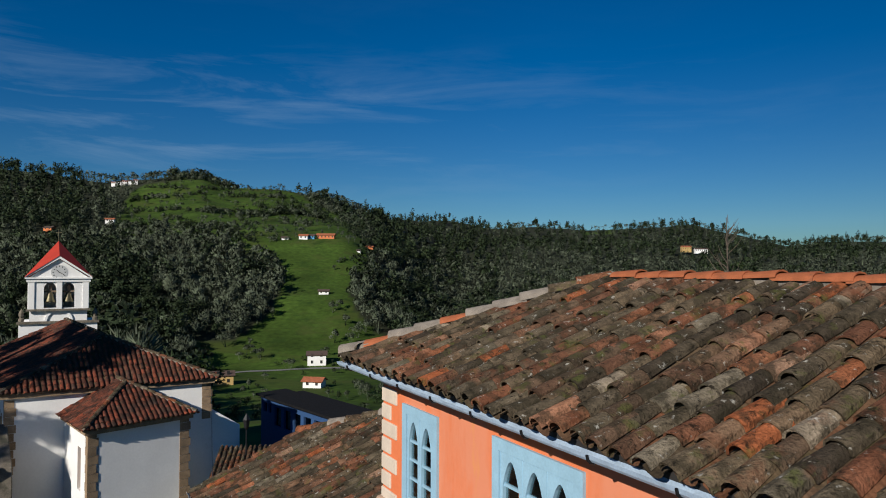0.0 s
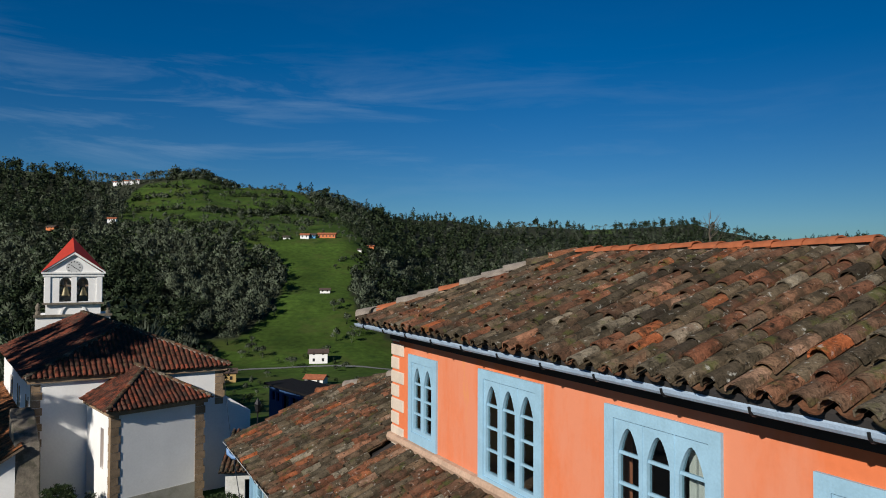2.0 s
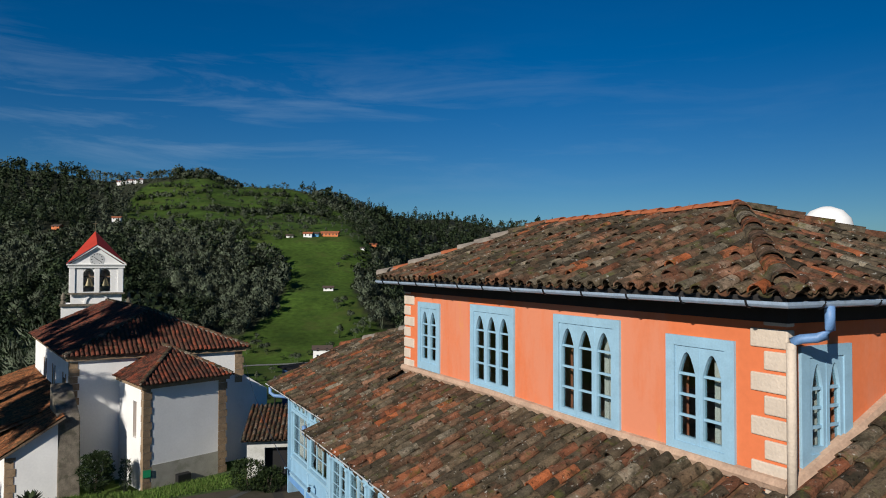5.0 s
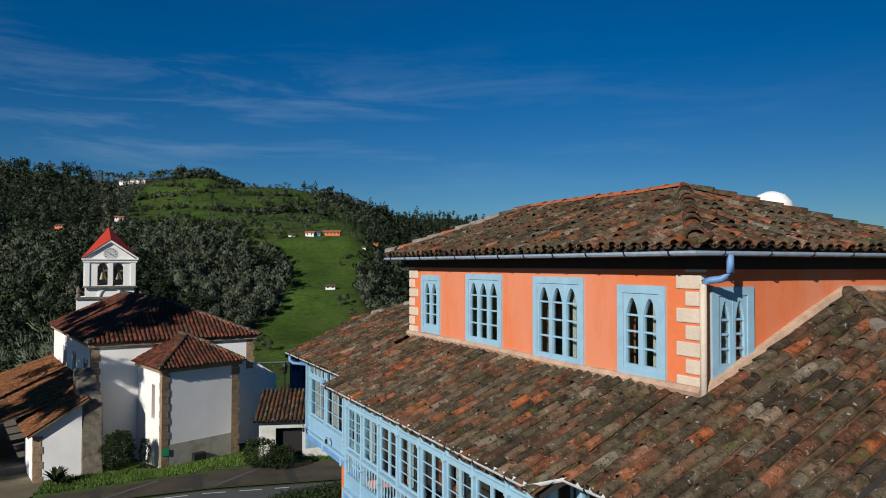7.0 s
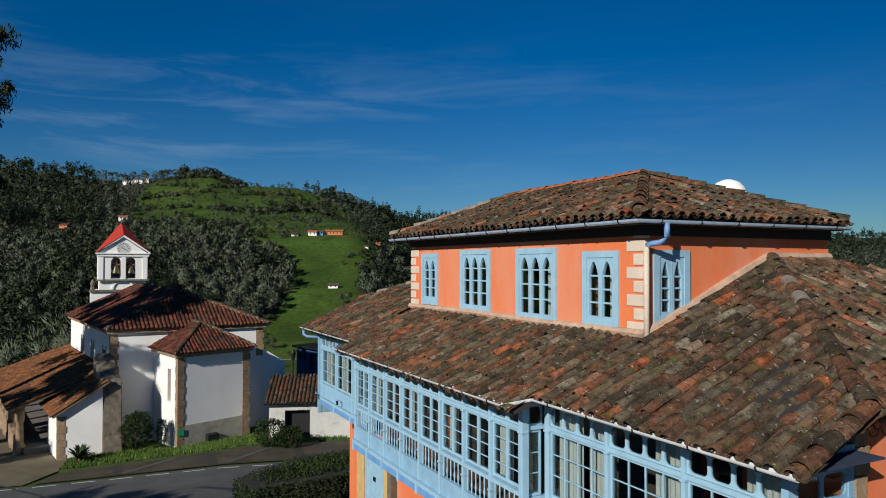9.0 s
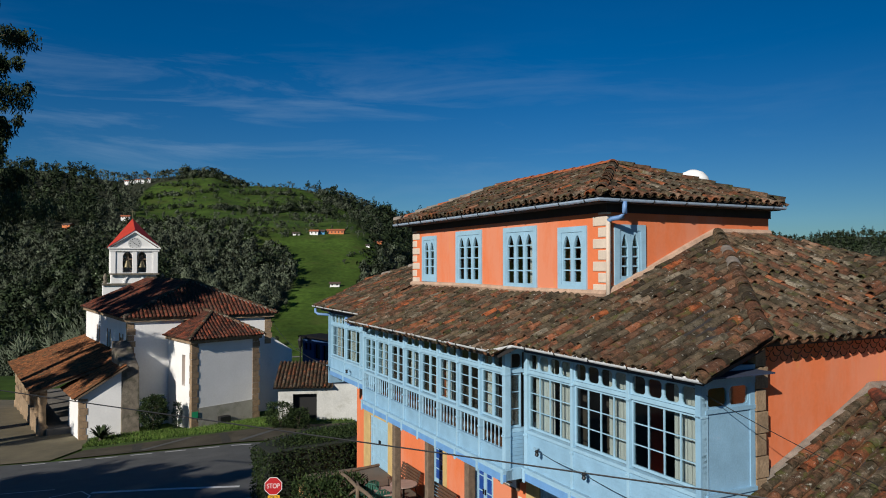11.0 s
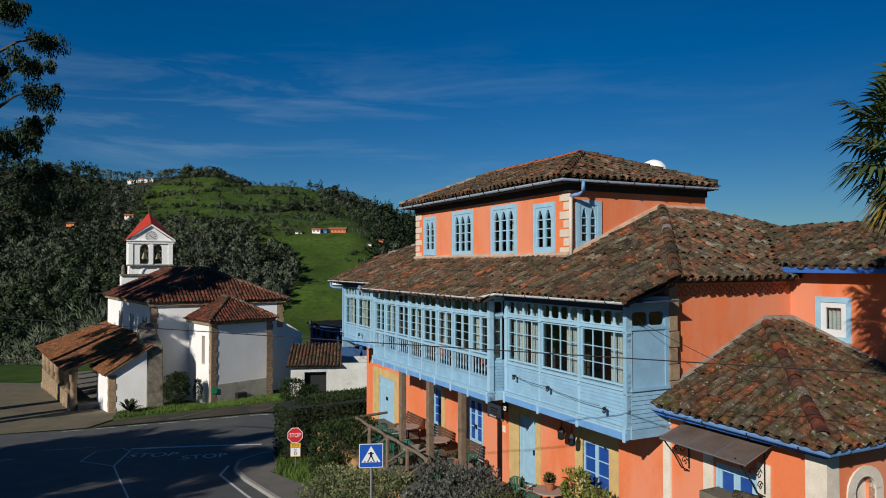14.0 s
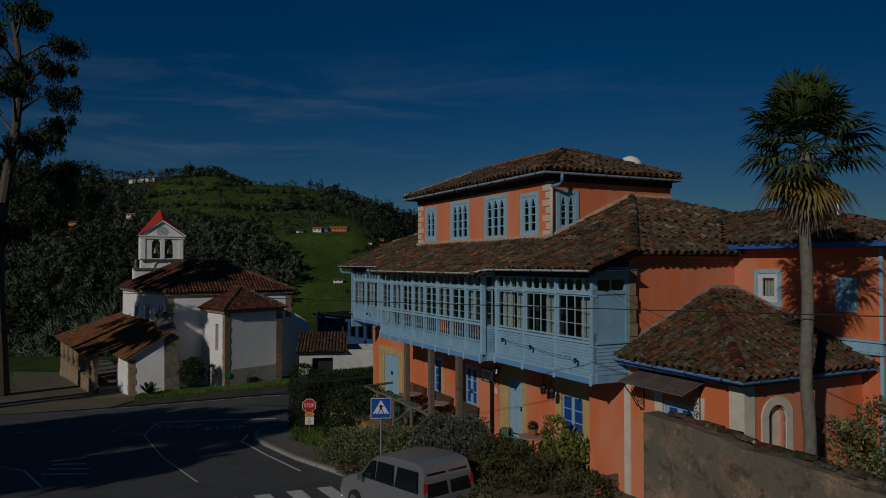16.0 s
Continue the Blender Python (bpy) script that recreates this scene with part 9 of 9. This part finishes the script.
for k in range(4):
    g = Geo()
    g.box(1.9, 3.5, -1.35, -1.3, 3.3 + 0.17 * k, 3.45 + 0.17 * k, H)
    part("board", g, M_TIMBER, crate)
    g = Geo()
    g.box(3.45, 3.5, -1.3, -0.4, 3.3 + 0.17 * k, 3.45 + 0.17 * k, H)
    part("board", g, M_TIMBER, crate)
g = Geo()
g.box(4.02, 4.3, 0.02, 0.1, 3.35, 3.75, H)
solid("meter_box", g, M_WHITE_SIGN, "small white meter box on the wall foot", "meter box")

# ---------------------------------------------------------------- silver van at the kerb
van = thing("parked_van", (0.5, -1.0, 2.5), "silver grey small van parked at the kerb", "van")
VH = Vector((-0.62, 0.785, 0)).normalized()         # its front
VS = Vector((VH.y, -VH.x, 0))
vb = Vector((0.5, -1.0, road_z(0, -1.0) + 0.02))
slope_v = (road_z(0, 4) - road_z(0, 0)) / 4 * VH.y
VN = lambda a, s, z: vb + VH * a + VS * s + Vector((0, 0, z + slope_v * a))
M_SILVER = mat("silver_car_paint", (0.40, 0.415, 0.44), 0.3, metal=0.6, vary=0.04, bump=0)
M_CARGLASS = mat("dark_car_glass", (0.012, 0.014, 0.016), 0.06, vary=0.02, bump=0)
M_RUBBER = mat("black_rubber", (0.02, 0.02, 0.02), 0.8, vary=0.1)
prof = [(0.0, 0.32), (-0.06, 0.5), (-0.04, 0.95), (0.06, 1.45), (0.16, 1.74), (0.5, 1.81), (1.6, 1.82), (2.3, 1.74), (2.62, 1.55), (3.05, 1.12), (3.6, 1.02), (4.0, 0.86), (4.12, 0.55), (4.08, 0.3)]
bm = bmesh.new()
rows_v = []
for s, k in ((-0.80, 0.96), (-0.86, 1.0), (0.86, 1.0), (0.80, 0.96)):
    row = []
    for a, z in prof:
        inset = 0.0 if z < 1.0 else (z - 1.0) * 0.16
        row.append(bm.verts.new(VN(a if k == 1.0 else 2.0 + (a - 2.0) * 0.985, s - math.copysign(inset, s), z if k == 1.0 else 0.3 + (z - 0.3) * 0.985)))
    rows_v.append(row)
nv = len(prof)
for i in range(3):
    for j in range(nv):
        q = (j + 1) % nv
        bm.faces.new((rows_v[i][j], rows_v[i][q], rows_v[i + 1][q], rows_v[i + 1][j]))
bm.faces.new(rows_v[0])
bm.faces.new(rows_v[3][::-1])
bmesh.ops.recalc_face_normals(bm, faces=bm.faces[:])
me = bpy.data.meshes.new("body")
bm.to_mesh(me)
bm.free()
soften(part("body", me, M_SILVER, van), 0.03)


def van_panel(name, pts, material, label="", thick=0.012):
    g = Geo()
    P3 = [Vector(p) for p in pts]
    n = (P3[1] - P3[0]).cross(P3[2] - P3[0]).normalized()
    c = sum(P3, Vector()) / len(P3)
    if n.dot(c - VN(2.0, 0, 1.0)) < 0:
        n = -n
    g.prism([p - n * 0.004 for p in P3], n * thick)
    return part(name, g, material, van, label)


zi = lambda z: 0.86 - max(z - 1.0, 0) * 0.16
for s in (-1, 1):
    for a0, a1 in ((0.28, 1.25), (1.38, 2.2)):
        van_panel("side_window", [VN(a0, s * zi(1.08), 1.08), VN(a1, s * zi(1.08), 1.08), VN(a1 - 0.04, s * zi(1.6), 1.6), VN(a0 + 0.06, s * zi(1.6), 1.6)], M_CARGLASS)
    van_panel("side_window", [VN(2.3, s * zi(1.08), 1.08), VN(2.95, s * zi(1.08), 1.08), VN(2.5, s * zi(1.58), 1.56), VN(2.3, s * zi(1.6), 1.6)], M_CARGLASS)
    g = Geo()
    for a in (0.75, 3.3):
        g = Geo()
        g.tube([VN(a, s * 0.70, 0.31), VN(a, s * 0.88, 0.31)], 0.31, 20)
        wheel = part("wheel", g, M_RUBBER, van)
        g = Geo()
        g.tube([VN(a, s * 0.87, 0.31), VN(a, s * 0.892, 0.31)], 0.19, 16)
        part("rim", g, M_GALV, wheel)
    van_panel("tail_light", [VN(-0.045, s * 0.84, 0.75), VN(-0.045, s * 0.70, 0.75), VN(0.03, s * 0.70, 1.35), VN(0.03, s * 0.80, 1.35)], M_RED_SIGN, "red tail light")
    g = Geo()
    c = VN(2.85, s * 0.98, 1.12)
    g.box(-0.06, 0.06, -0.1, 0.1, -0.09, 0.09, lambda a, b, z: c + VH * a + VS * b + Vector((0, 0, z)))
    soften(part("wing_mirror", g, M_SILVER, van), 0.03)
    van_panel("rear_window", [VN(-0.035, s * 0.05, 1.0), VN(-0.035, s * 0.70, 1.0), VN(0.1, s * 0.64, 1.56), VN(0.1, s * 0.05, 1.56)], M_CARGLASS)
van_panel("windscreen", [VN(3.0, -0.7, 1.16), VN(3.0, 0.7, 1.16), VN(2.64, 0.64, 1.54), VN(2.64, -0.64, 1.54)], M_CARGLASS)
van_panel("bumper", [VN(-0.07, -0.82, 0.35), VN(-0.07, 0.82, 0.35), VN(-0.07, 0.82, 0.6), VN(-0.07, -0.82, 0.6)], M_RUBBER, "black rear bumper", 0.05)
van_panel("number_plate", [VN(-0.055, -0.26, 0.7), VN(-0.055, 0.26, 0.7), VN(-0.05, 0.26, 0.81), VN(-0.05, -0.26, 0.81)], M_WHITE_SIGN, "white plate without readable characters")
